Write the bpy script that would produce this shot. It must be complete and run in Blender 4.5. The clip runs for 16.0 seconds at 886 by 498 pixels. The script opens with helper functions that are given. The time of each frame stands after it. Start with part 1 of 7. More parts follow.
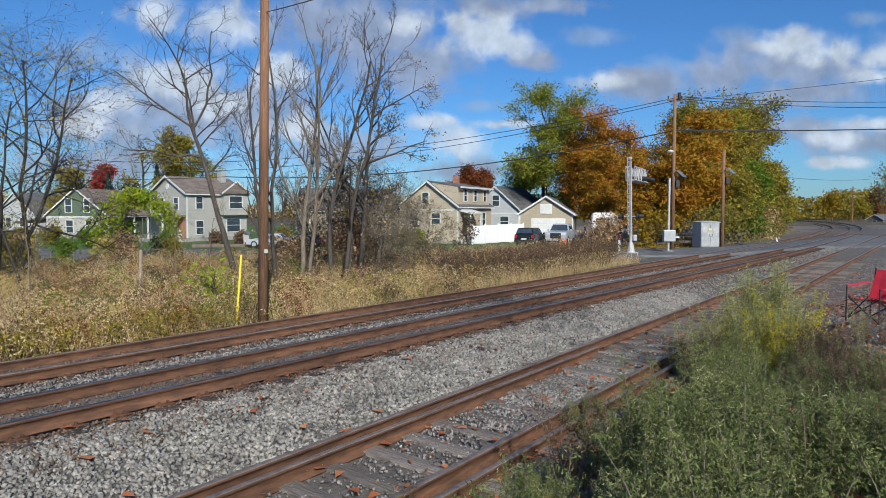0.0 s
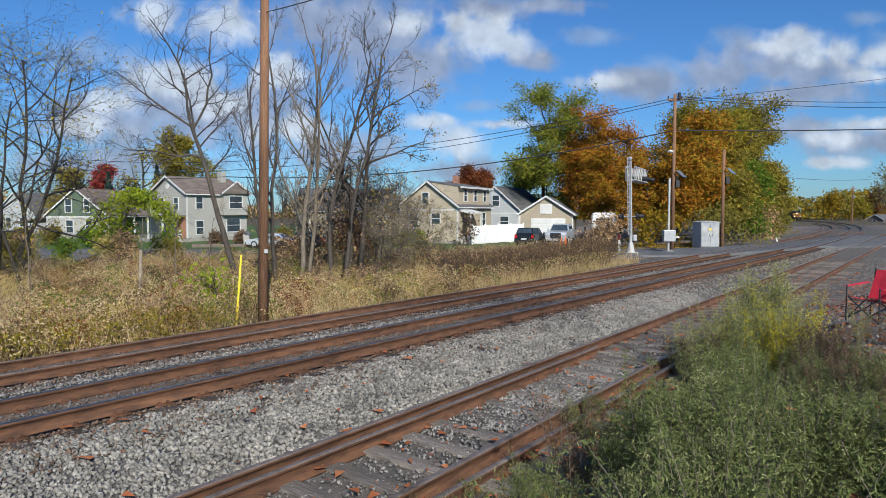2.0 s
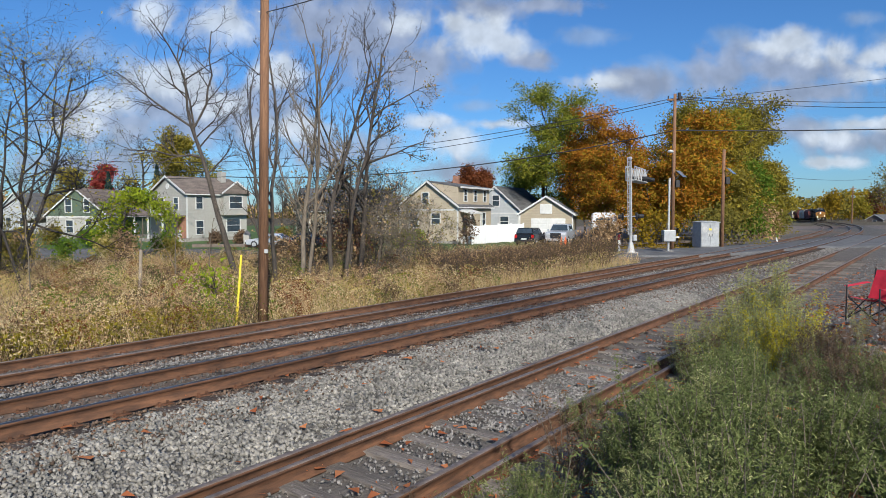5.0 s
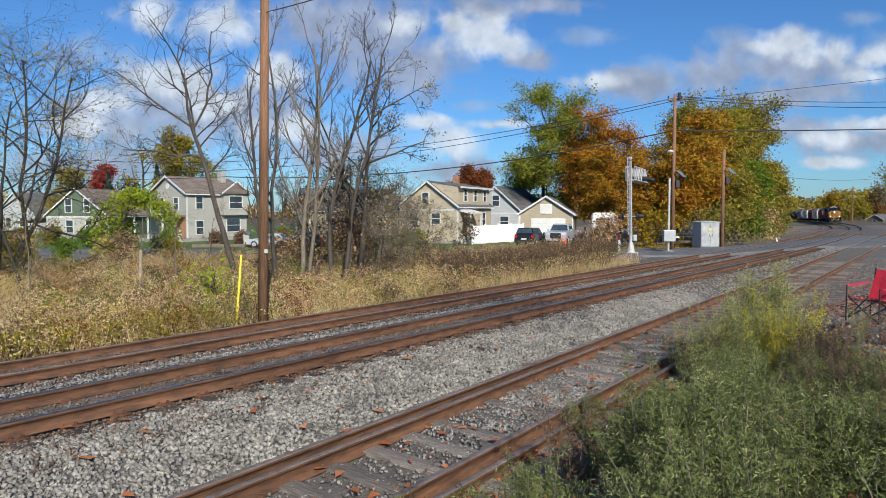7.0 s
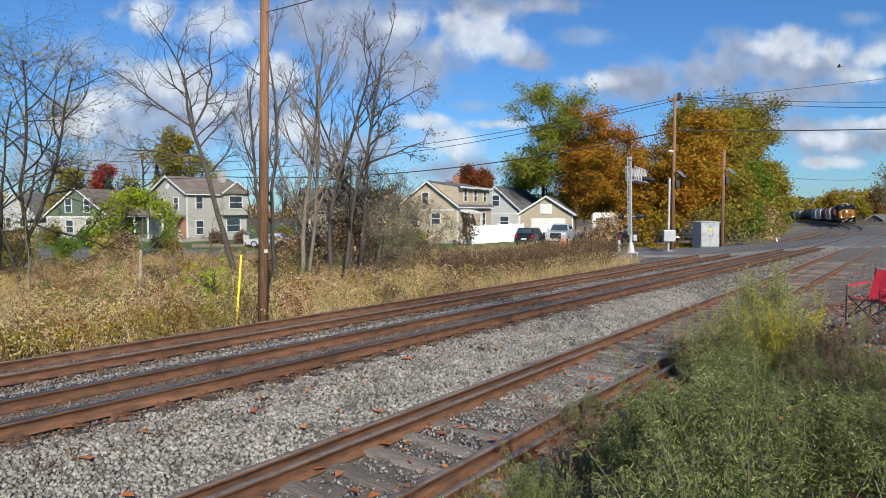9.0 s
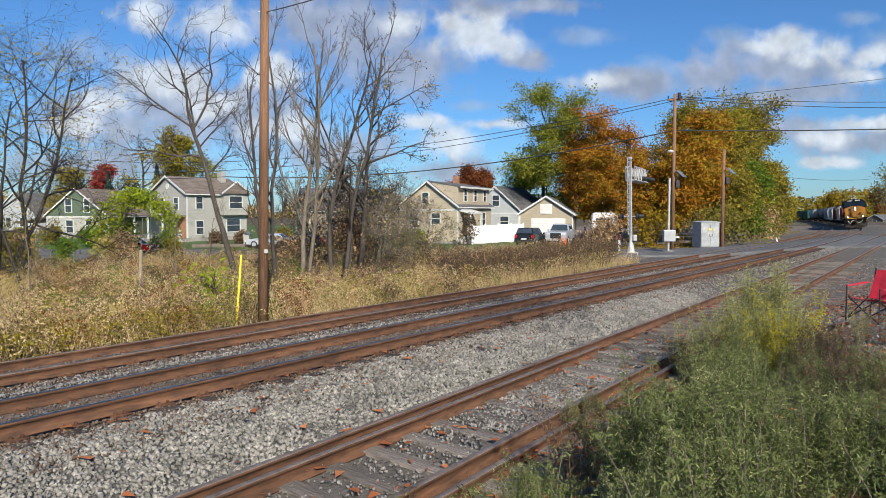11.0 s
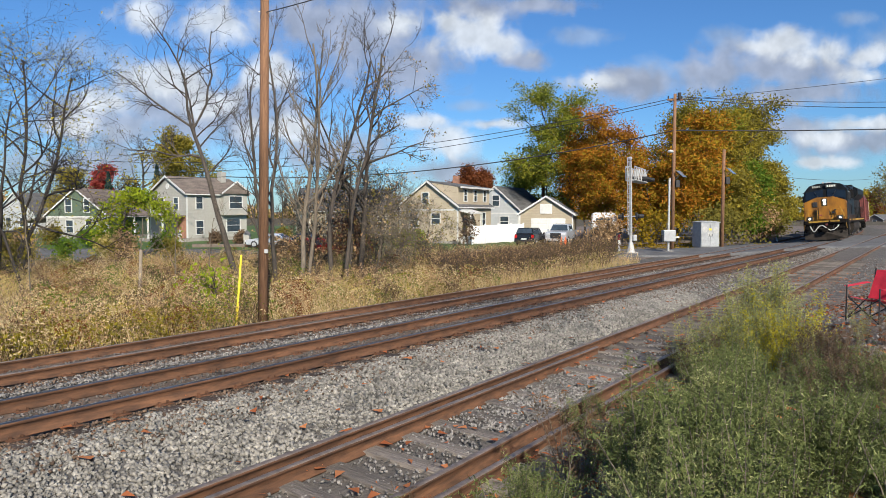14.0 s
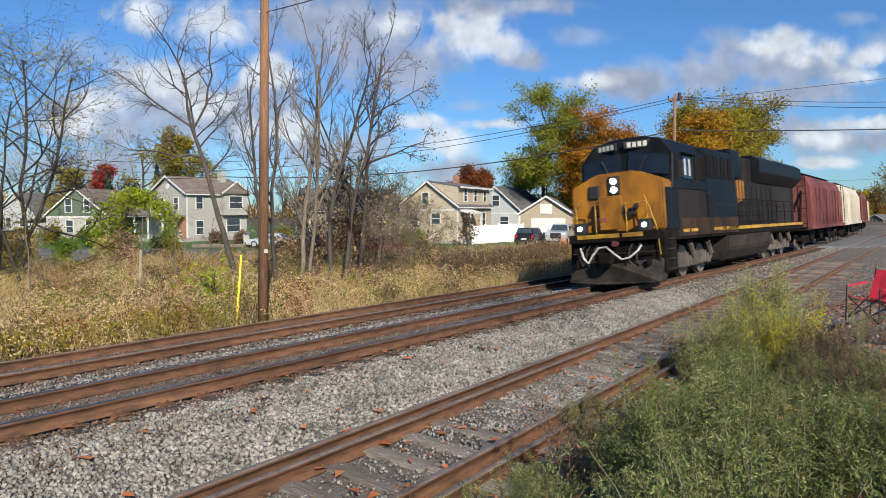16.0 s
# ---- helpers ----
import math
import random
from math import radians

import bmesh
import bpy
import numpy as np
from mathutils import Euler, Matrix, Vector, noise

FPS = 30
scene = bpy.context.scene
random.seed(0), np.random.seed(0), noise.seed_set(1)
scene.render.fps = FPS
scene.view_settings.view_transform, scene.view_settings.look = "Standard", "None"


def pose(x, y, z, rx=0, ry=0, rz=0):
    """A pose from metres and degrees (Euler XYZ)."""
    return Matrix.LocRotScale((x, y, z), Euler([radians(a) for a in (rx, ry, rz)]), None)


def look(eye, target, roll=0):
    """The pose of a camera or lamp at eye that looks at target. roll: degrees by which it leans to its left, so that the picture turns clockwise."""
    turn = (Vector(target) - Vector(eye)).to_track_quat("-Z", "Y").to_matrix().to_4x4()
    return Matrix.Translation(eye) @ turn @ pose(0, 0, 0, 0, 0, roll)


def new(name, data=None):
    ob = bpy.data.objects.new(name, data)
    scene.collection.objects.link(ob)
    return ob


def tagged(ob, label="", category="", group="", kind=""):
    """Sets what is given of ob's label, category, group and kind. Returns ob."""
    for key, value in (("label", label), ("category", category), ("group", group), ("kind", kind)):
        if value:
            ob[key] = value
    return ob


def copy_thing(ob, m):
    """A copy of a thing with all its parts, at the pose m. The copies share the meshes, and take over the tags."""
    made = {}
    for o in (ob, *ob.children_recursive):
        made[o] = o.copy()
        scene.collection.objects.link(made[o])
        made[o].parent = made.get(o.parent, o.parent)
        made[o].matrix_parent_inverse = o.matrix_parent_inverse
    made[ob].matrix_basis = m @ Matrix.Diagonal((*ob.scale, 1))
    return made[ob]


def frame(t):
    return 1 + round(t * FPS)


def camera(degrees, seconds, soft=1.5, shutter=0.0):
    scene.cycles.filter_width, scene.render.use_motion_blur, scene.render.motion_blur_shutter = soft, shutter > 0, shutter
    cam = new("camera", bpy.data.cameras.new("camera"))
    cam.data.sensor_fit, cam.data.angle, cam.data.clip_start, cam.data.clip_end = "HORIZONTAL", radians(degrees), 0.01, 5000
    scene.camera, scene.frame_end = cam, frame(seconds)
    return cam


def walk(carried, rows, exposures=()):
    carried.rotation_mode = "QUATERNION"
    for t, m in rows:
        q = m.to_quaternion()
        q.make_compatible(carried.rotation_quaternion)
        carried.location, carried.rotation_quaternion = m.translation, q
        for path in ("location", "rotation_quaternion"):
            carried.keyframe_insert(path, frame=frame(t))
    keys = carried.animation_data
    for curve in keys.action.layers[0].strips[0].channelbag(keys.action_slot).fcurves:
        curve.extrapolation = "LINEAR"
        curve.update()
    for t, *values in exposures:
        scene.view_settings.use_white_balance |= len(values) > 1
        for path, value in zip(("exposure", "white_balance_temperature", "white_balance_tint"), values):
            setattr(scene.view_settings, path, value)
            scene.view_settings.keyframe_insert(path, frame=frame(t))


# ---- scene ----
# A railway line seen from a bank beside a siding, with a level crossing, a street and houses behind.
# x runs to the right, y away from the bank; z = 0 is the top of the inner rail of the middle track.
EYE = (0.0, 0.0, 2.33)
LENS = 68.8
SUN_TURN, SUN_HEIGHT = 165.0, 33.0

cam = camera(LENS, 16.0, soft=0.9, shutter=0.15)
VIEW = pose(*EYE, 90 - 3.3, 0, 0)
walk(cam, [(0, VIEW), (16, VIEW)], exposures=[(0, 0.38, 5650, 7), (4, 0.44, 5750, 8), (9, 0.55, 5950, 8), (16, 0.64, 6150, 9)])

# ---- sky and sun ----
world = bpy.data.worlds.new("sky")
scene.world = world
world.use_nodes = True
sky = world.node_tree.nodes.new("ShaderNodeTexSky")
sky.sky_type, sky.sun_disc = "NISHITA", False
sky.sun_elevation, sky.sun_rotation = radians(SUN_HEIGHT), radians(SUN_TURN)
sky.air_density, sky.dust_density, sky.ozone_density = 1.1, 0.3, 3.0
back = world.node_tree.nodes["Background"]
tint = world.node_tree.nodes.new("ShaderNodeMix")
tint.data_type, tint.blend_type = "RGBA", "MULTIPLY"
tint.inputs["Factor"].default_value = 1.0
tint.inputs["B"].default_value = (0.62, 0.94, 1.31, 1.0)
world.node_tree.links.new(sky.outputs[0], tint.inputs["A"])
world.node_tree.links.new(tint.outputs["Result"], back.inputs[0])
back.inputs[1].default_value = 0.057
sun_data = bpy.data.lights.new("sun", "SUN")
sun_data.energy, sun_data.angle, sun_data.color = 5.0, radians(0.6), (1.0, 0.88, 0.7)
sun = new("sun", sun_data)
sa, se = radians(SUN_TURN), radians(SUN_HEIGHT)
sun.matrix_world = look((0, 0, 0), (-math.sin(sa) * math.cos(se), -math.cos(sa) * math.cos(se), -math.sin(se)))


# ---- materials ----
def rgb(c):
    return (*c, 1.0)


def mat(name, c1, c2=None, scale=6.0, rough=0.8, metal=0.0, bump=0.25, blotch=0.35, vary=0.0, stretch=(1, 1, 1), world_space=False, spec=0.4, island=0.0):
    """A surface with fine grain, larger blotches and relief."""
    m = bpy.data.materials.new(name)
    m.use_nodes = True
    nt = m.node_tree
    b = nt.nodes["Principled BSDF"]
    c2 = c2 or tuple(v * 0.7 for v in c1)
    if world_space:
        co = nt.nodes.new("ShaderNodeNewGeometry").outputs["Position"]
    else:
        co = nt.nodes.new("ShaderNodeTexCoord").outputs["Object"]
    mp = nt.nodes.new("ShaderNodeMapping")
    mp.inputs["Scale"].default_value = stretch
    nt.links.new(co, mp.inputs[0])
    n1 = nt.nodes.new("ShaderNodeTexNoise")
    n1.inputs["Scale"].default_value, n1.inputs["Detail"].default_value, n1.inputs["Roughness"].default_value = scale, 7, 0.65
    nt.links.new(mp.outputs[0], n1.inputs["Vector"])
    ramp = nt.nodes.new("ShaderNodeValToRGB")
    ramp.color_ramp.elements[0].position, ramp.color_ramp.elements[1].position = 0.34, 0.66
    ramp.color_ramp.elements[0].color, ramp.color_ramp.elements[1].color = rgb(c2), rgb(c1)
    nt.links.new(n1.outputs[0], ramp.inputs[0])
    n2 = nt.nodes.new("ShaderNodeTexNoise")
    n2.inputs["Scale"].default_value, n2.inputs["Detail"].default_value = scale * 0.13, 4
    nt.links.new(mp.outputs[0], n2.inputs["Vector"])
    val = nt.nodes.new("ShaderNodeMapRange")
    val.inputs[1].default_value, val.inputs[2].default_value = 0.3, 0.7
    val.inputs[3].default_value, val.inputs[4].default_value = 1 - blotch, 1 + blotch * 0.6
    nt.links.new(n2.outputs[0], val.inputs[0])
    out = val.outputs[0]
    if vary or island:
        if vary:
            rnd = nt.nodes.new("ShaderNodeObjectInfo").outputs["Random"]
        else:
            rnd = nt.nodes.new("ShaderNodeNewGeometry").outputs["Random Per Island"]
        r = nt.nodes.new("ShaderNodeMapRange")
        k = vary or island
        r.inputs[3].default_value, r.inputs[4].default_value = 1 - k, 1 + k
        nt.links.new(rnd, r.inputs[0])
        mul = nt.nodes.new("ShaderNodeMath")
        mul.operation = "MULTIPLY"
        nt.links.new(out, mul.inputs[0])
        nt.links.new(r.outputs[0], mul.inputs[1])
        out = mul.outputs[0]
    mix = nt.nodes.new("ShaderNodeVectorMath")
    mix.operation = "SCALE"
    nt.links.new(ramp.outputs[0], mix.inputs[0])
    nt.links.new(out, mix.inputs["Scale"])
    nt.links.new(mix.outputs[0], b.inputs["Base Color"])
    b.inputs["Roughness"].default_value, b.inputs["Metallic"].default_value = rough, metal
    b.inputs["Specular IOR Level"].default_value = spec
    if bump:
        bp = nt.nodes.new("ShaderNodeBump")
        bp.inputs["Strength"].default_value, bp.inputs["Distance"].default_value = bump, 0.3 / scale
        nt.links.new(n1.outputs[0], bp.inputs["Height"])
        nt.links.new(bp.outputs[0], b.inputs["Normal"])
    return m


def leaf_mat(name, c1, c2, spread=0.35, through_light=0.26):
    """Leaves: each one a shade of its own between two colours, letting some light through."""
    m = bpy.data.materials.new(name)
    m.use_nodes = True
    nt = m.node_tree
    nt.nodes.remove(nt.nodes["Principled BSDF"])
    g = nt.nodes.new("ShaderNodeNewGeometry")
    ramp = nt.nodes.new("ShaderNodeValToRGB")
    ramp.color_ramp.elements[0].color, ramp.color_ramp.elements[1].color = rgb(c1), rgb(c2)
    tc = nt.nodes.new("ShaderNodeTexCoord")
    n = nt.nodes.new("ShaderNodeTexNoise")
    n.inputs["Scale"].default_value, n.inputs["Detail"].default_value = 0.6, 3
    nt.links.new(tc.outputs["Object"], n.inputs["Vector"])
    wide = nt.nodes.new("ShaderNodeMapRange")
    wide.inputs[1].default_value, wide.inputs[2].default_value = 0.33, 0.67
    nt.links.new(n.outputs[0], wide.inputs[0])
    mixv = nt.nodes.new("ShaderNodeMix")
    mixv.inputs[0].default_value = 0.5
    nt.links.new(g.outputs["Random Per Island"], mixv.inputs[2])
    nt.links.new(wide.outputs[0], mixv.inputs[3])
    nt.links.new(mixv.outputs[0], ramp.inputs[0])
    d = nt.nodes.new("ShaderNodeBsdfDiffuse")
    t = nt.nodes.new("ShaderNodeBsdfTranslucent")
    mx = nt.nodes.new("ShaderNodeMixShader")
    mx.inputs[0].default_value = through_light
    nt.links.new(ramp.outputs[0], d.inputs[0])
    nt.links.new(ramp.outputs[0], t.inputs[0])
    nt.links.new(d.outputs[0], mx.inputs[1])
    nt.links.new(t.outputs[0], mx.inputs[2])
    nt.links.new(mx.outputs[0], nt.nodes["Material Output"].inputs[0])
    return m


def glow(name, colour, strength):
    m = bpy.data.materials.new(name)
    m.use_nodes = True
    b = m.node_tree.nodes["Principled BSDF"]
    b.inputs["Base Color"].default_value = rgb(colour)
    b.inputs["Emission Color"].default_value = rgb(colour)
    b.inputs["Emission Strength"].default_value = strength
    return m


def siding_mat(name, c, pitch=0.18):
    """Lap siding: painted boards with a shadow-catching relief."""
    m = mat(name, c, tuple(v * 0.9 for v in c), scale=3, rough=0.6, bump=0, blotch=0.08)
    nt = m.node_tree
    b = nt.nodes["Principled BSDF"]
    tc = nt.nodes.new("ShaderNodeTexCoord")
    w = nt.nodes.new("ShaderNodeTexWave")
    w.wave_type, w.bands_direction, w.wave_profile = "BANDS", "Z", "SAW"
    w.inputs["Scale"].default_value = 0.314 / pitch
    bp = nt.nodes.new("ShaderNodeBump")
    bp.inputs["Strength"].default_value, bp.inputs["Distance"].default_value = 0.7, 0.03
    nt.links.new(tc.outputs["Object"], w.inputs["Vector"])
    nt.links.new(w.outputs["Fac"], bp.inputs["Height"])
    nt.links.new(bp.outputs[0], b.inputs["Normal"])
    return m


M = dict(
    rail_rust=mat("rail_rust", (0.162, 0.0782, 0.0408), (0.0595, 0.0314, 0.0195), 7, 0.85, 0.1, 0.35, stretch=(0.5, 0.5, 3)),
    rail_top=mat("rail_top", (0.3, 0.29, 0.29), (0.2, 0.18, 0.17), 14, 0.3, 0.9, 0.05),
    rail_dull=mat("rail_dull", (0.34, 0.28, 0.24), (0.2, 0.15, 0.12), 14, 0.5, 0.6, 0.1),
    tie=mat("tie", (0.221, 0.191, 0.166), (0.0935, 0.0799, 0.0697), 3, 0.9, 0, 0.6, vary=0.35, stretch=(1.2, 14, 6)),
    tie_dark=mat("tie_dark", (0.085, 0.06, 0.048), (0.04, 0.03, 0.026), 3, 0.9, 0, 0.5, vary=0.3, stretch=(1.2, 14, 6)),
    plate=mat("plate", (0.16, 0.07, 0.035), (0.07, 0.035, 0.02), 20, 0.85, 0.1, 0.3, vary=0.2),
    stone=mat("stone", (0.289, 0.27, 0.238), (0.149, 0.143, 0.132), 15, 0.85, 0, 0.3, island=0.38),
    stone_rust=mat("stone_rust", (0.17, 0.111, 0.0748), (0.0723, 0.0493, 0.0357), 18, 0.9, 0, 0.3, island=0.5),
    stone_mid=mat("stone_mid", (0.276, 0.26, 0.243), (0.133, 0.124, 0.116), 18, 0.9, 0, 0.3, island=0.5),
    stone_dark=mat("stone_dark", (0.145, 0.128, 0.119), (0.068, 0.0638, 0.0595), 18, 0.9, 0, 0.3, island=0.5),
    # bed under the loose stones: shade in the gaps is put into its dark tone
    ballast=mat("ballast", (0.145, 0.136, 0.128), (0.0425, 0.0399, 0.0365), 24, 0.95, 0, 1.0, world_space=True),
    # soil kept dark, painting in the shade between the field weeds
    soil=mat("soil", (0.111, 0.085, 0.051), (0.0553, 0.0467, 0.0255), 2.2, 0.95, 0, 0.8, world_space=True),
    lawn=mat("lawn", (0.0765, 0.128, 0.0298), (0.0425, 0.0808, 0.0213), 5, 0.95, 0, 0.8, world_space=True),
    stained=mat("stained", (0.187, 0.132, 0.0978), (0.0765, 0.0578, 0.0467), 20, 0.95, 0, 0.9, world_space=True),
    cinder=mat("cinder", (0.145, 0.128, 0.115), (0.0595, 0.0527, 0.0467), 22, 0.95, 0, 0.9, world_space=True),
    gravel=mat("gravel", (0.221, 0.177, 0.15), (0.094, 0.0751, 0.0641), 24, 0.95, 0, 0.9, world_space=True),
    asphalt=mat("asphalt", (0.132, 0.132, 0.136), (0.085, 0.085, 0.0884), 9, 0.85, 0, 0.2, world_space=True),
    concrete=mat("concrete", (0.357, 0.332, 0.297), (0.255, 0.238, 0.221), 6, 0.9, 0, 0.3),
    pole_wood=mat("pole_wood", (0.265, 0.142, 0.0751), (0.15, 0.0796, 0.0464), 5, 0.85, 0, 0.5, stretch=(6, 6, 0.5)),
    grey_wood=mat("grey_wood", (0.398, 0.332, 0.255), (0.221, 0.177, 0.133), 6, 0.9, 0, 0.5, stretch=(6, 6, 0.6)),
    bark=mat("bark", (0.0978, 0.0808, 0.0663), (0.0467, 0.0382, 0.0323), 7, 0.95, 0, 0.6, stretch=(3, 3, 0.7)),
    bark_dark=mat("bark_dark", (0.06, 0.05, 0.043), (0.032, 0.027, 0.024), 7, 0.95, 0, 0.5, stretch=(3, 3, 0.7)),
    bark_pale=mat("bark_pale", (0.204, 0.17, 0.128), (0.111, 0.0892, 0.068), 7, 0.95, 0, 0.5, stretch=(3, 3, 0.7)),
    white=mat("white", (0.619, 0.619, 0.602), (0.533, 0.533, 0.516), 3, 0.5, 0, 0.05, 0.1),
    vinyl=mat("vinyl", (0.705, 0.705, 0.705), (0.654, 0.654, 0.654), 2, 0.4, 0, 0.03, 0.08),
    tan=siding_mat("tan", (0.466, 0.395, 0.293)),
    cream=siding_mat("cream", (0.395, 0.383, 0.348)),
    green=siding_mat("green", (0.102, 0.14, 0.0978)),
    pale=siding_mat("pale", (0.474, 0.49, 0.506)),
    beige=siding_mat("beige", (0.379, 0.324, 0.237)),
    brick_wall=mat("brick_wall", (0.4, 0.2, 0.13), (0.25, 0.13, 0.09), 9, 0.9, 0, 0.3),
    roof_brown=mat("roof_brown", (0.196, 0.157, 0.132), (0.119, 0.0978, 0.085), 7, 0.95, 0, 0.4, stretch=(1, 1, 5)),
    roof_grey=mat("roof_grey", (0.128, 0.128, 0.132), (0.0765, 0.0765, 0.0808), 7, 0.95, 0, 0.4, stretch=(1, 1, 5)),
    glass=mat("glass", (0.05, 0.07, 0.09), (0.03, 0.04, 0.05), 2, 0.08, 0, 0, 0.2, spec=0.8),
    grey_metal=mat("grey_metal", (0.42, 0.43, 0.44), (0.33, 0.335, 0.34), 4, 0.5, 0.3, 0.05, 0.15),
    galvanised=mat("galvanised", (0.55, 0.54, 0.52), (0.42, 0.41, 0.39), 8, 0.5, 0.3, 0.06, 0.15),
    black=mat("black", (0.025, 0.025, 0.027), (0.015, 0.015, 0.016), 6, 0.6, 0, 0.1, 0.2),
    rubber=mat("rubber", (0.03, 0.03, 0.03), (0.018, 0.018, 0.018), 9, 0.9, 0, 0.2, 0.2),
    solar=mat("solar", (0.2, 0.24, 0.3), (0.14, 0.17, 0.22), 3, 0.2, 0.2, 0, 0.2, spec=0.8),
    orange=mat("orange", (0.75, 0.16, 0.03), (0.6, 0.12, 0.03), 5, 0.6, 0, 0.05, 0.1),
    yellow_post=mat("yellow_post", (0.75, 0.6, 0.04), (0.65, 0.5, 0.04), 5, 0.5, 0, 0.05, 0.1),
    red_cloth=mat("red_cloth", (0.55, 0.025, 0.05), (0.42, 0.018, 0.04), 40, 0.85, 0, 0.15, 0.2),
    wire=mat("wire", (0.03, 0.03, 0.032), (0.02, 0.02, 0.022), 6, 0.7, 0, 0, 0.1),
)


# ---- mesh helpers ----
def mesh_np(name, verts, faces, material=None):
    """A mesh from arrays: n x 3 places and m x 3 or m x 4 corners."""
    me = bpy.data.meshes.new(name)
    verts, faces = np.asarray(verts, np.float32), np.asarray(faces, np.int32)
    k = faces.shape[1]
    me.vertices.add(len(verts))
    me.vertices.foreach_set("co", verts.ravel())
    me.loops.add(faces.size)
    me.loops.foreach_set("vertex_index", faces.ravel())
    me.polygons.add(len(faces))
    me.polygons.foreach_set("loop_start", np.arange(0, faces.size, k, dtype=np.int32))
    me.polygons.foreach_set("loop_total", np.full(len(faces), k, np.int32))
    me.update(calc_edges=True)
    if material:
        me.materials.append(material)
    return me


def part(name, bm, material, parent=None, label="", smooth=False):
    """Links a bmesh as one mesh object, under a thing or a part if one is given."""
    me = bpy.data.meshes.new(name)
    bm.to_mesh(me)
    bm.free()
    for one in material if isinstance(material, (list, tuple)) else [material]:
        me.materials.append(one)
    if smooth:
        me.polygons.foreach_set("use_smooth", [True] * len(me.polygons))
    ob = new(name, me)
    if parent:
        ob.parent = parent
    return tagged(ob, label) if label else ob


def child(name, me, parent, m=None):
    ob = new(name, me)
    ob.parent = parent
    if m is not None:
        ob.matrix_basis = m
    return ob


def box(bm, x0, x1, y0, y1, z0, z1, bevel=0.0, m=None, slot=0):
    """A box, with bevelled edges if wanted, added to bm."""
    r = bmesh.ops.create_cube(bm, size=1)
    t = Matrix.Translation(((x0 + x1) / 2, (y0 + y1) / 2, (z0 + z1) / 2)) @ Matrix.Diagonal((x1 - x0, y1 - y0, z1 - z0, 1))
    bmesh.ops.transform(bm, matrix=(m @ t) if m else t, verts=r["verts"])
    faces = {f for v in r["verts"] for f in v.link_faces}
    for f in faces:
        f.material_index = slot
    if bevel:
        bmesh.ops.bevel(bm, geom=list({e for v in r["verts"] for e in v.link_edges}), offset=bevel, segments=2, profile=0.6, affect="EDGES")
    return bm


def rod(bm, a, b, r0, r1=None, n=8, slot=0):
    """A tapered rod from a to b."""
    a, b = Vector(a), Vector(b)
    d = b - a
    r = bmesh.ops.create_cone(bm, cap_ends=True, segments=n, radius1=r0, radius2=r0 if r1 is None else r1, depth=d.length)
    bmesh.ops.transform(bm, matrix=Matrix.Translation((a + b) / 2) @ d.to_track_quat("Z", "Y").to_matrix().to_4x4(), verts=r["verts"])
    for v in r["verts"]:
        for f in v.link_faces:
            f.material_index = slot
    return bm


def ball(bm, c, r, m=None, seg=10):
    q = bmesh.ops.create_uvsphere(bm, u_segments=seg, v_segments=max(6, seg // 2 + 1), radius=1)
    bmesh.ops.transform(bm, matrix=Matrix.Translation(c) @ Matrix.Diagonal((*r, 1)), verts=q["verts"])
    return bm


def prism(bm, outline, y0, y1, axis="y", slot=0):
    """An outline of (x, z) pairs pulled from y0 to y1 (axis 'x': outline of (y, z), pulled along x)."""
    put = (lambda u, w, t: (u, t, w)) if axis == "y" else ((lambda u, w, t: (t, u, w)) if axis == "x" else (lambda u, w, t: (u, w, t)))
    a = [bm.verts.new(put(u, w, y0)) for u, w in outline]
    b = [bm.verts.new(put(u, w, y1)) for u, w in outline]
    fs = [bm.faces.new(a), bm.faces.new(b[::-1])]
    n = len(a)
    for i in range(n):
        fs.append(bm.faces.new((a[i], b[i], b[(i + 1) % n], a[(i + 1) % n])))
    for f in fs:
        f.material_index = slot
    bmesh.ops.recalc_face_normals(bm, faces=fs)
    return bm


def B():
    return bmesh.new()


def thing(name, m, label, category, group="", kind=""):
    ob = new(name)
    ob.empty_display_size = 0.2
    ob.matrix_basis = m
    return tagged(ob, label, category, group, kind)


def tubes(segs, n=5):
    """Tapered tubes for an array of rows (ax ay az bx by bz ra rb)."""
    s = np.asarray(segs, float)
    a, b, ra, rb = s[:, 0:3], s[:, 3:6], s[:, 6], s[:, 7]
    d = b - a
    d /= np.linalg.norm(d, axis=1)[:, None] + 1e-9
    ref = np.where(np.abs(d[:, 2:3]) > 0.9, np.array([[1.0, 0, 0]]), np.array([[0, 0, 1.0]]))
    u = np.cross(d, ref)
    u /= np.linalg.norm(u, axis=1)[:, None] + 1e-9
    w = np.cross(d, u)
    ang = np.arange(n) * 2 * math.pi / n
    ring = np.cos(ang)[None, :, None] * u[:, None, :] + np.sin(ang)[None, :, None] * w[:, None, :]
    va = a[:, None, :] + ring * ra[:, None, None]
    vb = b[:, None, :] + ring * rb[:, None, None]
    v = np.concatenate([va, vb], 1).reshape(-1, 3)
    i = np.arange(n)
    q = np.stack([i, (i + 1) % n, (i + 1) % n + n, i + n], 1)
    f = (np.arange(len(s))[:, None, None] * 2 * n + q[None]).reshape(-1, 4)
    return v, f


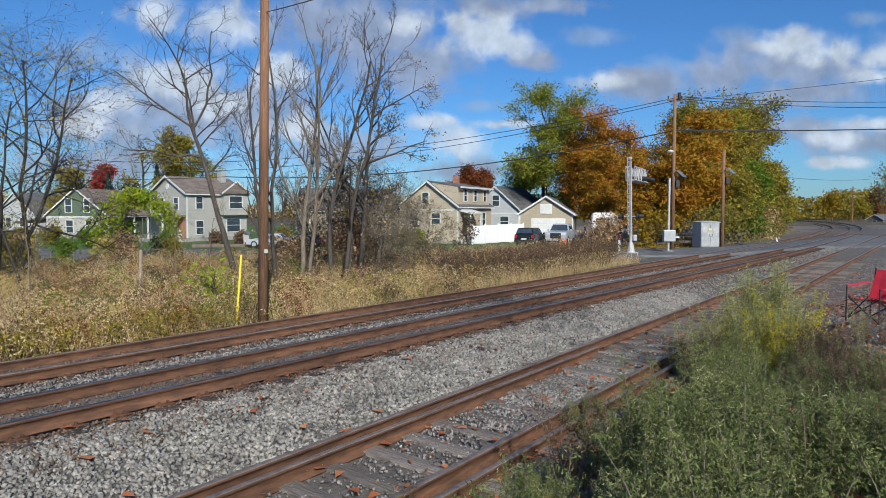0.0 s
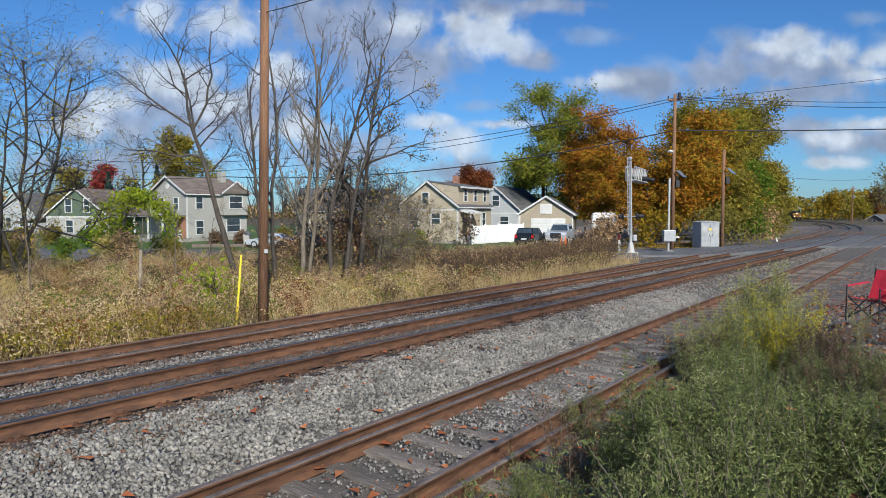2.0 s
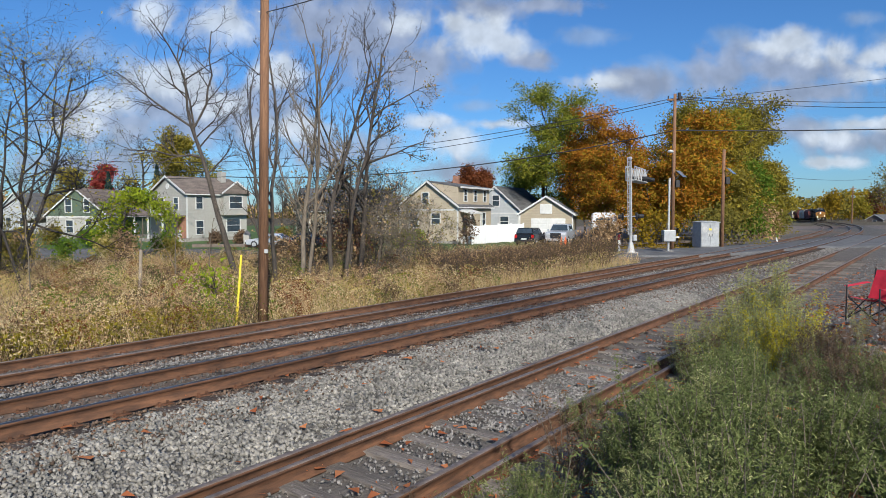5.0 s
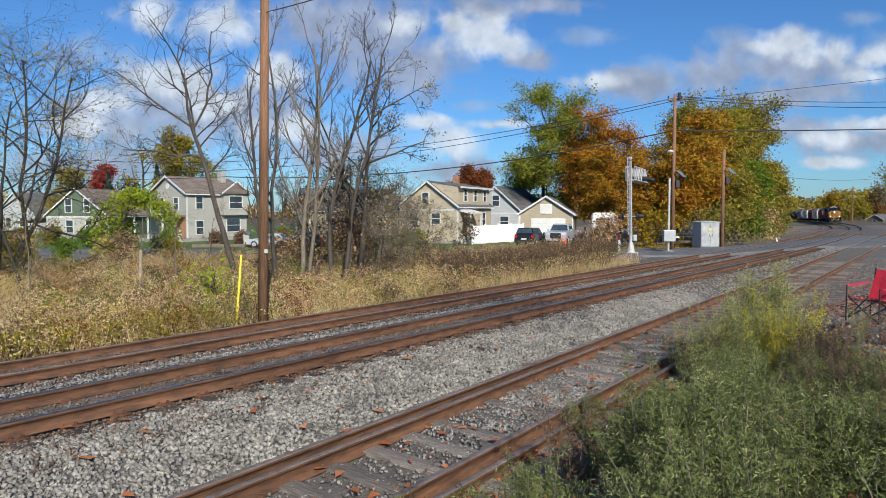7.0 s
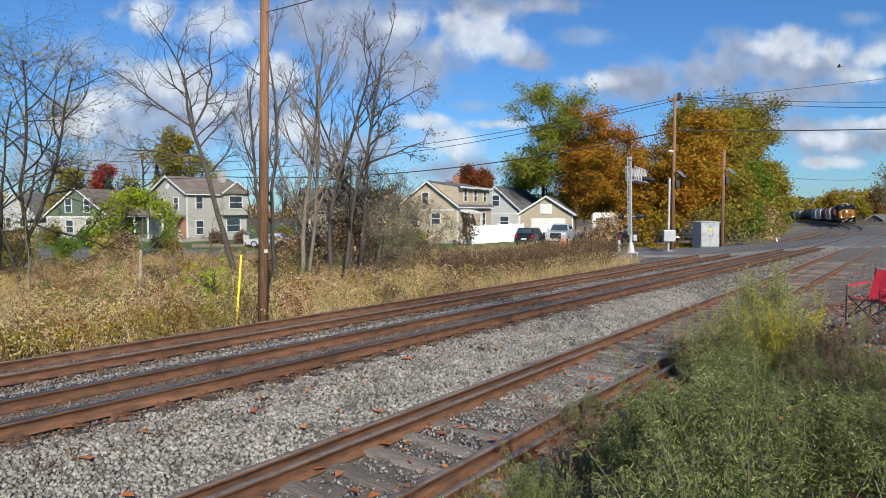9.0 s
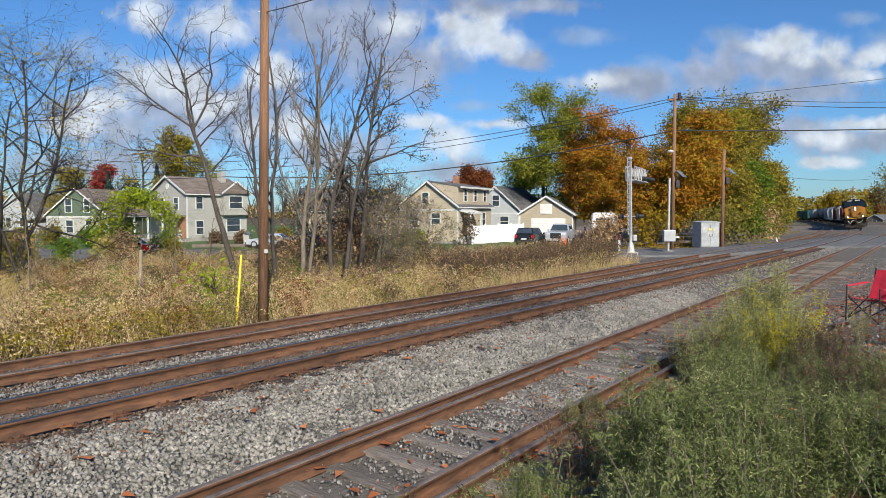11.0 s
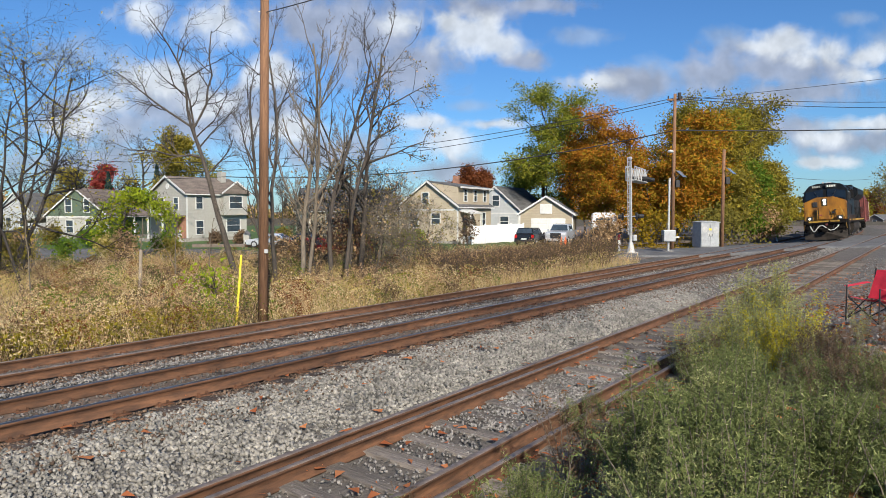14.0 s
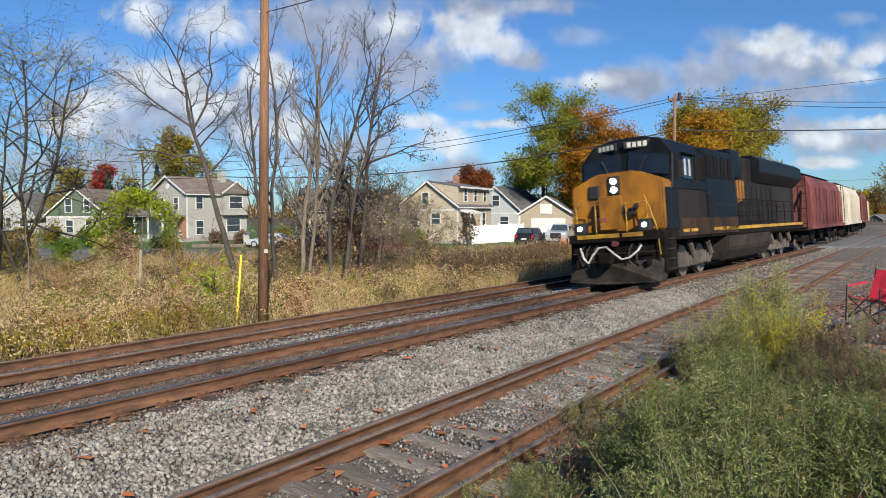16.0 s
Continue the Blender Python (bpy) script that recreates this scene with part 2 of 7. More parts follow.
def leaves(centres, size, rng, aspect=0.6, droop=0.0, jitter=0.5, flat=0.0):
    """Pointed three-cornered leaves at the given places, turned at random."""
    c = np.asarray(centres, float)
    n = len(c)
    d = rng.normal(size=(n, 3))
    d[:, 2] = d[:, 2] * (1 - flat) - droop
    d /= np.linalg.norm(d, axis=1)[:, None]
    q = rng.normal(size=(n, 3))
    q[:, 2] += flat * 3
    e = np.cross(d, q)
    e /= np.linalg.norm(e, axis=1)[:, None]
    s = (size * (1 - jitter + 2 * jitter * rng.random(n)))[:, None]
    v = np.stack([c - d * s * 0.4 + e * s * aspect * 0.5, c - d * s * 0.4 - e * s * aspect * 0.5, c + d * s * 0.75], 1)
    return v.reshape(-1, 3), np.arange(3 * n).reshape(-1, 3)


# ---- the line of the tracks ----
BEND, EASE, TURN, TURN_FAR = 24.0, 126.8, 0.08, 0.0506
HEAD = 39.5


def line_table():
    pts, x, y, s = [], -5.0, 7.3, 0.0
    h = radians(HEAD)
    x, y, s = x - 40 * math.sin(h), y - 40 * math.cos(h), -40.0
    while s < 520:
        a = radians(HEAD - max(0.0, min(s, EASE) - BEND) * TURN - max(0.0, s - EASE) * TURN_FAR)
        drop = max(0.0, s - BEND)
        z = -3.2e-5 * min(drop, 150) ** 2 - 0.0096 * max(0, drop - 150) * 0.6
        pts.append((x, y, z, a))
        x, y, s = x + math.sin(a), y + math.cos(a), s + 1
    return np.array(pts)


LINE = line_table()


def along(s, d=0.0):
    """Place, heading (radians from y) and height on the middle track's line, d metres to its right."""
    k = min(max(s + 40, 0), len(LINE) - 1.001)
    i = int(k)
    p = LINE[i] + (LINE[i + 1] - LINE[i]) * (k - i)
    return p[0] + d * math.cos(p[3]), p[1] - d * math.sin(p[3]), p[2], p[3]


def track_frame(xy):
    """For an n x 2 array of places: how far along the line, how far to its right, and the line's height there."""
    out = np.zeros((len(xy), 3))
    L = LINE[::3]
    for i in range(0, len(xy), 4000):
        q = xy[i:i + 4000]
        k = ((q[:, None, 0] - L[None, :, 0]) ** 2 + (q[:, None, 1] - L[None, :, 1]) ** 2).argmin(1)
        p = L[k]
        dx, dy = q[:, 0] - p[:, 0], q[:, 1] - p[:, 1]
        out[i:i + 4000, 0] = k * 3 - 40 + dx * np.sin(p[:, 3]) + dy * np.cos(p[:, 3])
        out[i:i + 4000, 1] = dx * np.cos(p[:, 3]) - dy * np.sin(p[:, 3])
        out[i:i + 4000, 2] = p[:, 2]
    return out


PROFILE_D = [-400, -40, -20, -8.5, -6.6, -5.5, -2.6, -1.6, -0.9, 0.9, 1.6, 3.0, 5.4, 6.3, 7.2, 9.0, 400]
PROFILE_Z = [-1.0, -1.0, -0.95, -0.85, -0.75, -0.54, -0.42, -0.18, -0.19, -0.08, -0.04, -0.29, -0.29, 0.05, 0.36, 0.6, 0.6]
FLAT_Z = [-1.0, -1.0, -0.8, -0.5, -0.5, -0.55, -0.45, -0.22, -0.22, -0.12, -0.09, -0.2, -0.3, -0.3, -0.25, -0.25, -0.3]


def ground_z(xy):
    xy = np.asarray(xy, float)
    f = track_frame(xy)
    s, d, drop = f.T
    near, flat = np.interp(d, PROFILE_D, PROFILE_Z), np.interp(d, PROFILE_D, FLAT_Z)
    k = np.clip((s - 22) / 18, 0, 1)
    z = near * (1 - k) + flat * k
    fade = np.exp(-np.abs(d) / 120)
    a = radians(37.75)
    sx, sy = xy[:, 0] + 1.62, xy[:, 1] - 6.3
    sd, ss = sx * math.cos(a) - sy * math.sin(a), sx * math.sin(a) + sy * math.cos(a)
    w = np.clip(1 - (-0.2 - sd) / 0.45, 0, 1) * np.clip(1 - (sd - 2.0) / 0.3, 0, 1) * np.clip((44 - ss) / 6, 0, 1)
    z = z * (1 - w) - 0.315 * w
    dip = -0.8 * np.exp(-((xy[:, 1] - 57) / 9) ** 2) * np.clip((6 - xy[:, 0]) / 12, 0, 1)
    return z + dip + drop * fade + np.where(np.abs(d + 1) > 9, 0.06 * np.sin(xy[:, 0] * 0.7) * np.sin(xy[:, 1] * 0.9 + 1), 0)


def gz(x, y):
    return float(ground_z([(x, y)])[0])


# ---- ground ----
def axis_steps(lo, hi, near_lo, near_hi, fine):
    out = list(np.arange(near_lo, near_hi, fine))
    step, v = fine, near_hi
    while v < hi:
        out.append(v)
        step *= 1.16
        v += step
    out.append(hi)
    step, v = fine, near_lo
    while v > lo:
        step *= 1.16
        v -= step
        out.append(max(v, lo))
    return np.unique(np.array(out))


C0 = (-1.62, 6.3)
C_HEAD = 37.75


def build_ground():
    xs, ys = axis_steps(-2500, 2500, -14, 42, 0.45), axis_steps(-900, 4000, 1, 62, 0.45)
    gx, gy = np.meshgrid(xs, ys)
    xy = np.stack([gx.ravel(), gy.ravel()], 1)
    f = track_frame(xy)
    z = ground_z(xy)
    nx, ny = len(xs), len(ys)
    i = (np.arange(ny - 1)[:, None] * nx + np.arange(nx - 1)[None]).ravel()
    faces = np.stack([i, i + 1, i + 1 + nx, i + nx], 1)
    me = mesh_np("ground", np.column_stack([xy, z]), faces)
    for k in ("soil", "ballast", "gravel", "lawn", "cinder", "stained"):
        me.materials.append(M[k])
    mid = xy[faces].mean(1)
    fd = f[faces][:, :, 1].mean(1)
    slot = np.zeros(len(faces), np.int32)
    slot[(fd > -6.9) & (fd < 5.3)] = 1
    slot[fd >= 5.3] = 2
    slot[(np.abs(fd) < 1.0) | (np.abs(fd + 4.03) < 1.0)] = 5
    a = radians(C_HEAD)
    sd = (mid[:, 0] - C0[0]) * math.cos(a) - (mid[:, 1] - C0[1]) * math.sin(a)
    slot[(sd > -0.15) & (sd < 2.2) & (fd > 0.9)] = 4
    far = (fd < -24) & (mid[:, 1] > 52) & (mid[:, 0] < 22)
    slot[far] = 3
    slot[(fd < -7) & (mid[:, 0] > 10) & (mid[:, 1] > 36)] = 2
    slot[(mid[:, 1] > 160) | (mid[:, 1] < -60)] = 0
    me.polygons.foreach_set("material_index", slot)
    return tagged(new("ground", me), "open ground of ballast, weedy soil and lawn", "ground", kind="structure")


build_ground()

ROAD = [(-160, 68), (-80, 62), (-25, 59.6), (-10, 58.6), (1, 54), (12, 44.6), (20.5, 45.3), (30, 52), (40, 58.6), (75, 82), (140, 120)]
ROAD_W = [4.6, 4.6, 4.6, 4.6, 4.0, 4.0, 4.6, 5.2, 5.2, 4, 4]


def build_road():
    pts, wid = [], []
    for (a, b), (wa, wb) in zip(zip(ROAD, ROAD[1:]), zip(ROAD_W, ROAD_W[1:])):
        n = max(2, int(math.dist(a, b) / 0.8))
        for k in range(n):
            t = k / n
            pts.append((a[0] + (b[0] - a[0]) * t, a[1] + (b[1] - a[1]) * t))
            wid.append(wa + (wb - wa) * t)
    pts = np.array(pts)
    ker = np.ones(9) / 9
    pad = np.pad(pts, ((4, 4), (0, 0)), mode="edge")
    pts = np.stack([np.convolve(pad[:, i], ker, "valid") for i in (0, 1)], 1)
    t = np.gradient(pts, axis=0)
    t /= np.linalg.norm(t, axis=1)[:, None]
    nrm = np.stack([-t[:, 1], t[:, 0]], 1)
    cols = np.linspace(-1, 1, 15)
    grid = pts[:, None, :] + nrm[:, None, :] * (cols[None, :, None] * np.array(wid)[:, None, None])
    xy = grid.reshape(-1, 2)
    f = track_frame(xy)
    zr = np.interp(f[:, 1], [-9, -4.75, -3.25, -0.75, 0.75, 2.4, 4.6, 8], [-0.45, -0.385, -0.285, -0.05, 0.075, -0.12, -0.14, -0.15]) + f[:, 2]
    zg = ground_z(xy) + 0.05
    k = np.clip((np.abs(f[:, 1]) - 9) / 6, 0, 1)
    z = zr * (1 - k) + zg * k
    nc, nr = len(cols), len(pts)
    i = (np.arange(nr - 1)[:, None] * nc + np.arange(nc - 1)[None]).ravel()
    top = np.column_stack([xy, z])
    low = top - np.array([0, 0, 0.35])
    n = len(top)
    faces = [np.stack([i, i + nc, i + 1 + nc, i + 1], 1)]
    r = np.arange(nr - 1) * nc
    faces.append(np.stack([r, r + n, r + nc + n, r + nc], 1))
    r = r + nc - 1
    faces.append(np.stack([r, r + nc, r + nc + n, r + n], 1))
    me = mesh_np("road", np.vstack([top, low]), np.vstack(faces), M["asphalt"])
    return tagged(new("road", me), "worn grey asphalt street running over the level crossing", "road", kind="structure")


build_road()


# ---- tracks ----
RAIL = [(-0.07, 0), (0.07, 0), (0.07, 0.014), (0.012, 0.032), (0.012, 0.125), (0.036, 0.138), (0.036, 0.165), (0.028, 0.172), (-0.028, 0.172),
        (-0.036, 0.165), (-0.036, 0.138), (-0.012, 0.125), (-0.012, 0.032), (-0.07, 0.014)]


def rail_mesh(name, line, top):
    """A rail swept along rows of (x, y, z of its foot, heading)."""
    p = np.array(line)
    prof = np.array(RAIL)
    n, k = len(p), len(prof)
    side = np.stack([np.cos(p[:, 3]), -np.sin(p[:, 3])], 1)
    v = np.zeros((n, k, 3))
    v[:, :, :2] = p[:, None, :2] + side[:, None, :] * prof[None, :, 0:1]
    v[:, :, 2] = p[:, None, 2] + prof[None, :, 1]
    j = np.arange(k)
    q = np.stack([j, (j + 1) % k, (j + 1) % k + k, j + k], 1)
    f = (np.arange(n - 1)[:, None, None] * k + q[None]).reshape(-1, 4)
    me = mesh_np(name, v.reshape(-1, 3), f, M["rail_rust"])
    me.materials.append(M[top])
    slot = np.tile(((q[:, 0] >= 6) & (q[:, 0] <= 8)).astype(np.int32), n - 1)
    me.polygons.foreach_set("material_index", slot)
    return me


def tie_mesh(name, length, material, seed):
    rng = random.Random(seed)
    bm = box(B(), -length / 2, length / 2, -0.115, 0.115, -0.16, 0, 0.012)
    for v in bm.verts:
        v.co.x += rng.uniform(-0.02, 0.02) * (abs(v.co.x) > length / 2 - 0.1)
        v.co.z += rng.uniform(-0.006, 0.004)
    me = bpy.data.meshes.new(name)
    bm.to_mesh(me)
    bm.free()
    me.materials.append(material)
    return me


def plate_mesh():
    bm = box(B(), -0.17, 0.17, -0.1, 0.1, 0, 0.018, 0.004)
    for x in (-0.1, 0.1):
        for y in (-0.06, 0.05):
            box(bm, x - 0.014, x + 0.014, y - 0.012, y + 0.012, 0.018, 0.05)
    me = bpy.data.meshes.new("tie_plate")
    bm.to_mesh(me)
    bm.free()
    me.materials.append(M["plate"])
    return me


PLATE = plate_mesh()


def siding(s, d=0.0):
    a = radians(C_HEAD)
    return C0[0] + s * math.sin(a) + d * math.cos(a), C0[1] + s * math.cos(a) - d * math.sin(a), 0.0, a


def build_track(name, label, fn, rails, tie_z, tie_material, first, last, step, plates_to, tie_len, top, seed, skip=None):
    """rails: rows of (offset, height of the head)."""
    base = thing(name, pose(0, 0, 0), label, "railway track", kind="structure")
    for d, z, s0, s1 in rails:
        line = []
        s = s0
        while s <= s1:
            x, y, dz, a = fn(s, d)
            line.append((x, y, z - 0.172 + dz, a))
            s += 2.0 if s < 40 else 3.0
        child("rail", rail_mesh("rail", line, top), base)
    rng = random.Random(seed)
    kinds = [tie_mesh("sleeper", tie_len, tie_material, seed + k) for k in range(4)]
    (d0, z0), (d1, z1) = rails[0][:2], rails[1][:2]
    cant = math.degrees(math.atan2(z1 - z0, d1 - d0))
    s = first
    while s < last:
        if not (skip and skip[0] < s < skip[1]):
            x, y, dz, a = fn(s, (d0 + d1) / 2 + rng.uniform(-0.05, 0.05))
            zt = (z0 + z1) / 2 - 0.19 + dz + tie_z
            m = pose(x, y, zt + rng.uniform(-0.008, 0.004), 0, -cant, -math.degrees(a) + rng.uniform(-1.5, 1.5))
            child("sleeper", rng.choice(kinds), base, m)
            if s < plates_to:
                for d, z in ((d0, z0), (d1, z1)):
                    x, y, dz, a = fn(s, d)
                    child("tie_plate", PLATE, base, pose(x, y, z - 0.19 + dz, 0, -cant, -math.degrees(a) + rng.uniform(-2, 2)))
        s += step
    return base


build_track("track_middle", "canted main track of rusty rails on dark timber sleepers", along,
            [(-0.75, 0.0, -14, 420), (0.75, 0.13, -14, 420)], 0, M["tie_dark"], -6, 80, 0.53, 45, 2.5, "rail_top", 3, (46, 58))
build_track("track_far", "far main track with rusty rails on dark sleepers", along,
            [(-4.78, -0.34, -14, 420), (-3.28, -0.24, -14, 420)], 0, M["tie_dark"], -4, 46, 0.53, 30, 2.5, "rail_dull", 5)
c_track = build_track("track_siding", "worn siding with weathered grey sleepers and a second inner rail", siding,
                      [(0.0, -0.1, -9, 90), (1.5, -0.1, -9, 90), (0.2, -0.13, -9, 7.6), (1.72, -0.16, -9, 7.2)], 0.02, M["tie"], -3, 36, 0.58, 30, 2.6, "rail_dull", 9)


# ---- loose stone of the track bed ----
def stone_kinds(rng, n=7, small=False):
    out = []
    for k in range(n):
        bm = bmesh.new()
        if small:
            corner = [bm.verts.new(q) for q in ((0.55, 0, 0), (0, 0.55, 0), (-0.55, 0, 0), (0, -0.55, 0), (0, 0, 0.55), (0, 0, -0.55))]
            for i in range(4):
                bm.faces.new((corner[i], corner[(i + 1) % 4], corner[4]))
                bm.faces.new((corner[(i + 1) % 4], corner[i], corner[5]))
        else:
            bmesh.ops.create_cube(bm, size=0.72)
            bmesh.ops.triangulate(bm, faces=bm.faces[:])
        for v in bm.verts:
            v.co += Vector((rng.uniform(-0.16, 0.16), rng.uniform(-0.16, 0.16), rng.uniform(-0.16, 0.16)))
            v.co *= rng.uniform(0.75, 1.12)
            v.co.x *= 1.25
            v.co.z *= 0.75
        bm.verts.ensure_lookup_table()
        bm.verts.index_update()
        out.append((np.array([v.co[:] for v in bm.verts]), np.array([[q.index for q in f.verts] for f in bm.faces])))
        bm.free()
    return out


def scatter_stones(name, label, places, sizes, material, seed, sink=0.25):
    rng = np.random.default_rng(seed)
    kinds = stone_kinds(random.Random(seed), small=seed != 5)
    vs, fs, base = [], [], 0
    which = rng.integers(0, len(kinds), len(places))
    for k, (kv, kf) in enumerate(kinds):
        p, s = places[which == k], sizes[which == k]
        if not len(p):
            continue
        q = rng.normal(size=(len(p), 4))
        q /= np.linalg.norm(q, axis=1)[:, None]
        w, x, y, z = q.T
        R = np.stack([1 - 2 * (y * y + z * z), 2 * (x * y - z * w), 2 * (x * z + y * w), 2 * (x * y + z * w), 1 - 2 * (x * x + z * z), 2 * (y * z - x * w),
                      2 * (x * z - y * w), 2 * (y * z + x * w), 1 - 2 * (x * x + y * y)], 1).reshape(-1, 3, 3)
        v = np.einsum("nij,kj->nki", R, kv) * s[:, None, None] + p[:, None, :] + np.array([0, 0, 1.0]) * (s * sink)[:, None, None]
        vs.append(v.reshape(-1, 3))
        fs.append((np.arange(len(p))[:, None, None] * len(kv) + kf[None]).reshape(-1, 3) + base)
        base += len(p) * len(kv)
    me = mesh_np(name, np.vstack(vs), np.vstack(fs), material)
    return tagged(new(name, me), label, "ballast", kind="stuff")


def bed_places(s0, s1, d0, d1, count, rng, bias=1.0):
    """Places on the track bed, closer together towards s0."""
    s = s0 + (s1 - s0) * rng.random(count) ** bias
    d = d0 + (d1 - d0) * rng.random(count)
    xy = np.array([along(a, b)[:2] for a, b in zip(s, d)])
    a = radians(C_HEAD)
    sd = (xy[:, 0] - C0[0]) * math.cos(a) - (xy[:, 1] - C0[1]) * math.sin(a)
    xy = xy[sd < -0.12]
    return np.column_stack([xy, ground_z(xy)])


def siding_places(s, d, lift=0.0):
    xy = np.array([siding(a, b)[:2] for a, b in zip(s, d)])
    return np.column_stack([xy, ground_z(xy) + lift])


def build_ballast():
    rng = np.random.default_rng(4)
    p = bed_places(-6, 17, 1.05, 3.9, 62000, rng, 1.3)
    scatter_stones("ballast_stones", "pale grey crushed stone ballast between the tracks", p, rng.uniform(0.026, 0.058, len(p)), M["stone"], 5)
    # farther along and between the main tracks the stone is a darker grey
    p = np.vstack([bed_places(13, 48, 1.0, 3.4, 15000, rng, 1.5), bed_places(-2, 42, -3.15, -0.95, 13000, rng, 1.5)])
    scatter_stones("ballast_stones", "darker grey crushed stone ballast between the tracks", p, rng.uniform(0.03, 0.064, len(p)), M["stone_mid"], 6)
    # stone browned by rust, thickest beside the rails
    near = 0.86 + 1.1 * rng.random(9000) ** 2.2
    along_s = -5 + 45 * rng.random(9000) ** 1.6
    far = -3.1 + 0.9 * rng.random(4000) ** 2
    far_s = -3 + 42 * rng.random(4000) ** 1.5
    xy = np.array([along(a, b)[:2] for a, b in zip(np.append(along_s, far_s), np.append(near, far))])
    p = np.column_stack([xy, ground_z(xy) + 0.012])
    scatter_stones("rusty_ballast", "rust-browned ballast close to the rails", p, rng.uniform(0.025, 0.055, len(p)), M["stone_rust"], 10)
    p = np.vstack([bed_places(-3, 40, -0.6, 0.6, 5600, rng, 1.5), bed_places(0, 36, -4.6, -3.4, 3400, rng, 1.5), bed_places(-2, 40, -3.15, -0.95, 4000, rng, 1.4), bed_places(6, 46, 1.0, 3.3, 6000, rng, 1.2)])
    scatter_stones("dark_ballast", "dark ballast between and beside the rails", p, rng.uniform(0.025, 0.055, len(p)), M["stone_dark"], 7)
    p = siding_places(-3 + 26 * rng.random(9000) ** 1.4, -0.1 + 2.3 * rng.random(9000))
    scatter_stones("siding_cinders", "dark small stone and cinders in the siding", p, rng.uniform(0.02, 0.045, len(p)), M["stone_dark"], 8, 0.1)
    s2, d2 = np.append(rng.normal(4.6, 1.5, 5200), rng.uniform(-2, 10, 1800)), np.append(rng.normal(0.85, 0.42, 5200), rng.uniform(0.2, 1.4, 1800))
    ok = (d2 > 0.28) & (d2 < 1.4)
    p = siding_places(s2[ok], d2[ok], 0.02)
    scatter_stones("siding_gravel", "grey gravel spilled over the siding's sleepers", p, rng.uniform(0.022, 0.048, len(p)), M["stone_mid"], 9)
    # bare gravel of the bank and round the siding towards the crossing
    s3, d3 = 6 + 34 * rng.random(15000) ** 1.5, rng.uniform(1.6, 9.0, 15000)
    p = siding_places(s3, d3)
    scatter_stones("bank_gravel", "brown-grey gravel of the bank beside the siding", p, rng.uniform(0.02, 0.06, len(p)), M["stone_mid"], 12, 0.1)
    p = siding_places(14 + 24 * rng.random(7000) ** 1.4, rng.uniform(-1.5, 9.0, 7000), 0.005)
    scatter_stones("bank_gravel", "rust-brown gravel of the bank beside the siding", p, rng.uniform(0.02, 0.05, len(p)), M["stone_rust"], 13, 0.1)


build_ballast()


# ---- train ----
T = dict(
    navy=mat("loco_navy", (0.009, 0.011, 0.014), (0.004, 0.005, 0.006), 2.2, 0.5, 0, 0.05, 0.4, stretch=(1, 1, 0.35), spec=0.14),
    gold=mat("loco_yellow", (0.36, 0.15, 0.01), (0.15, 0.065, 0.011), 1.6, 0.5, 0, 0.05, 0.45, stretch=(1, 1, 0.4)),
    grime=mat("loco_grime", (0.026, 0.021, 0.018), (0.008, 0.0075, 0.0075), 1.1, 0.7, 0, 0.05, 0.6, stretch=(1.3, 1.3, 0.35), spec=0.2),
    under=mat("under_frame", (0.014, 0.012, 0.01), (0.004, 0.0035, 0.0035), 3, 0.9, 0, 0.2, 0.4, spec=0.12),
    truck=mat("dusty_truck", (0.15, 0.13, 0.11), (0.045, 0.038, 0.032), 2.6, 0.85, 0, 0.15, 0.5),
    sill=mat("rusty_sill", (0.075, 0.04, 0.022), (0.012, 0.01, 0.009), 1.5, 0.8, 0, 0.05, 0.6, stretch=(1.6, 1.6, 0.5), spec=0.2),
    tank=mat("fuel_tank", (0.055, 0.045, 0.038), (0.016, 0.014, 0.012), 1.5, 0.8, 0, 0.1, 0.5, spec=0.15),
    red=mat("hopper_red", (0.22, 0.062, 0.055), (0.07, 0.018, 0.017), 1.7, 0.75, 0, 0.06, 0.5, stretch=(1, 1, 0.25)),
    cream=mat("hopper_cream", (0.6, 0.55, 0.46), (0.42, 0.36, 0.28), 1.3, 0.75, 0, 0.06, 0.3, stretch=(1, 1, 0.25)),
    grey=mat("car_grey", (0.3, 0.3, 0.31), (0.19, 0.19, 0.2), 1.3, 0.7, 0, 0.06, 0.3, stretch=(1, 1, 0.25)),
    dark=mat("tank_dark", (0.06, 0.06, 0.065), (0.03, 0.03, 0.033), 1.3, 0.6, 0, 0.06, 0.3),
    green=mat("car_green", (0.025, 0.1, 0.06), (0.015, 0.06, 0.04), 1.3, 0.65, 0, 0.06, 0.3),
    lamp=glow("headlight_glow", (1.0, 0.9, 0.68), 7),
    glass=mat("cab_glass", (0.012, 0.02, 0.03), (0.008, 0.012, 0.02), 1, 0.12, 0, 0, 0.2, spec=0.35),
    plate=mat("number_white", (0.5, 0.5, 0.44), (0.42, 0.42, 0.38), 4, 0.6, 0, 0, 0.1),
    hose=mat("hose_white", (0.6, 0.58, 0.54), (0.45, 0.43, 0.4), 8, 0.6, 0, 0.05, 0.2),
    yellow=mat("sill_yellow", (0.5, 0.28, 0.02), (0.2, 0.11, 0.02), 3, 0.6, 0, 0.05, 0.4),
)


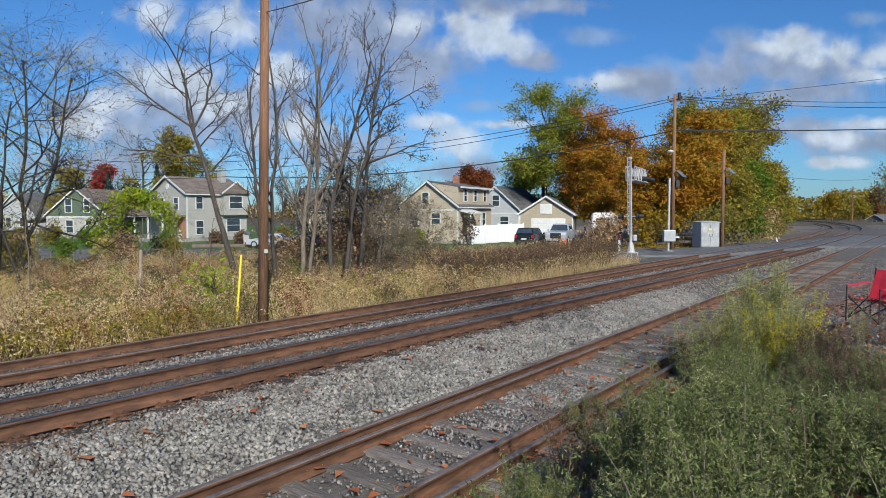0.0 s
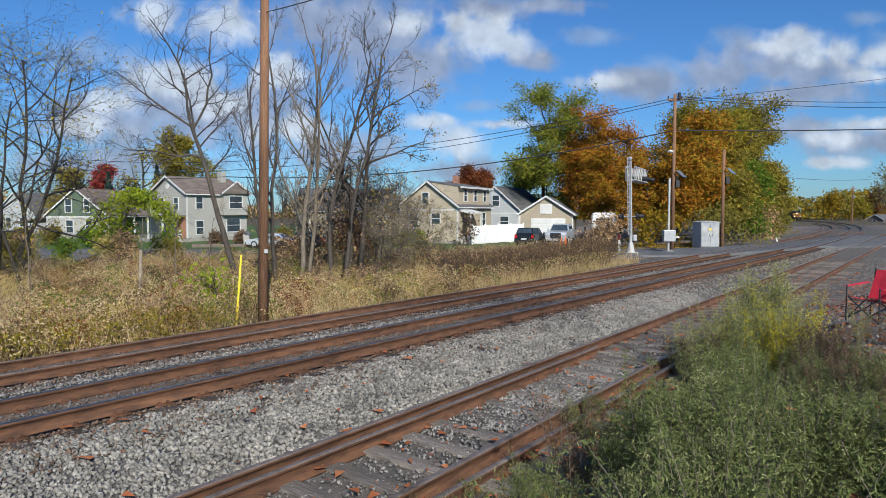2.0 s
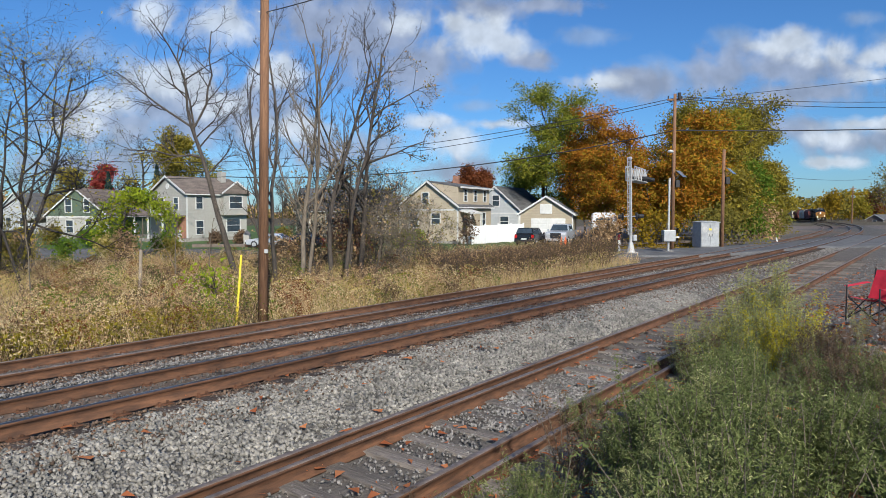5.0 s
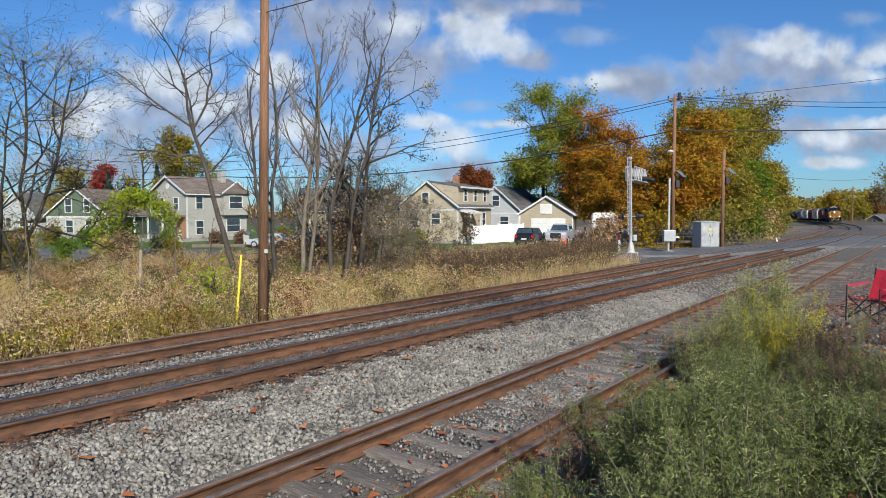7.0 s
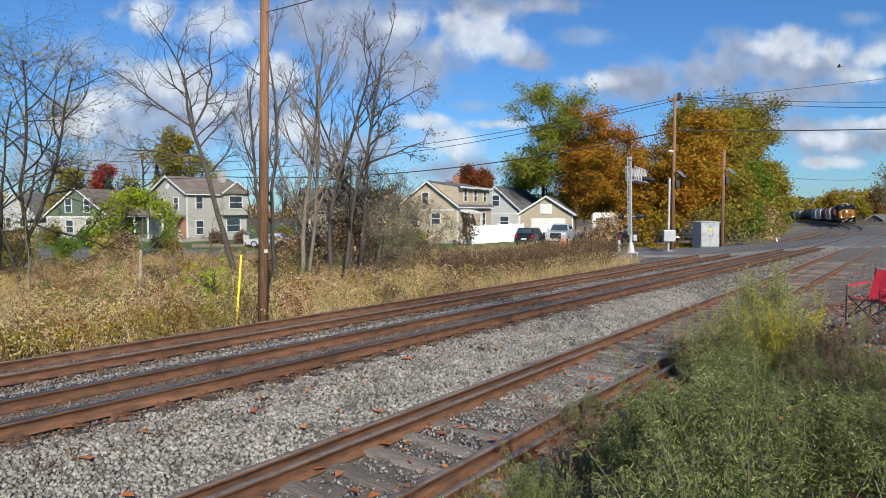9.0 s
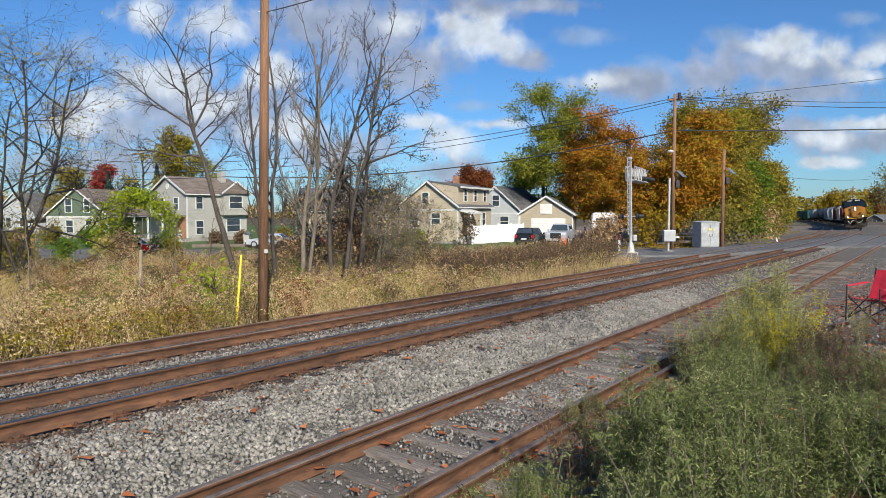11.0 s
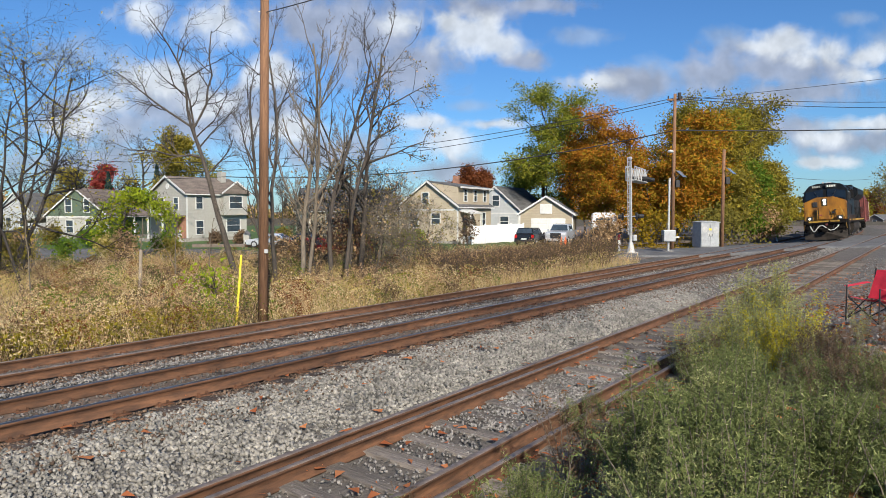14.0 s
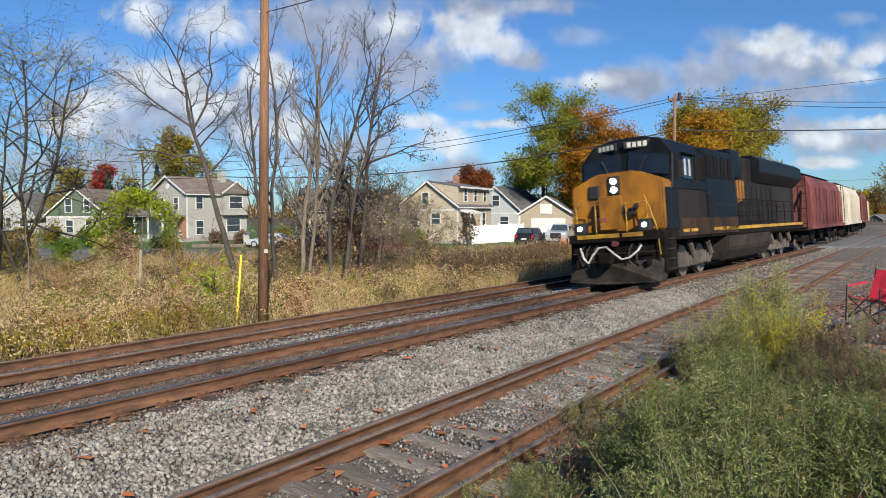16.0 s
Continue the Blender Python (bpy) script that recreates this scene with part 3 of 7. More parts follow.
def bogie(parent, y, axles, gap, r=0.5, tone="under"):
    """A bogie with wheels; y is its middle along the vehicle."""
    span = gap * (axles - 1)
    bm = B()
    for x in (-1.0, 1.0):
        prism(bm, [(y - span / 2 - 0.6, 0.55), (y - span / 2 - 0.3, 0.8), (y + span / 2 + 0.3, 0.8), (y + span / 2 + 0.6, 0.55), (y + span / 2 + 0.3, 0.42),
                   (y, 0.32), (y - span / 2 - 0.3, 0.42)], x - 0.09, x + 0.09, "x")
        for k in range(axles):
            yy = y - span / 2 + gap * k
            box(bm, x - 0.16, x + 0.16, yy - 0.18, yy + 0.18, 0.36, 0.72, 0.03)
        for k in range(axles - 1):
            yy = y - span / 2 + gap * (k + 0.5)
            for o in (-0.16, 0.16):
                rod(bm, (x, yy + o, 0.5), (x, yy + o, 0.82), 0.09, n=8)
    box(bm, -1.0, 1.0, y - 0.25, y + 0.25, 0.5, 0.8)
    b = part("bogie", bm, T[tone], parent)
    for k in range(axles):
        yy = y - span / 2 + gap * k
        wb = B()
        for x in (-0.75, 0.75):
            rod(wb, (x - 0.065, yy, r), (x + 0.065, yy, r), r, n=24)
            rod(wb, (x * 0.93 - 0.015, yy, r), (x * 0.93 + 0.015, yy, r), r + 0.03, n=24)
        rod(wb, (-0.8, yy, r), (0.8, yy, r), 0.09)
        part("wheelset", wb, M["rail_dull"], b)


def coupler(parent, y, sign):
    bm = box(B(), -0.12, 0.12, min(y, y + sign * 0.55), max(y, y + sign * 0.55), 0.72, 0.98, 0.03)
    box(bm, -0.2, 0.2, min(y + sign * 0.5, y + sign * 0.75), max(y + sign * 0.5, y + sign * 0.75), 0.68, 1.0, 0.05)
    part("coupler", bm, T["under"], parent)


def tube_path(bm, pts, r, n=6):
    """One bent tube through the points, closed at both ends."""
    pts = [Vector(q) for q in pts]
    rings = []
    for i, q in enumerate(pts):
        d = (pts[min(i + 1, len(pts) - 1)] - pts[max(i - 1, 0)]).normalized()
        u = d.cross(Vector((0.31, 0.87, 0.38))).normalized()
        w = d.cross(u)
        rings.append([bm.verts.new(q + (u * math.cos(k * 2 * math.pi / n) + w * math.sin(k * 2 * math.pi / n)) * r) for k in range(n)])
    for a, b in zip(rings, rings[1:]):
        for k in range(n):
            bm.faces.new((a[k], a[(k + 1) % n], b[(k + 1) % n], b[k]))
    bm.faces.new(rings[0][::-1])
    bm.faces.new(rings[-1])
    bmesh.ops.recalc_face_normals(bm, faces=bm.faces[:])
    return bm


def build_locomotive():
    """Origin at rail height under the front of the nose; the vehicle runs back along -y."""
    ob = thing("locomotive", pose(0, 0, 0), "dark blue and yellow diesel locomotive with grimy sides", "locomotive")
    L = 21.6
    # frame and walkway
    bm = box(B(), -1.5, 1.5, -L + 0.3, -0.75, 1.28, 1.62, 0.02)
    part("walkway_frame", bm, T["under"], ob)
    for x in (-1.53, 1.53):
        part("sill_stripe", box(B(), x - 0.012, x + 0.012, -L + 0.5, -6.2, 1.47, 1.6), T["yellow"], ob, "yellow sill stripe")
    # nose
    bm = prism(B(), [(-1.5, 1.62), (1.5, 1.62), (1.5, 3.12), (0.6, 3.5), (-0.6, 3.5), (-1.5, 3.12)], -2.3, -0.72)
    for v in bm.verts:
        if v.co.y > -1 and v.co.z > 2.5:
            v.co.y -= 0.28
        if v.co.y > -1 and abs(v.co.x) > 1.3:
            v.co.y -= 0.25
    bmesh.ops.bevel(bm, geom=bm.edges[:], offset=0.05, segments=2, affect="EDGES")
    nose = part("nose", bm, T["gold"], ob, "yellow nose")
    part("nose_door", box(B(), -0.32, 0.42, -0.78, -0.68, 1.72, 2.75, 0.02), T["gold"], nose)
    part("nose_side_cover", box(B(), 1.5, 1.525, -2.25, -1.2, 1.62, 2.9, 0.01), T["navy"], ob, "dark blue cab flank")
    part("nose_side_cover", box(B(), -1.525, -1.5, -2.25, -1.2, 1.62, 2.9, 0.01), T["navy"], ob, "dark blue cab flank")
    # headlights in the nose, plain dark marking
    part("headlight_housing", box(B(), -0.19, 0.19, -1.06, -0.93, 2.8, 3.38, 0.04), M["black"], nose)
    for z in (2.95, 3.22):
        part("headlight", rod(B(), (0, -0.98, z), (0, -0.9, z), 0.1, n=16), T["lamp"], nose, "lit round headlight")
    part("nose_hatch", box(B(), 0.5, 0.86, -1.02, -0.92, 2.72, 3.14, 0.05), M["black"], nose, "small black hatch")
    bm = B()
    for x0, x1, z0, z1 in ((0.12, 0.62, 2.36, 2.46), (0.12, 0.24, 2.18, 2.46), (0.12, 0.62, 2.14, 2.22), (-0.32, -0.04, 2.34, 2.46), (-0.32, -0.04, 2.14, 2.22),
                           (-0.36, -0.18, 2.22, 2.34), (-0.7, -0.44, 2.14, 2.24), (-0.62, -0.48, 2.24, 2.34), (-0.78, -0.66, 2.34, 2.46)):
        box(bm, x0, x1, -0.93, -0.745 if abs(x0) < 0.45 else -0.8, z0, z1)
    part("nose_marking", bm, M["black"], nose, "plain dark blue marking")
    # ditch lights
    for x in (-1.05, 1.05):
        hs = part("ditch_light_housing", box(B(), x - 0.19, x + 0.19, -0.8, -0.55, 1.62, 1.98, 0.03), M["black"], ob)
        part("ditch_light", rod(B(), (x, -0.6, 1.8), (x, -0.52, 1.8), 0.075, n=16), T["lamp"], hs, "lit ditch light")
    # cab
    out = [(-1.55, 2.85), (1.55, 2.85), (1.55, 4.0), (1.15, 4.5), (0.55, 4.66), (-0.55, 4.66), (-1.15, 4.5), (-1.55, 4.0)]
    bm = prism(B(), out, -5.0, -1.85)
    for v in bm.verts:
        if v.co.y > -2:
            v.co.y -= (v.co.z - 2.85) * 0.16 - 0.1
    bmesh.ops.bevel(bm, geom=bm.edges[:], offset=0.04, segments=1, affect="EDGES")
    cab = part("cab", bm, T["navy"], ob, "dark blue cab")
    part("cab_side", box(B(), -1.52, 1.52, -5.0, -2.2, 1.35, 2.9, 0.03), T["grime"], ob)
    for x0, x1 in ((-1.42, -0.12), (0.12, 1.42)):
        lo, hi = min(abs(x0), abs(x1)), max(abs(x0), abs(x1))
        sg = 1 if x1 > 0 else -1
        bm = B()
        vs = [bm.verts.new(p) for p in ((sg * lo, -1.84, 3.55), (sg * hi, -1.82, 3.32), (sg * hi, -1.94, 3.95), (sg * (lo + 0.04), -1.97, 4.17))]
        bm.faces.new(vs if sg > 0 else vs[::-1])
        r = bmesh.ops.extrude_face_region(bm, geom=bm.faces[:])
        bmesh.ops.translate(bm, vec=(0, -0.06, 0), verts=[v for v in r["geom"] if isinstance(v, bmesh.types.BMVert)])
        bmesh.ops.recalc_face_normals(bm, faces=bm.faces[:])
        for v in bm.verts:
            v.co.y += 0.06
        part("windscreen", bm, T["glass"], cab, "dark windscreen")
        part("wiper", rod(B(), (sg * 0.75, -1.8, 4.0), (sg * 0.5, -1.74, 3.5), 0.015), M["black"], cab)
    # number boards with four plain bars each
    for x, yy, turn in ((-0.42, -2.02, 14), (0.62, -2.02, -14)):
        m = pose(x, yy + 0.08, 4.4, 0, 0, turn)
        bd = part("number_board", box(B(), -0.4, 0.4, -0.03, 0.03, -0.12, 0.12, 0.01, m), M["black"], cab, "black number board")
        for k in range(4):
            part("numeral_bar", box(B(), -0.31 + k * 0.165, -0.2 + k * 0.165, 0.03, 0.036, -0.08, 0.08, 0, m), T["plate"], bd, "plain white bar")
    for x in (-1.56, 1.56):
        win = part("cab_window", box(B(), x - 0.02, x + 0.02, -3.5, -2.7, 3.2, 3.92, 0.015), T["glass"], cab, "side window")
        for yy in (-2.78, -3.2):
            part("sun_shade", box(B(), x - 0.03, x + 0.03, yy - 0.16, yy, 3.3, 3.84, 0.01), M["galvanised"], win, "pale sun shade")
        part("window_trim", box(B(), x - 0.03, x + 0.03, -3.6, -3.53, 3.12, 3.98), T["grime"], cab)
        part("window_visor", box(B(), x - 0.14, x + 0.14, -3.6, -2.6, 3.98, 4.02, 0.01), T["navy"], cab)
        part("cab_louvre", box(B(), x - 0.02, x + 0.02, -4.85, -3.85, 3.2, 4.0, 0.015), T["under"], cab)
        part("mirror", box(B(), x - 0.14, x + 0.14, -2.35, -2.3, 3.2, 3.75, 0.01), M["black"], cab)
    # long hood with panels, inverter cabinet and flared radiators
    hood = part("hood", box(B(), -1.25, 1.25, -12.8, -5.0, 1.6, 4.46, 0.08), T["grime"], ob, "grimy dark hood")
    part("cabinet", box(B(), -1.52, 1.52, -8.8, -5.0, 1.35, 4.4, 0.12), T["navy"], ob)
    for x in (-1.53, 1.53):
        for k in range(4):
            part("vent", box(B(), x - 0.02, x + 0.02, -5.7 - k * 0.85, -5.2 - k * 0.85, 3.35, 4.15, 0.02), T["under"], ob)
        part("lower_panel", box(B(), x - 0.012, x + 0.012, -8.7, -2.35, 1.37, 1.95, 0.01), T["sill"], ob, "rust-streaked lower panel")
        part("side_door", box(B(), x - 0.014, x + 0.014, -5.6, -5.15, 1.98, 2.75, 0.01), T["grime"], ob)
        part("seam", box(B(), x - 0.012, x + 0.012, -8.7, -5.8, 2.38, 2.41), M["black"], ob)
        for y0, y1 in ((-3.05, -2.45), (-3.9, -3.2), (-6.6, -5.6), (-7.4, -7.1)):
            part("worn_stripe", box(B(), x - 0.018, x + 0.018, y0, y1, 1.5, 1.6), T["yellow"], ob, "worn yellow sill stripe")
    part("dynamic_brake_box", box(B(), -1.45, 1.45, -9.9, -8.4, 3.5, 4.62, 0.1), T["navy"], ob)
    for x in (-1.265, 1.265):
        for k in range(9):
            part("hood_door", box(B(), x - 0.02, x + 0.02, -9.35 - k * 0.85, -8.65 - k * 0.85, 1.75, 3.3, 0.02), T["grime"], hood)
    for sg in (-1, 1):
        for k in range(4):
            part("side_marking", box(B(), sg * 1.29 - 0.02, sg * 1.29 + 0.02, -9.5 - k * 0.42, -9.25 - k * 0.42, 2.4 + 0.1 * k, 3.45), T["gold"], ob, "faded yellow side marking")
    part("radiator_hood", box(B(), -1.2, 1.2, -L + 0.8, -12.8, 1.6, 3.7, 0.05), T["grime"], ob)
    bm = prism(B(), [(-1.25, 3.45), (1.25, 3.45), (1.62, 3.85), (1.62, 4.4), (1.3, 4.62), (-1.3, 4.62), (-1.62, 4.4), (-1.62, 3.85)], -L + 0.7, -12.2)
    bmesh.ops.bevel(bm, geom=bm.edges[:], offset=0.03, segments=1, affect="EDGES")
    part("radiator_wing", bm, T["navy"], ob, "flared dark blue radiator wings")
    part("exhaust", box(B(), -0.5, 0.5, -11.5, -10.3, 4.28, 4.55, 0.05), T["under"], ob)
    # fuel tank, bogies, pilot
    bm = prism(B(), [(-1.5, 0.75), (-1.25, 0.32), (1.25, 0.32), (1.5, 0.75), (1.5, 1.3), (-1.5, 1.3)], -14.0, -7.4)
    bmesh.ops.bevel(bm, geom=bm.edges[:], offset=0.05, segments=2, affect="EDGES")
    part("fuel_tank", bm, T["tank"], ob, "dusty grey fuel tank")
    for y in (-4.3, -17.3):
        bogie(ob, y, 3, 1.85, 0.53, "truck")
        for x in (-1.2, 1.2):
            for k in range(3):
                part("brake_cylinder", rod(B(), (x, y - 1.85 + k * 1.85, 0.7), (x, y - 1.5 + k * 1.85, 1.15), 0.11), T["truck"], ob)
    part("anticlimber", box(B(), -1.45, 1.45, -0.95, -0.55, 1.34, 1.62, 0.03), T["under"], ob)
    part("anticlimber_stripe", box(B(), -0.25, 1.15, -0.56, -0.535, 1.47, 1.6), T["yellow"], ob, "yellow stripe on the pilot")
    part("anticlimber_stripe", box(B(), -1.0, -0.35, -0.56, -0.535, 1.47, 1.6), T["yellow"], ob, "yellow stripe on the pilot")
    part("pilot", box(B(), -1.42, 1.42, -1.0, -0.72, 0.55, 1.36, 0.03), T["under"], ob)
    bm = prism(B(), [(-1.48, 0.1), (0, 0.07), (1.48, 0.1), (1.5, 0.8), (0, 0.66), (-1.5, 0.8)], -1.0, -0.02)
    for v in bm.verts:
        if v.co.y > -0.6:
            v.co.y -= abs(v.co.x) * 0.3 + (0.34 if v.co.z > 0.5 else 0)
    bmesh.ops.bevel(bm, geom=bm.edges[:], offset=0.02, segments=1, affect="EDGES")
    part("snow_plough", bm, T["tank"], ob, "scuffed dark plough blade")
    coupler(ob, -0.72, 1)
    coupler(ob, -L + 0.3, -1)
    for x in (-0.85, -0.6, 0.55, 0.8, 1.0):
        part("control_hose", tube_path(B(), [(x, -0.7, 1.25), (x + 0.03, -0.5, 1.1), (x + 0.05, -0.44, 0.8), (x, -0.5, 0.62)], 0.024), M["rubber"], ob)
    part("hose_valve", rod(B(), (-0.1, -0.66, 1.28), (-0.1, -0.5, 1.28), 0.09, n=12), T["red"], ob, "red valve cap")
    part("cut_lever", tube_path(B(), [(-1.35, -0.6, 1.0), (-0.3, -0.55, 0.98), (0.3, -0.55, 0.98), (1.35, -0.6, 1.0)], 0.02), T["tank"], ob)
    for x in (-1.15, -0.45, 0.45, 1.15):
        part("plough_rib", box(B(), x - 0.03, x + 0.03, -0.8, -0.42, 0.6, 0.8), T["under"], ob)
    part("warning_label", box(B(), 0.18, 0.42, -0.68, -0.665, 1.98, 2.1), T["red"], nose, "small red label")
    for z in (1.85, 2.2, 2.55):
        part("hinge", box(B(), 0.4, 0.46, -0.7, -0.66, z, z + 0.07), M["black"], nose)
    for x in (-1.32, -0.45, 0.5, 1.32):
        part("grab_iron", tube_path(B(), [(x, -0.72, 1.75), (x, -0.62, 1.78), (x, -0.62, 2.35), (x, -0.78, 2.38)], 0.016), M["bark_dark"], nose)
    hose = [(1.05, -0.5, 1.2), (0.9, -0.42, 0.85), (0.75, -0.4, 0.72), (0.6, -0.42, 0.95), (0.4, -0.45, 1.18), (0.15, -0.45, 1.2), (-0.1, -0.42, 0.98), (-0.35, -0.4, 0.8),
            (-0.6, -0.42, 0.85), (-0.85, -0.46, 1.05), (-0.95, -0.5, 1.2)]
    part("brake_hose", tube_path(B(), hose, 0.032), T["hose"], ob, "looped pale hose")
    # steps and handrails
    for x in (-1.42, 1.42):
        st = part("step_well", box(B(), x - 0.14, x + 0.14, -1.75, -0.8, 0.35, 1.6, 0.02), T["under"], ob)
        for k in range(4):
            part("step", box(B(), x - 0.17, x + 0.17, -1.55, -1.0, 0.42 + k * 0.3, 0.46 + k * 0.3), T["tank"], st)
        sg = 1 if x > 0 else -1
        part("handrail", tube_path(B(), [(sg * 1.48, -0.62, 0.9), (sg * 1.4, -0.6, 1.75), (sg * 1.2, -0.62, 2.35), (sg * 1.05, -0.66, 2.7)], 0.02), T["yellow"], ob, "yellow handrail")
        part("handrail", tube_path(B(), [(sg * 0.5, -0.58, 1.6), (sg * 0.5, -0.58, 2.5), (sg * 1.15, -0.58, 2.5), (sg * 1.15, -0.58, 1.6)], 0.02), T["yellow"], ob, "yellow handrail")
        rail = B()
        for k in range(8):
            rod(rail, (sg * 1.5, -9.0 - k * 1.6, 1.6), (sg * 1.5, -9.0 - k * 1.6, 2.65), 0.018, n=5)
        rod(rail, (sg * 1.5, -8.9, 2.65), (sg * 1.5, -20.6, 2.65), 0.018, n=5)
        rod(rail, (sg * 1.5, -8.9, 2.15), (sg * 1.5, -20.6, 2.15), 0.014, n=5)
        part("side_railing", rail, T["under"], ob)
    part("horn", rod(B(), (0.3, -4.4, 4.66), (0.3, -3.9, 4.78), 0.05, 0.1), M["galvanised"], cab)
    part("antenna_dome", box(B(), -0.4, 0.1, -3.4, -2.9, 4.62, 4.74, 0.05), M["galvanised"], cab)
    return ob


def build_hopper(colour, label):
    """Origin at the front coupler face; runs back 16.6 m."""
    ob = thing("hopper_wagon", pose(0, 0, 0), label, "goods wagon", "wagons of the train")
    L = 16.6
    prof = [(-1.5, 1.3), (-1.58, 2.2), (-1.58, 3.6), (-1.3, 4.25), (-0.5, 4.5), (0.5, 4.5), (1.3, 4.25), (1.58, 3.6), (1.58, 2.2), (1.5, 1.3)]
    bm = prism(B(), prof, -L + 1.5, -1.5)
    part("body", bm, T[colour], ob)
    for sg in (-1, 1):
        for k in range(10):
            yy = -2.0 - k * 1.4
            part("side_rib", box(B(), sg * 1.6 - 0.03, sg * 1.6 + 0.03, yy - 0.05, yy + 0.05, 1.35, 3.62), T[colour], ob)
        part("side_sill", box(B(), sg * 1.55 - 0.06, sg * 1.55 + 0.06, -L + 0.5, -0.5, 1.15, 1.38, 0.01), T[colour], ob)
    roof = box(B(), -0.9, 0.9, -L + 1.6, -1.6, 4.5, 4.54)
    part("roof_walk", roof, T["under"], ob)
    for k in range(6):
        part("roof_hatch", rod(B(), (0, -3 - k * 2.1, 4.48), (0, -3 - k * 2.1, 4.66), 0.4, n=12), T[colour], ob)
    for y in (-0.75, -L + 0.75):
        part("end_platform", box(B(), -1.5, 1.5, y - 0.4, y + 0.4, 1.1, 1.3, 0.02), T["under"], ob)
        s = 1 if y > -5 else -1
        bm = B()
        for x in (-1.1, 0, 1.1):
            rod(bm, (x, y + s * 0.2, 1.3), (x, y - s * 0.9, 3.6), 0.06)
        part("end_strut", bm, T["under"], ob)
        bm = B()
        for k in range(7):
            rod(bm, (-1.5, y + s * 0.3, 1.5 + k * 0.42), (-1.1, y + s * 0.3, 1.5 + k * 0.42), 0.015, n=5)
        rod(bm, (-1.5, y + s * 0.3, 1.2), (-1.5, y + s * 0.3, 4.2), 0.02, n=5)
        rod(bm, (-1.1, y + s * 0.3, 1.2), (-1.1, y + s * 0.3, 4.2), 0.02, n=5)
        part("ladder", bm, T["under"], ob)
    for k in range(3):
        y = -L / 2 + (k - 1) * 3.6
        bm = prism(B(), [(y - 1.6, 1.3), (y + 1.6, 1.3), (y + 0.4, 0.45), (y - 0.4, 0.45)], -1.1, 1.1, "x")
        part("hopper_chute", bm, T["under"], ob)
    for y in (-2.2, -L + 2.2):
        bogie(ob, y, 2, 1.75, 0.44)
    coupler(ob, -0.5, 1)
    coupler(ob, -L + 0.5, -1)
    return ob


def build_tanker(colour, label):
    ob = thing("tank_wagon", pose(0, 0, 0), label, "tank wagon", "wagons of the train")
    L = 17.0
    bm = rod(B(), (0, -L + 1.6, 2.75), (0, -1.6, 2.75), 1.5, n=28)
    bmesh.ops.bevel(bm, geom=[e for e in bm.edges if abs(e.verts[0].co.y - e.verts[1].co.y) < 0.01], offset=0.35, segments=3, affect="EDGES")
    part("tank", bm, T[colour], ob, smooth=True)
    part("dome", rod(B(), (0, -L / 2, 4.2), (0, -L / 2, 4.6), 0.45, n=16), T[colour], ob)
    part("platform", box(B(), -1.0, 1.0, -L / 2 - 1.2, -L / 2 + 1.2, 4.25, 4.3), T["under"], ob)
    for y in (-1.2, -L + 1.2):
        part("end_sill", box(B(), -1.45, 1.45, y - 0.7, y + 0.7, 1.0, 1.3, 0.02), T["under"], ob)
    for y in (-2.4, -L + 2.4):
        part("saddle", box(B(), -1.1, 1.1, y - 0.4, y + 0.4, 1.2, 1.75), T["under"], ob)
        bogie(ob, y, 2, 1.75, 0.44)
    coupler(ob, -0.5, 1)
    coupler(ob, -L + 0.5, -1)
    return ob


def build_boxcar(colour, label):
    ob = thing("box_wagon", pose(0, 0, 0), label, "goods wagon", "wagons of the train")
    L = 17.0
    part("body", box(B(), -1.55, 1.55, -L + 0.7, -0.7, 1.1, 4.3, 0.06), T[colour], ob)
    for sg in (-1, 1):
        for k in range(11):
            yy = -1.4 - k * 1.42
            part("side_rib", box(B(), sg * 1.57 - 0.03, sg * 1.57 + 0.03, yy - 0.06, yy + 0.06, 1.1, 4.25), T[colour], ob)
    for y in (-2.4, -L + 2.4):
        bogie(ob, y, 2, 1.75, 0.44)
    coupler(ob, -0.5, 1)
    coupler(ob, -L + 0.5, -1)
    return ob


CONSIST = [(build_locomotive(), 0.0, 21.6)]
back_at = 22.2
for make, colour, text, length in ((build_hopper, "red", "oxide red covered hopper wagon with rust streaks", 16.6), (build_hopper, "cream", "dirty cream covered hopper wagon", 16.6),
                                   (build_hopper, "red", "oxide red covered hopper wagon with rust streaks", 16.6), (build_hopper, "cream", "dirty cream covered hopper wagon", 16.6),
                                   (build_hopper, "grey", "grey covered hopper wagon", 16.6), (build_tanker, "dark", "black tank wagon with a domed top", 17.0),
                                   (build_tanker, "dark", "black tank wagon with a domed top", 17.0), (build_tanker, "grey", "pale grey tank wagon with a domed top", 17.0),
                                   (build_boxcar, "green", "dark green ribbed box wagon", 17.0), (build_boxcar, "green", "dark green ribbed box wagon", 17.0)):
    CONSIST.append((make(colour, text), back_at, length))
    back_at += length + 0.6


# ---- clouds ----
FAR = 2600.0
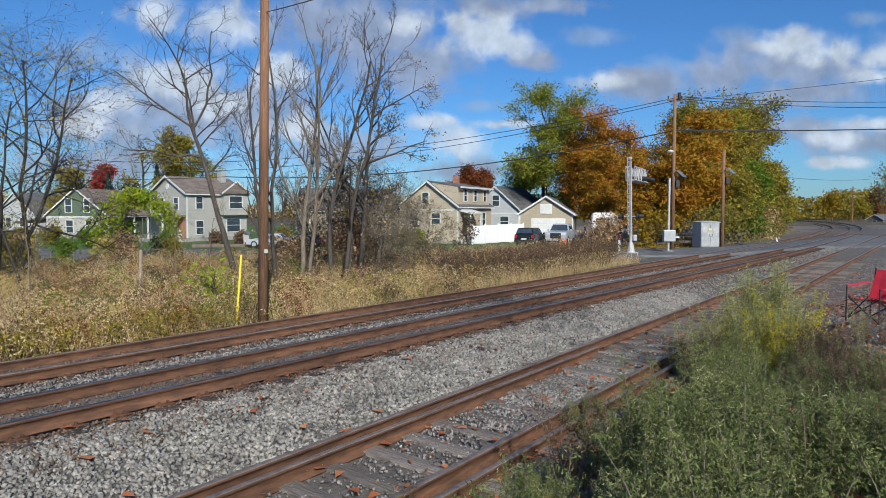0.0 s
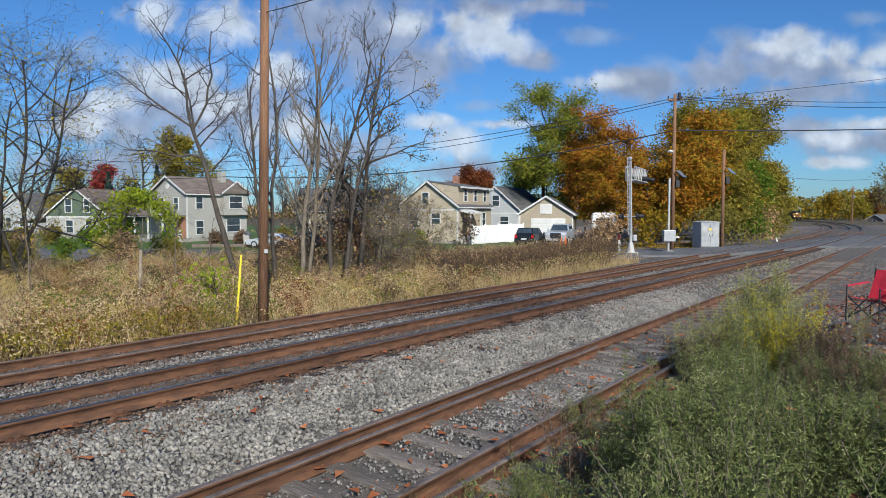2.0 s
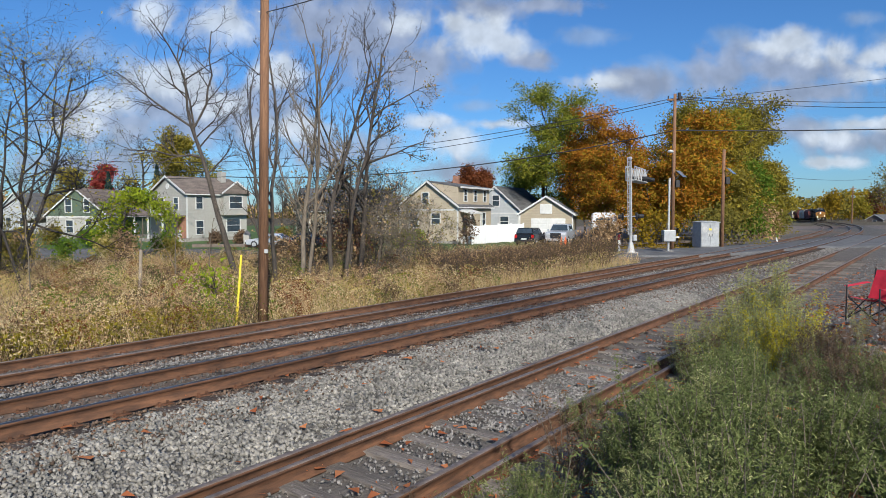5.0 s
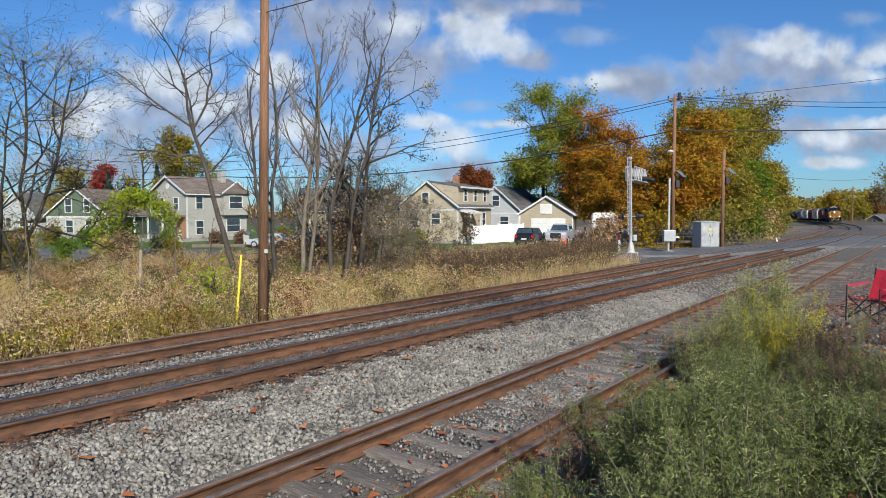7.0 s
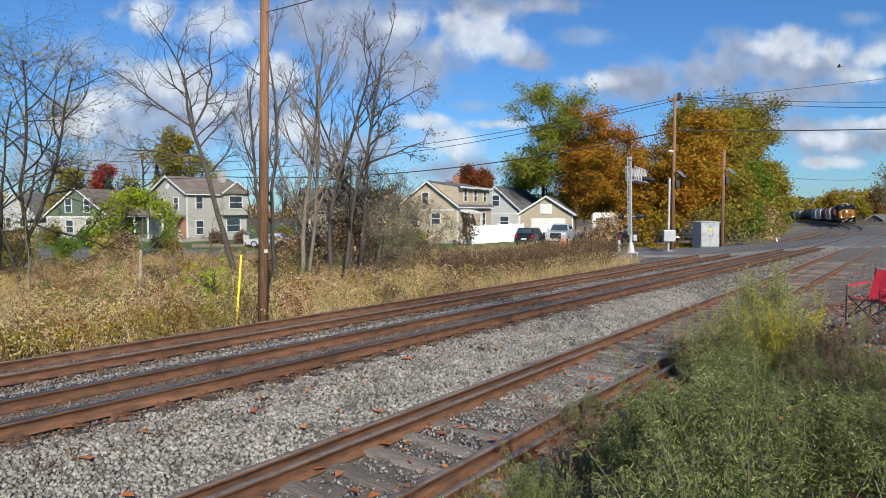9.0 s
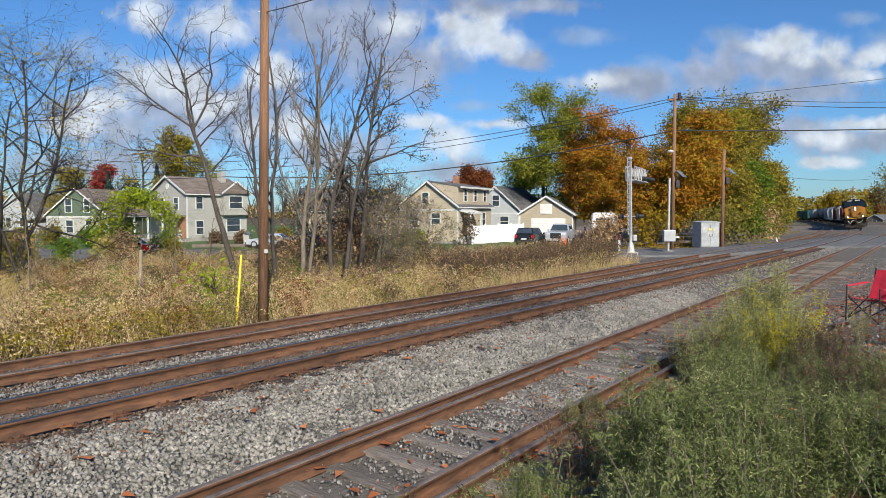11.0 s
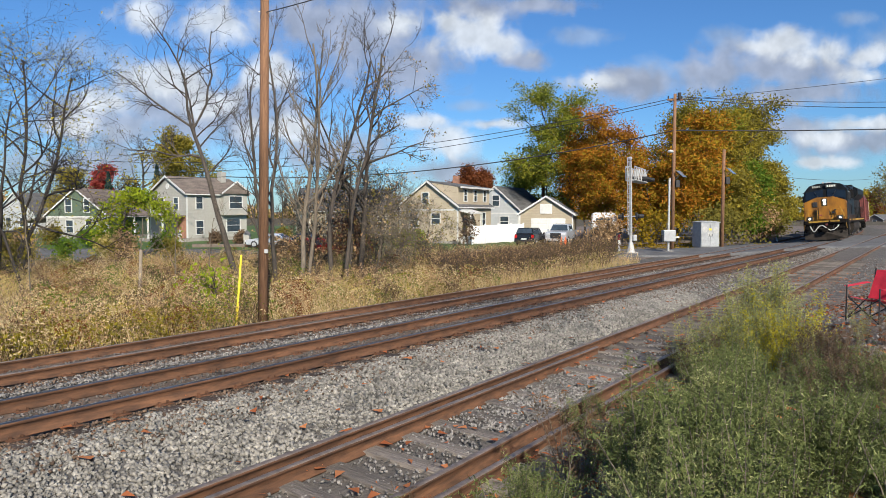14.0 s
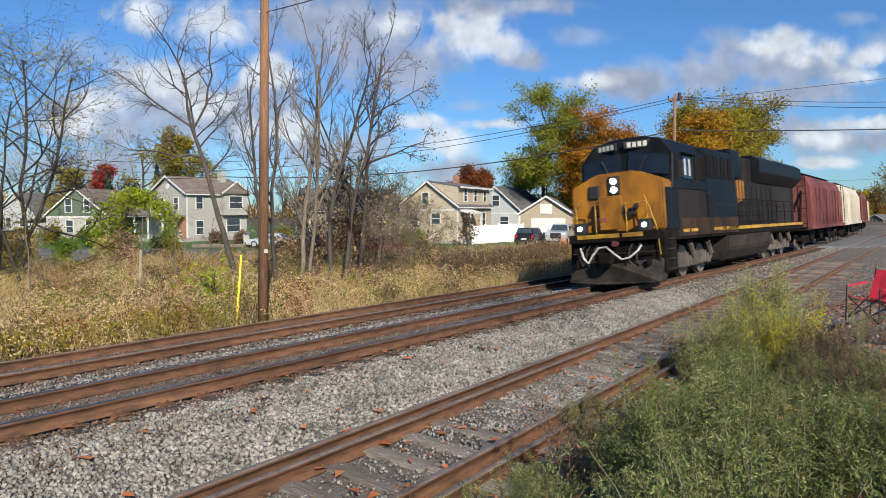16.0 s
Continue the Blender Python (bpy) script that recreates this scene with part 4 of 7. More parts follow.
# each row: middle across and up (in thousandths of the distance), half width, half height
GREY = [(-123, 270, 105, 62), (-39, 219, 75, 45), (-191, 288, 95, 48), (59, 308, 80, 24), (147, 313, 80, 14), (128, 230, 44, 13), (-515, 137, 130, 40), (-406, 150, 120, 52), (-297, 150, 95, 58),
        (527, 221, 135, 34), (434, 211, 70, 34), (548, 182, 120, 20), (301, 195, 80, 26), (635, 109, 120, 26), (555, 126, 60, 20), (-517, 72, 160, 30), (-179, 92, 120, 26), (35, 62, 70, 22)
        ]
WHITE = [(51, 275, 66, 36), (89, 256, 50, 26), (20, 285, 34, 28), (-57, 288, 38, 18), (531, 256, 56, 25), (581, 243, 66, 23), (650, 236, 42, 20), (492, 250, 30, 12), (232, 197, 42, 15),
        (656, 205, 40, 13), (639, 133, 70, 14), (595, 113, 50, 16), (596, 75, 50, 10), (-30, 137, 46, 14), (8, 105, 62, 26), (84, 134, 46, 9), (-419, 201, 90, 34), (-514, 166, 55, 24),
        (-446, 298, 45, 28), (-334, 283, 66, 38), (-261, 211, 52, 30), (-346, 166, 60, 24), (-555, 131, 60, 20), (-238, 127, 70, 26)]
WISPS = [(224, 268, 44, 16), (638, 296, 34, 12), (49, 162, 40, 10), (433, 267, 30, 20), (325, 214, 60, 24), (-551, 238, 70, 30), (-129, 111, 60, 16), (708, 259, 60, 30), (466, 131, 60, 16)
        ]


def cloud_layer(name, blobs, colour, low, seed, gap, dense=0.96, soft=0.8):
    m = bpy.data.materials.new(name)
    m.use_nodes = True
    nt = m.node_tree
    nt.nodes.remove(nt.nodes["Principled BSDF"])
    tc = nt.nodes.new("ShaderNodeTexCoord").outputs["Object"]
    n1 = nt.nodes.new("ShaderNodeTexNoise")
    n1.noise_dimensions = "4D"
    n1.inputs["Scale"].default_value, n1.inputs["Detail"].default_value, n1.inputs["Roughness"].default_value, n1.inputs["W"].default_value = 0.0068, 10, 0.58, seed
    n1.inputs["Distortion"].default_value = 0.35
    nt.links.new(tc, n1.inputs["Vector"])
    best = None
    for u, w, ru, rw in blobs:
        sub = nt.nodes.new("ShaderNodeVectorMath")
        sub.operation = "SUBTRACT"
        nt.links.new(tc, sub.inputs[0])
        sub.inputs[1].default_value = (u * FAR / 1000, 0, w * FAR / 1000)
        mul = nt.nodes.new("ShaderNodeVectorMath")
        mul.operation = "MULTIPLY"
        nt.links.new(sub.outputs[0], mul.inputs[0])
        mul.inputs[1].default_value = (1000 / FAR / ru, 0, 1000 / FAR / rw)
        ln = nt.nodes.new("ShaderNodeVectorMath")
        ln.operation = "LENGTH"
        nt.links.new(mul.outputs[0], ln.inputs[0])
        if best is None:
            best = ln.outputs["Value"]
        else:
            mn = nt.nodes.new("ShaderNodeMath")
            mn.operation = "SMOOTH_MIN"
            mn.inputs[2].default_value = 0.3
            nt.links.new(best, mn.inputs[0])
            nt.links.new(ln.outputs["Value"], mn.inputs[1])
            best = mn.outputs[0]
    wob = nt.nodes.new("ShaderNodeMath")
    wob.operation = "MULTIPLY_ADD"
    nt.links.new(n1.outputs[0], wob.inputs[0])
    wob.inputs[1].default_value = -2.6
    nt.links.new(best, wob.inputs[2])
    cover = nt.nodes.new("ShaderNodeMapRange")
    cover.interpolation_type = "SMOOTHSTEP"
    nt.links.new(wob.outputs[0], cover.inputs[0])
    cover.inputs[1].default_value, cover.inputs[2].default_value = 0.05 + low, 0.05 - soft + low
    cover.inputs[3].default_value, cover.inputs[4].default_value = 0.0, dense
    n2 = nt.nodes.new("ShaderNodeTexNoise")
    n2.inputs["Scale"].default_value, n2.inputs["Detail"].default_value = 0.009, 6
    nt.links.new(tc, n2.inputs["Vector"])
    ramp = nt.nodes.new("ShaderNodeValToRGB")
    ramp.color_ramp.elements[0].position, ramp.color_ramp.elements[1].position = 0.35, 0.65
    ramp.color_ramp.elements[0].color = rgb(tuple(v * 0.7 for v in colour))
    ramp.color_ramp.elements[1].color = rgb(colour)
    nt.links.new(n2.outputs[0], ramp.inputs[0])
    em = nt.nodes.new("ShaderNodeEmission")
    nt.links.new(ramp.outputs[0], em.inputs[0])
    tr = nt.nodes.new("ShaderNodeBsdfTransparent")
    mx = nt.nodes.new("ShaderNodeMixShader")
    nt.links.new(cover.outputs[0], mx.inputs[0])
    nt.links.new(tr.outputs[0], mx.inputs[1])
    nt.links.new(em.outputs[0], mx.inputs[2])
    nt.links.new(mx.outputs[0], nt.nodes["Material Output"].inputs[0])
    v = [(-3200, 0, -60), (3200, 0, -60), (3200, 0, 1500), (-3200, 0, 1500)]
    me = mesh_np(name, v, [(0, 1, 2, 3)], m)
    ob = new(name, me)
    ob.location = (0, FAR + gap, 2.33)
    return tagged(ob, "drifting layer of fair-weather cloud", "cloud", kind="structure")


cloud_wisps = cloud_layer("backdrop_wisps", WISPS, (0.344, 0.404, 0.49), 0.0, 4.1, 20, 0.5, 1.2)
cloud_grey = cloud_layer("backdrop_clouds", GREY, (0.312, 0.336, 0.404), 0.06, 1.0, 10, 0.86, 1.1)
cloud_white = cloud_layer("backdrop_cloud_tops", WHITE, (0.584, 0.598, 0.612), -0.06, 2.3, 0, 0.88, 1.05)


# ---- houses ----
def window(parent, m, w, h, shutters=None):
    """A framed window on the plane y = 0 of m, facing -y, its middle at the origin."""
    bm = B()
    for x0, x1, z0, z1 in ((-w / 2 - 0.09, -w / 2, -h / 2 - 0.09, h / 2 + 0.09), (w / 2, w / 2 + 0.09, -h / 2 - 0.09, h / 2 + 0.09),
                           (-w / 2, w / 2, h / 2, h / 2 + 0.09), (-w / 2, w / 2, -h / 2 - 0.09, -h / 2), (-w / 2, w / 2, -0.03, 0.03)):
        box(bm, x0, x1, -0.06, 0.03, z0, z1, 0, m)
    win = part("window", bm, M["white"], parent, "white window frame")
    part("pane", box(B(), -w / 2, w / 2, -0.01, 0.02, 0.03, h / 2, 0, m), M["glass"], win)
    part("pane", box(B(), -w / 2, w / 2, -0.01, 0.02, -h / 2, -0.03, 0, m), M["glass"], win)
    if shutters:
        for s in (-1, 1):
            x = s * (w / 2 + 0.26)
            part("shutter", box(B(), x - 0.15, x + 0.15, -0.05, 0.01, -h / 2 - 0.05, h / 2 + 0.05, 0.01, m), shutters, win)
    return win


def house(name, label, place, w, depth, eave, ridge, wall, roof, front=(), right=(), left=(), base=0.35, over=0.3, upper=None, split=None):
    """A gabled house: gable wall on y = 0 facing -y, ridge along y. Windows as (across, height, width, tall)."""
    ob = thing(name, place, label, "house")
    h = w / 2
    bm = B()
    prism(bm, [(-h, base), (h, base), (h, eave), (0, ridge), (-h, eave)], 0, 0.2)
    part("wall", bm, wall, ob)
    bm = prism(B(), [(-h, base), (h, base), (h, eave), (0, ridge), (-h, eave)], depth - 0.2, depth)
    part("wall", bm, wall, ob)
    for s in (-1, 1):
        part("wall", box(B(), min(s * h, s * (h - 0.2)), max(s * h, s * (h - 0.2)), 0.2, depth - 0.2, base, eave), wall, ob)
        k = (ridge - eave) / h
        t = 0.16
        out = [(s * (h + over), eave - over * k), (s * (h + over), eave - over * k + t), (0, ridge + t), (0, ridge)]
        part("roof", prism(B(), out, -over, depth + over), roof, ob)
        out = [(s * (h + over), eave - over * k - 0.04), (s * (h + over), eave - over * k + t + 0.02), (0, ridge + t + 0.02), (0, ridge - 0.02)]
        part("bargeboard", prism(B(), out, -over - 0.05, -over), M["white"], ob)
        x = s * (h + over)
        part("gutter", box(B(), x - 0.06, x + 0.06, -over, depth + over, eave - over * k - 0.02, eave - over * k + 0.1), M["white"], ob)
        part("corner_board", box(B(), s * h - 0.07, s * h + 0.07, -0.03, 0.1, base, eave - 0.1), M["white"], ob)
    part("foundation", box(B(), -h + 0.04, h - 0.04, 0.04, depth - 0.04, -0.6, base), M["concrete"], ob)
    if split:
        part("wall_band", box(B(), -h - 0.02, h + 0.02, -0.035, 0, split - 0.1, split + 0.08), M["white"], ob)
        part("lower_wall", box(B(), -h + 0.08, h - 0.08, -0.025, 0, base, split - 0.1), upper or wall, ob)
    for x, z, ww, hh in front:
        window(ob, pose(x, -0.03, z), ww, hh)
    for y, z, ww, hh in right:
        window(ob, pose(h + 0.005, y, z, 0, 0, 90), ww, hh)
    for y, z, ww, hh in left:
        window(ob, pose(-h - 0.005, y, z, 0, 0, -90), ww, hh)
    return ob


def tan_house():
    g = gz(-2.0, 70)
    ob = house("house", "tan lap-sided house with a full side dormer and white trim", pose(-1.6, 69.5, g, 0, 0, -27), 7.0, 9.0, 4.05, 6.6, M["tan"], M["roof_grey"],
               front=((-0.3, 4.9, 0.75, 1.15), (0.95, 2.7, 1.0, 1.1), (-1.75, 2.5, 1.0, 1.45)), right=((6.9, 2.6, 0.9, 1.4),), split=3.65)
    part("dormer", prism(B(), [(-0.2, 3.9), (3.46, 3.9), (3.46, 6.02), (-0.2, 6.6)], 0.1, 8.6), M["tan"], ob, "tan dormer wall")
    out = [(-0.2, 6.62), (-0.2, 6.78), (3.85, 6.12), (3.85, 5.98)]
    part("dormer_roof", prism(B(), out, 0.1, 8.9), M["roof_grey"], ob)
    part("dormer_fascia", box(B(), 3.78, 3.9, 0.1, 8.9, 5.92, 6.1), M["white"], ob)
    for y in (2.0, 4.6, 7.2):
        window(ob, pose(3.47, y, 5.2, 0, 0, 90), 0.7, 1.2)
    porch = part("porch_step", box(B(), 3.5, 4.9, 0.6, 3.2, -0.3, 0.8, 0.02), M["white"], ob, "white porch base")
    part("porch_roof", prism(B(), [(3.5, 3.5), (3.5, 3.75), (4.9, 3.35), (4.9, 3.2)], 0.4, 3.4), M["white"], ob)
    for y in (0.6, 3.2):
        part("porch_post", box(B(), 4.7, 4.82, y - 0.06, y + 0.06, 0.8, 3.25), M["white"], ob)
    part("front_door", box(B(), 3.5, 3.56, 1.3, 2.3, 0.85, 2.95, 0.01), M["glass"], ob, "dark glazed front door")
    part("chimney", box(B(), -0.3, 0.3, 6.6, 7.2, 6.0, 7.6, 0.02), M["brick_wall"], ob)
    return ob


def white_house():
    g = gz(7.4, 82)
    ob = house("house", "white cape house with a grey shingle roof", pose(6.6, 82, g, 0, 0, -30), 6.4, 9, 3.7, 6.4, M["pale"], M["roof_grey"],
               front=((0.1, 4.7, 0.9, 1.3), (1.3, 2.1, 1.1, 1.2)), split=3.1, upper=M["pale"])
    return ob


def garage():
    g = gz(11, 70)
    ob = house("garage", "beige single garage with a wide white door", pose(11.2, 70.5, g, 0, 0, -15), 5.7, 7.0, 2.95, 4.75, M["beige"], M["roof_grey"], base=0.1)
    door = part("garage_door", box(B(), -1.6, 2.1, -0.06, 0.02, 0.1, 2.45, 0.02), M["white"], ob, "white panelled garage door")
    for r in range(4):
        for c in range(4):
            part("door_panel", box(B(), -1.5 + c * 0.9, -0.7 + c * 0.9, -0.08, -0.05, 0.2 + r * 0.56, 0.68 + r * 0.56, 0.015), M["white"], door)
    part("gable_board", box(B(), -0.65, 0.65, -0.08, 0.0, 2.95, 4.0, 0.02), M["white"], ob, "white board in the gable")
    return ob


def colonial():
    g = gz(-29, 74)
    ob = house("house", "cream two-storey house with a porch and brown roof", pose(-31.6, 74.5, g, 0, 0, -36), 7.4, 8.0, 5.35, 7.25, M["cream"], M["roof_brown"],
               front=((-1.2, 4.2, 0.9, 1.3), (1.7, 4.2, 0.9, 1.3)), right=((1.6, 4.3, 0.8, 1.3), (1.6, 1.5, 0.9, 1.5), (6.1, 1.7, 1.8, 1.5)))
    part("porch_roof", prism(B(), [(-3.9, 2.75), (-3.9, 2.9), (3.6, 2.9), (3.6, 2.75)], -2.2, 0.0), M["roof_brown"], ob)
    for x in (-3.7, -0.8, 2.2):
        part("porch_post", box(B(), x - 0.08, x + 0.08, -2.1, -1.94, 0.1, 2.75), M["white"], ob)
    part("porch_floor", box(B(), -3.8, 3.5, -2.15, 0, -0.4, 0.25), M["concrete"], ob)
    part("brick_facing", box(B(), 1.6, 3.52, -0.06, 0.0, 0.3, 2.75), M["brick_wall"], ob, "red brick facing")
    part("front_door", box(B(), -0.5, 0.5, -0.06, 0.02, 0.3, 2.4, 0.01), M["bark_dark"], ob)
    part("side_wing", box(B(), 3.6, 4.3, 4.4, 7.7, 2.9, 5.5), M["cream"], ob)
    part("wing_roof", prism(B(), [(4.0, 5.4), (8.1, 5.4), (6.05, 6.8)], 1.5, 4.6, "x"), M["roof_brown"], ob)
    bm = B()
    for s in (-1, 1):
        prism(bm, [(6.05 + s * 2.1, 5.3), (6.05 + s * 2.1, 5.5), (6.05, 6.95), (6.05, 6.75)], 4.6, 4.66, "x")
    part("wing_bargeboard", bm, M["white"], ob)
    window(ob, pose(4.31, 6.05, 4.4, 0, 0, 90), 1.7, 1.4)
    part("chimney", box(B(), 0.4, 1.2, 6.3, 7.0, 6.5, 8.1, 0.02), M["cream"], ob)
    part("round_vent", rod(B(), (0, -0.06, 6.2), (0, 0.02, 6.2), 0.32, n=16), M["white"], ob)
    return ob


def green_house():
    g = gz(-45, 80)
    ob = house("house", "dark green house with white lower storey and brown roof", pose(-45.2, 80, g, 0, 0, -8), 8.2, 10, 2.9, 6.1, M["green"], M["roof_brown"],
               front=((-1.1, 4.1, 0.8, 1.7), (1.4, 4.1, 0.7, 1.6), (-1.0, 1.5, 0.9, 1.5), (1.6, 1.6, 0.8, 1.3)), split=2.7, upper=M["cream"])
    part("side_porch_roof", prism(B(), [(-4.1, 2.6), (-4.1, 2.8), (-9.0, 2.0), (-9.0, 1.85)], 0.2, 6), M["roof_brown"], ob)
    for y in (0.4, 5.6):
        part("porch_post", box(B(), -8.9, -8.75, y, y + 0.15, 0, 1.95), M["white"], ob)
    return ob


def far_houses():
    g = gz(-20, 92)
    house("house", "grey-roofed beige house behind bare trees", pose(-20.0, 92, g, 0, 0, -65), 8, 13, 3.6, 6.6, M["beige"], M["roof_grey"], right=((3, 2.0, 1.2, 1.3), (7, 2.0, 1.2, 1.3), (10.5, 2.0, 1.2, 1.3)), front=((0, 2.2, 1.0, 1.3),))
    g = gz(-60, 95)
    house("house", "small grey house among autumn trees", pose(-66, 100, g, 0, 0, -20), 8, 9, 3.2, 6.2, M["pale"], M["roof_grey"], front=((-1.5, 1.8, 1, 1.3), (1.5, 1.8, 1, 1.3)))
    house("house", "low dark-roofed house beside the far curve", pose(160, 240, -3.0, 0, 0, -60), 6, 9, 2.4, 4.2, M["roof_brown"], M["roof_grey"], front=((0, 1.6, 1.2, 1.2),))


tan_house(), white_house(), garage(), colonial(), green_house(), far_houses()


def vinyl_fence():
    ob = thing("fence", pose(0, 0, 0), "tall white vinyl privacy fence", "fence")
    a, b = Vector((3.0, 66.2, 0)), Vector((8.4, 67.6, 0))
    n = 4
    for k in range(n + 1):
        p = a.lerp(b, k / n)
        z = gz(p.x, p.y)
        part("post", box(B(), p.x - 0.07, p.x + 0.07, p.y - 0.07, p.y + 0.07, z - 0.1, z + 1.95, 0.01), M["vinyl"], ob)
        part("post_cap", box(B(), p.x - 0.09, p.x + 0.09, p.y - 0.09, p.y + 0.09, z + 1.95, z + 2.02, 0.02), M["vinyl"], ob)
        if k == n:
            continue
        q = a.lerp(b, (k + 1) / n)
        for j in range(6):
            c, d = p.lerp(q, j / 6), p.lerp(q, (j + 0.96) / 6)
            bm = B()
            turn = math.atan2(d.y - c.y, d.x - c.x)
            box(bm, 0, (d - c).length, -0.02, 0.02, 0.08, 1.8, 0.004, Matrix.Translation((c.x, c.y, z)) @ Matrix.Rotation(turn, 4, "Z"))
            part("board", bm, M["vinyl"], ob)
        bm = box(B(), 0, (q - p).length, -0.035, 0.035, 1.78, 1.9, 0.006, Matrix.Translation((p.x, p.y, z)) @ Matrix.Rotation(turn, 4, "Z"))
        part("rail", bm, M["vinyl"], ob)
    return ob


vinyl_fence()


# ---- road vehicles ----
PAINT = dict(
    black=mat("car_black", (0.02, 0.022, 0.026), (0.016, 0.018, 0.02), 2, 0.2, 0.3, 0, 0.1, spec=0.7),
    silver=mat("car_silver", (0.6, 0.63, 0.68), (0.55, 0.58, 0.62), 2, 0.25, 0.4, 0, 0.1, spec=0.7),
    red=mat("car_red", (0.3, 0.012, 0.02), (0.25, 0.01, 0.016), 2, 0.2, 0.2, 0, 0.1, spec=0.7),
    blue=mat("car_blue", (0.03, 0.045, 0.08), (0.025, 0.04, 0.07), 2, 0.2, 0.3, 0, 0.1, spec=0.7),
    tail=mat("tail_red", (0.4, 0.01, 0.01), (0.35, 0.01, 0.01), 2, 0.2, 0, 0, 0.1),
    lens=mat("lens_white", (0.7, 0.72, 0.75), (0.6, 0.62, 0.65), 2, 0.1, 0.2, 0, 0.1),
)
SHAPES = {
    "suv": (4.6, 1.86, [(-2.3, 0.35), (2.25, 0.35), (2.3, 0.75), (2.15, 0.95), (1.15, 1.08), (-2.25, 1.1), (-2.3, 0.6)], [(1.15, 1.05), (0.35, 1.66), (-1.9, 1.68), (-2.22, 1.08)]),
    "saloon": (4.7, 1.8, [(-2.35, 0.3), (2.3, 0.3), (2.35, 0.62), (2.2, 0.8), (1.1, 0.95), (-1.6, 1.0), (-2.3, 0.95), (-2.36, 0.5)], [(1.05, 0.93), (0.25, 1.42), (-1.0, 1.44), (-1.75, 0.99)]),
    "pickup": (5.7, 2.0, [(-2.85, 0.5), (2.8, 0.5), (2.85, 1.05), (2.75, 1.22), (1.35, 1.3), (-2.85, 1.3)], [(1.3, 1.28), (0.65, 1.92), (-0.95, 1.94), (-1.15, 1.28)]),
}


def build_car(shape, paint, label, place):
    L, W, low, high = SHAPES[shape]
    ob = thing("car" if shape != "pickup" else "pickup_truck", place, label, "car" if shape != "pickup" else "pickup truck")
    bm = prism(B(), low, -W / 2, W / 2, "x")
    bmesh.ops.bevel(bm, geom=bm.edges[:], offset=0.07, segments=2, affect="EDGES")
    part("body", bm, PAINT[paint], ob, smooth=False)
    bm = prism(B(), high, -W / 2 + 0.1, W / 2 - 0.1, "x")
    for v in bm.verts:
        if v.co.z > 1.3:
            v.co.x *= 0.84
    bmesh.ops.bevel(bm, geom=bm.edges[:], offset=0.05, segments=2, affect="EDGES")
    cabin = part("cabin", bm, PAINT[paint], ob)
    (ya, za), (yb, zb), (yc, zc), (yd, zd) = high
    t = 0.012

    def pane(name, pts):
        b = B()
        f = b.faces.new([b.verts.new(p) for p in pts])
        r = bmesh.ops.extrude_face_region(b, geom=[f])
        nrm = f.normal.copy() if f.normal.length else Vector((0, 0, 1))
        b.normal_update()
        bmesh.ops.translate(b, vec=Vector(pts[0]) * 0, verts=[])
        for v in [v for v in r["geom"] if isinstance(v, bmesh.types.BMVert)]:
            v.co *= 0.985
        bmesh.ops.recalc_face_normals(b, faces=b.faces[:])
        part(name, b, M["glass"], cabin, "dark glass")

    wl, wh = W / 2 - 0.16, (W / 2 - 0.1) * 0.84 - 0.08
    up = lambda a, b, k: a + (b - a) * k
    pane("windscreen", [(-wl, up(ya, yb, 0.08) + t * 3, up(za, zb, 0.08) + t), (wl, up(ya, yb, 0.08) + t * 3, up(za, zb, 0.08) + t), (wh, up(ya, yb, 0.9) + t * 3, up(za, zb, 0.9) + t), (-wh, up(ya, yb, 0.9) + t * 3, up(za, zb, 0.9) + t)])
    pane("rear_window", [(-wl, up(yd, yc, 0.2) - t * 3, up(zd, zc, 0.2) + t), (wl, up(yd, yc, 0.2) - t * 3, up(zd, zc, 0.2) + t), (wh, up(yd, yc, 0.88) - t * 3, up(zd, zc, 0.88) + t), (-wh, up(yd, yc, 0.88) - t * 3, up(zd, zc, 0.88) + t)])
    for s in (-1, 1):
        xa, xb = s * (W / 2 - 0.085), s * ((W / 2 - 0.1) * 0.84 + 0.02)
        mid = (yb + yc) / 2
        for y0, y1, y2, y3 in ((ya - 0.2, mid + 0.05, mid + 0.05, yb - 0.05), (mid - 0.05, yd + 0.35, yc + 0.15, mid - 0.05)):
            pane("side_window", [(xa, y0, za + 0.06), (xa, y1, za + 0.06), (xb, y2, zb - 0.1), (xb, y3, zb - 0.1)])
        for y in (L * 0.3, -L * 0.29):
            wr = 0.34 if shape != "pickup" else 0.4
            x = s * (W / 2 - 0.1)
            tyre = part("wheel", rod(B(), (x - 0.11, y, wr), (x + 0.11, y, wr), wr, n=20), M["rubber"], ob)
            part("rim", rod(B(), (x + s * 0.08, y, wr), (x + s * 0.125, y, wr), wr * 0.62, n=14), M["grey_metal"], tyre)
        zl = low[-2][1] - 0.25
        part("headlight", box(B(), s * W * 0.36 - 0.2, s * W * 0.36 + 0.2, L / 2 - 0.12, L / 2 - 0.01, zl - 0.12, zl + 0.06, 0.03), PAINT["lens"], ob)
        part("tail_light", box(B(), s * W * 0.42 - 0.12, s * W * 0.42 + 0.12, -L / 2 - 0.015, -L / 2 + 0.1, zl - 0.1, zl + 0.22, 0.03), PAINT["tail"], ob)
        part("door_mirror", box(B(), s * (W / 2 + 0.1) - 0.09, s * (W / 2 + 0.1) + 0.09, ya - 0.35, ya - 0.25, za, za + 0.16, 0.03), PAINT[paint], ob)
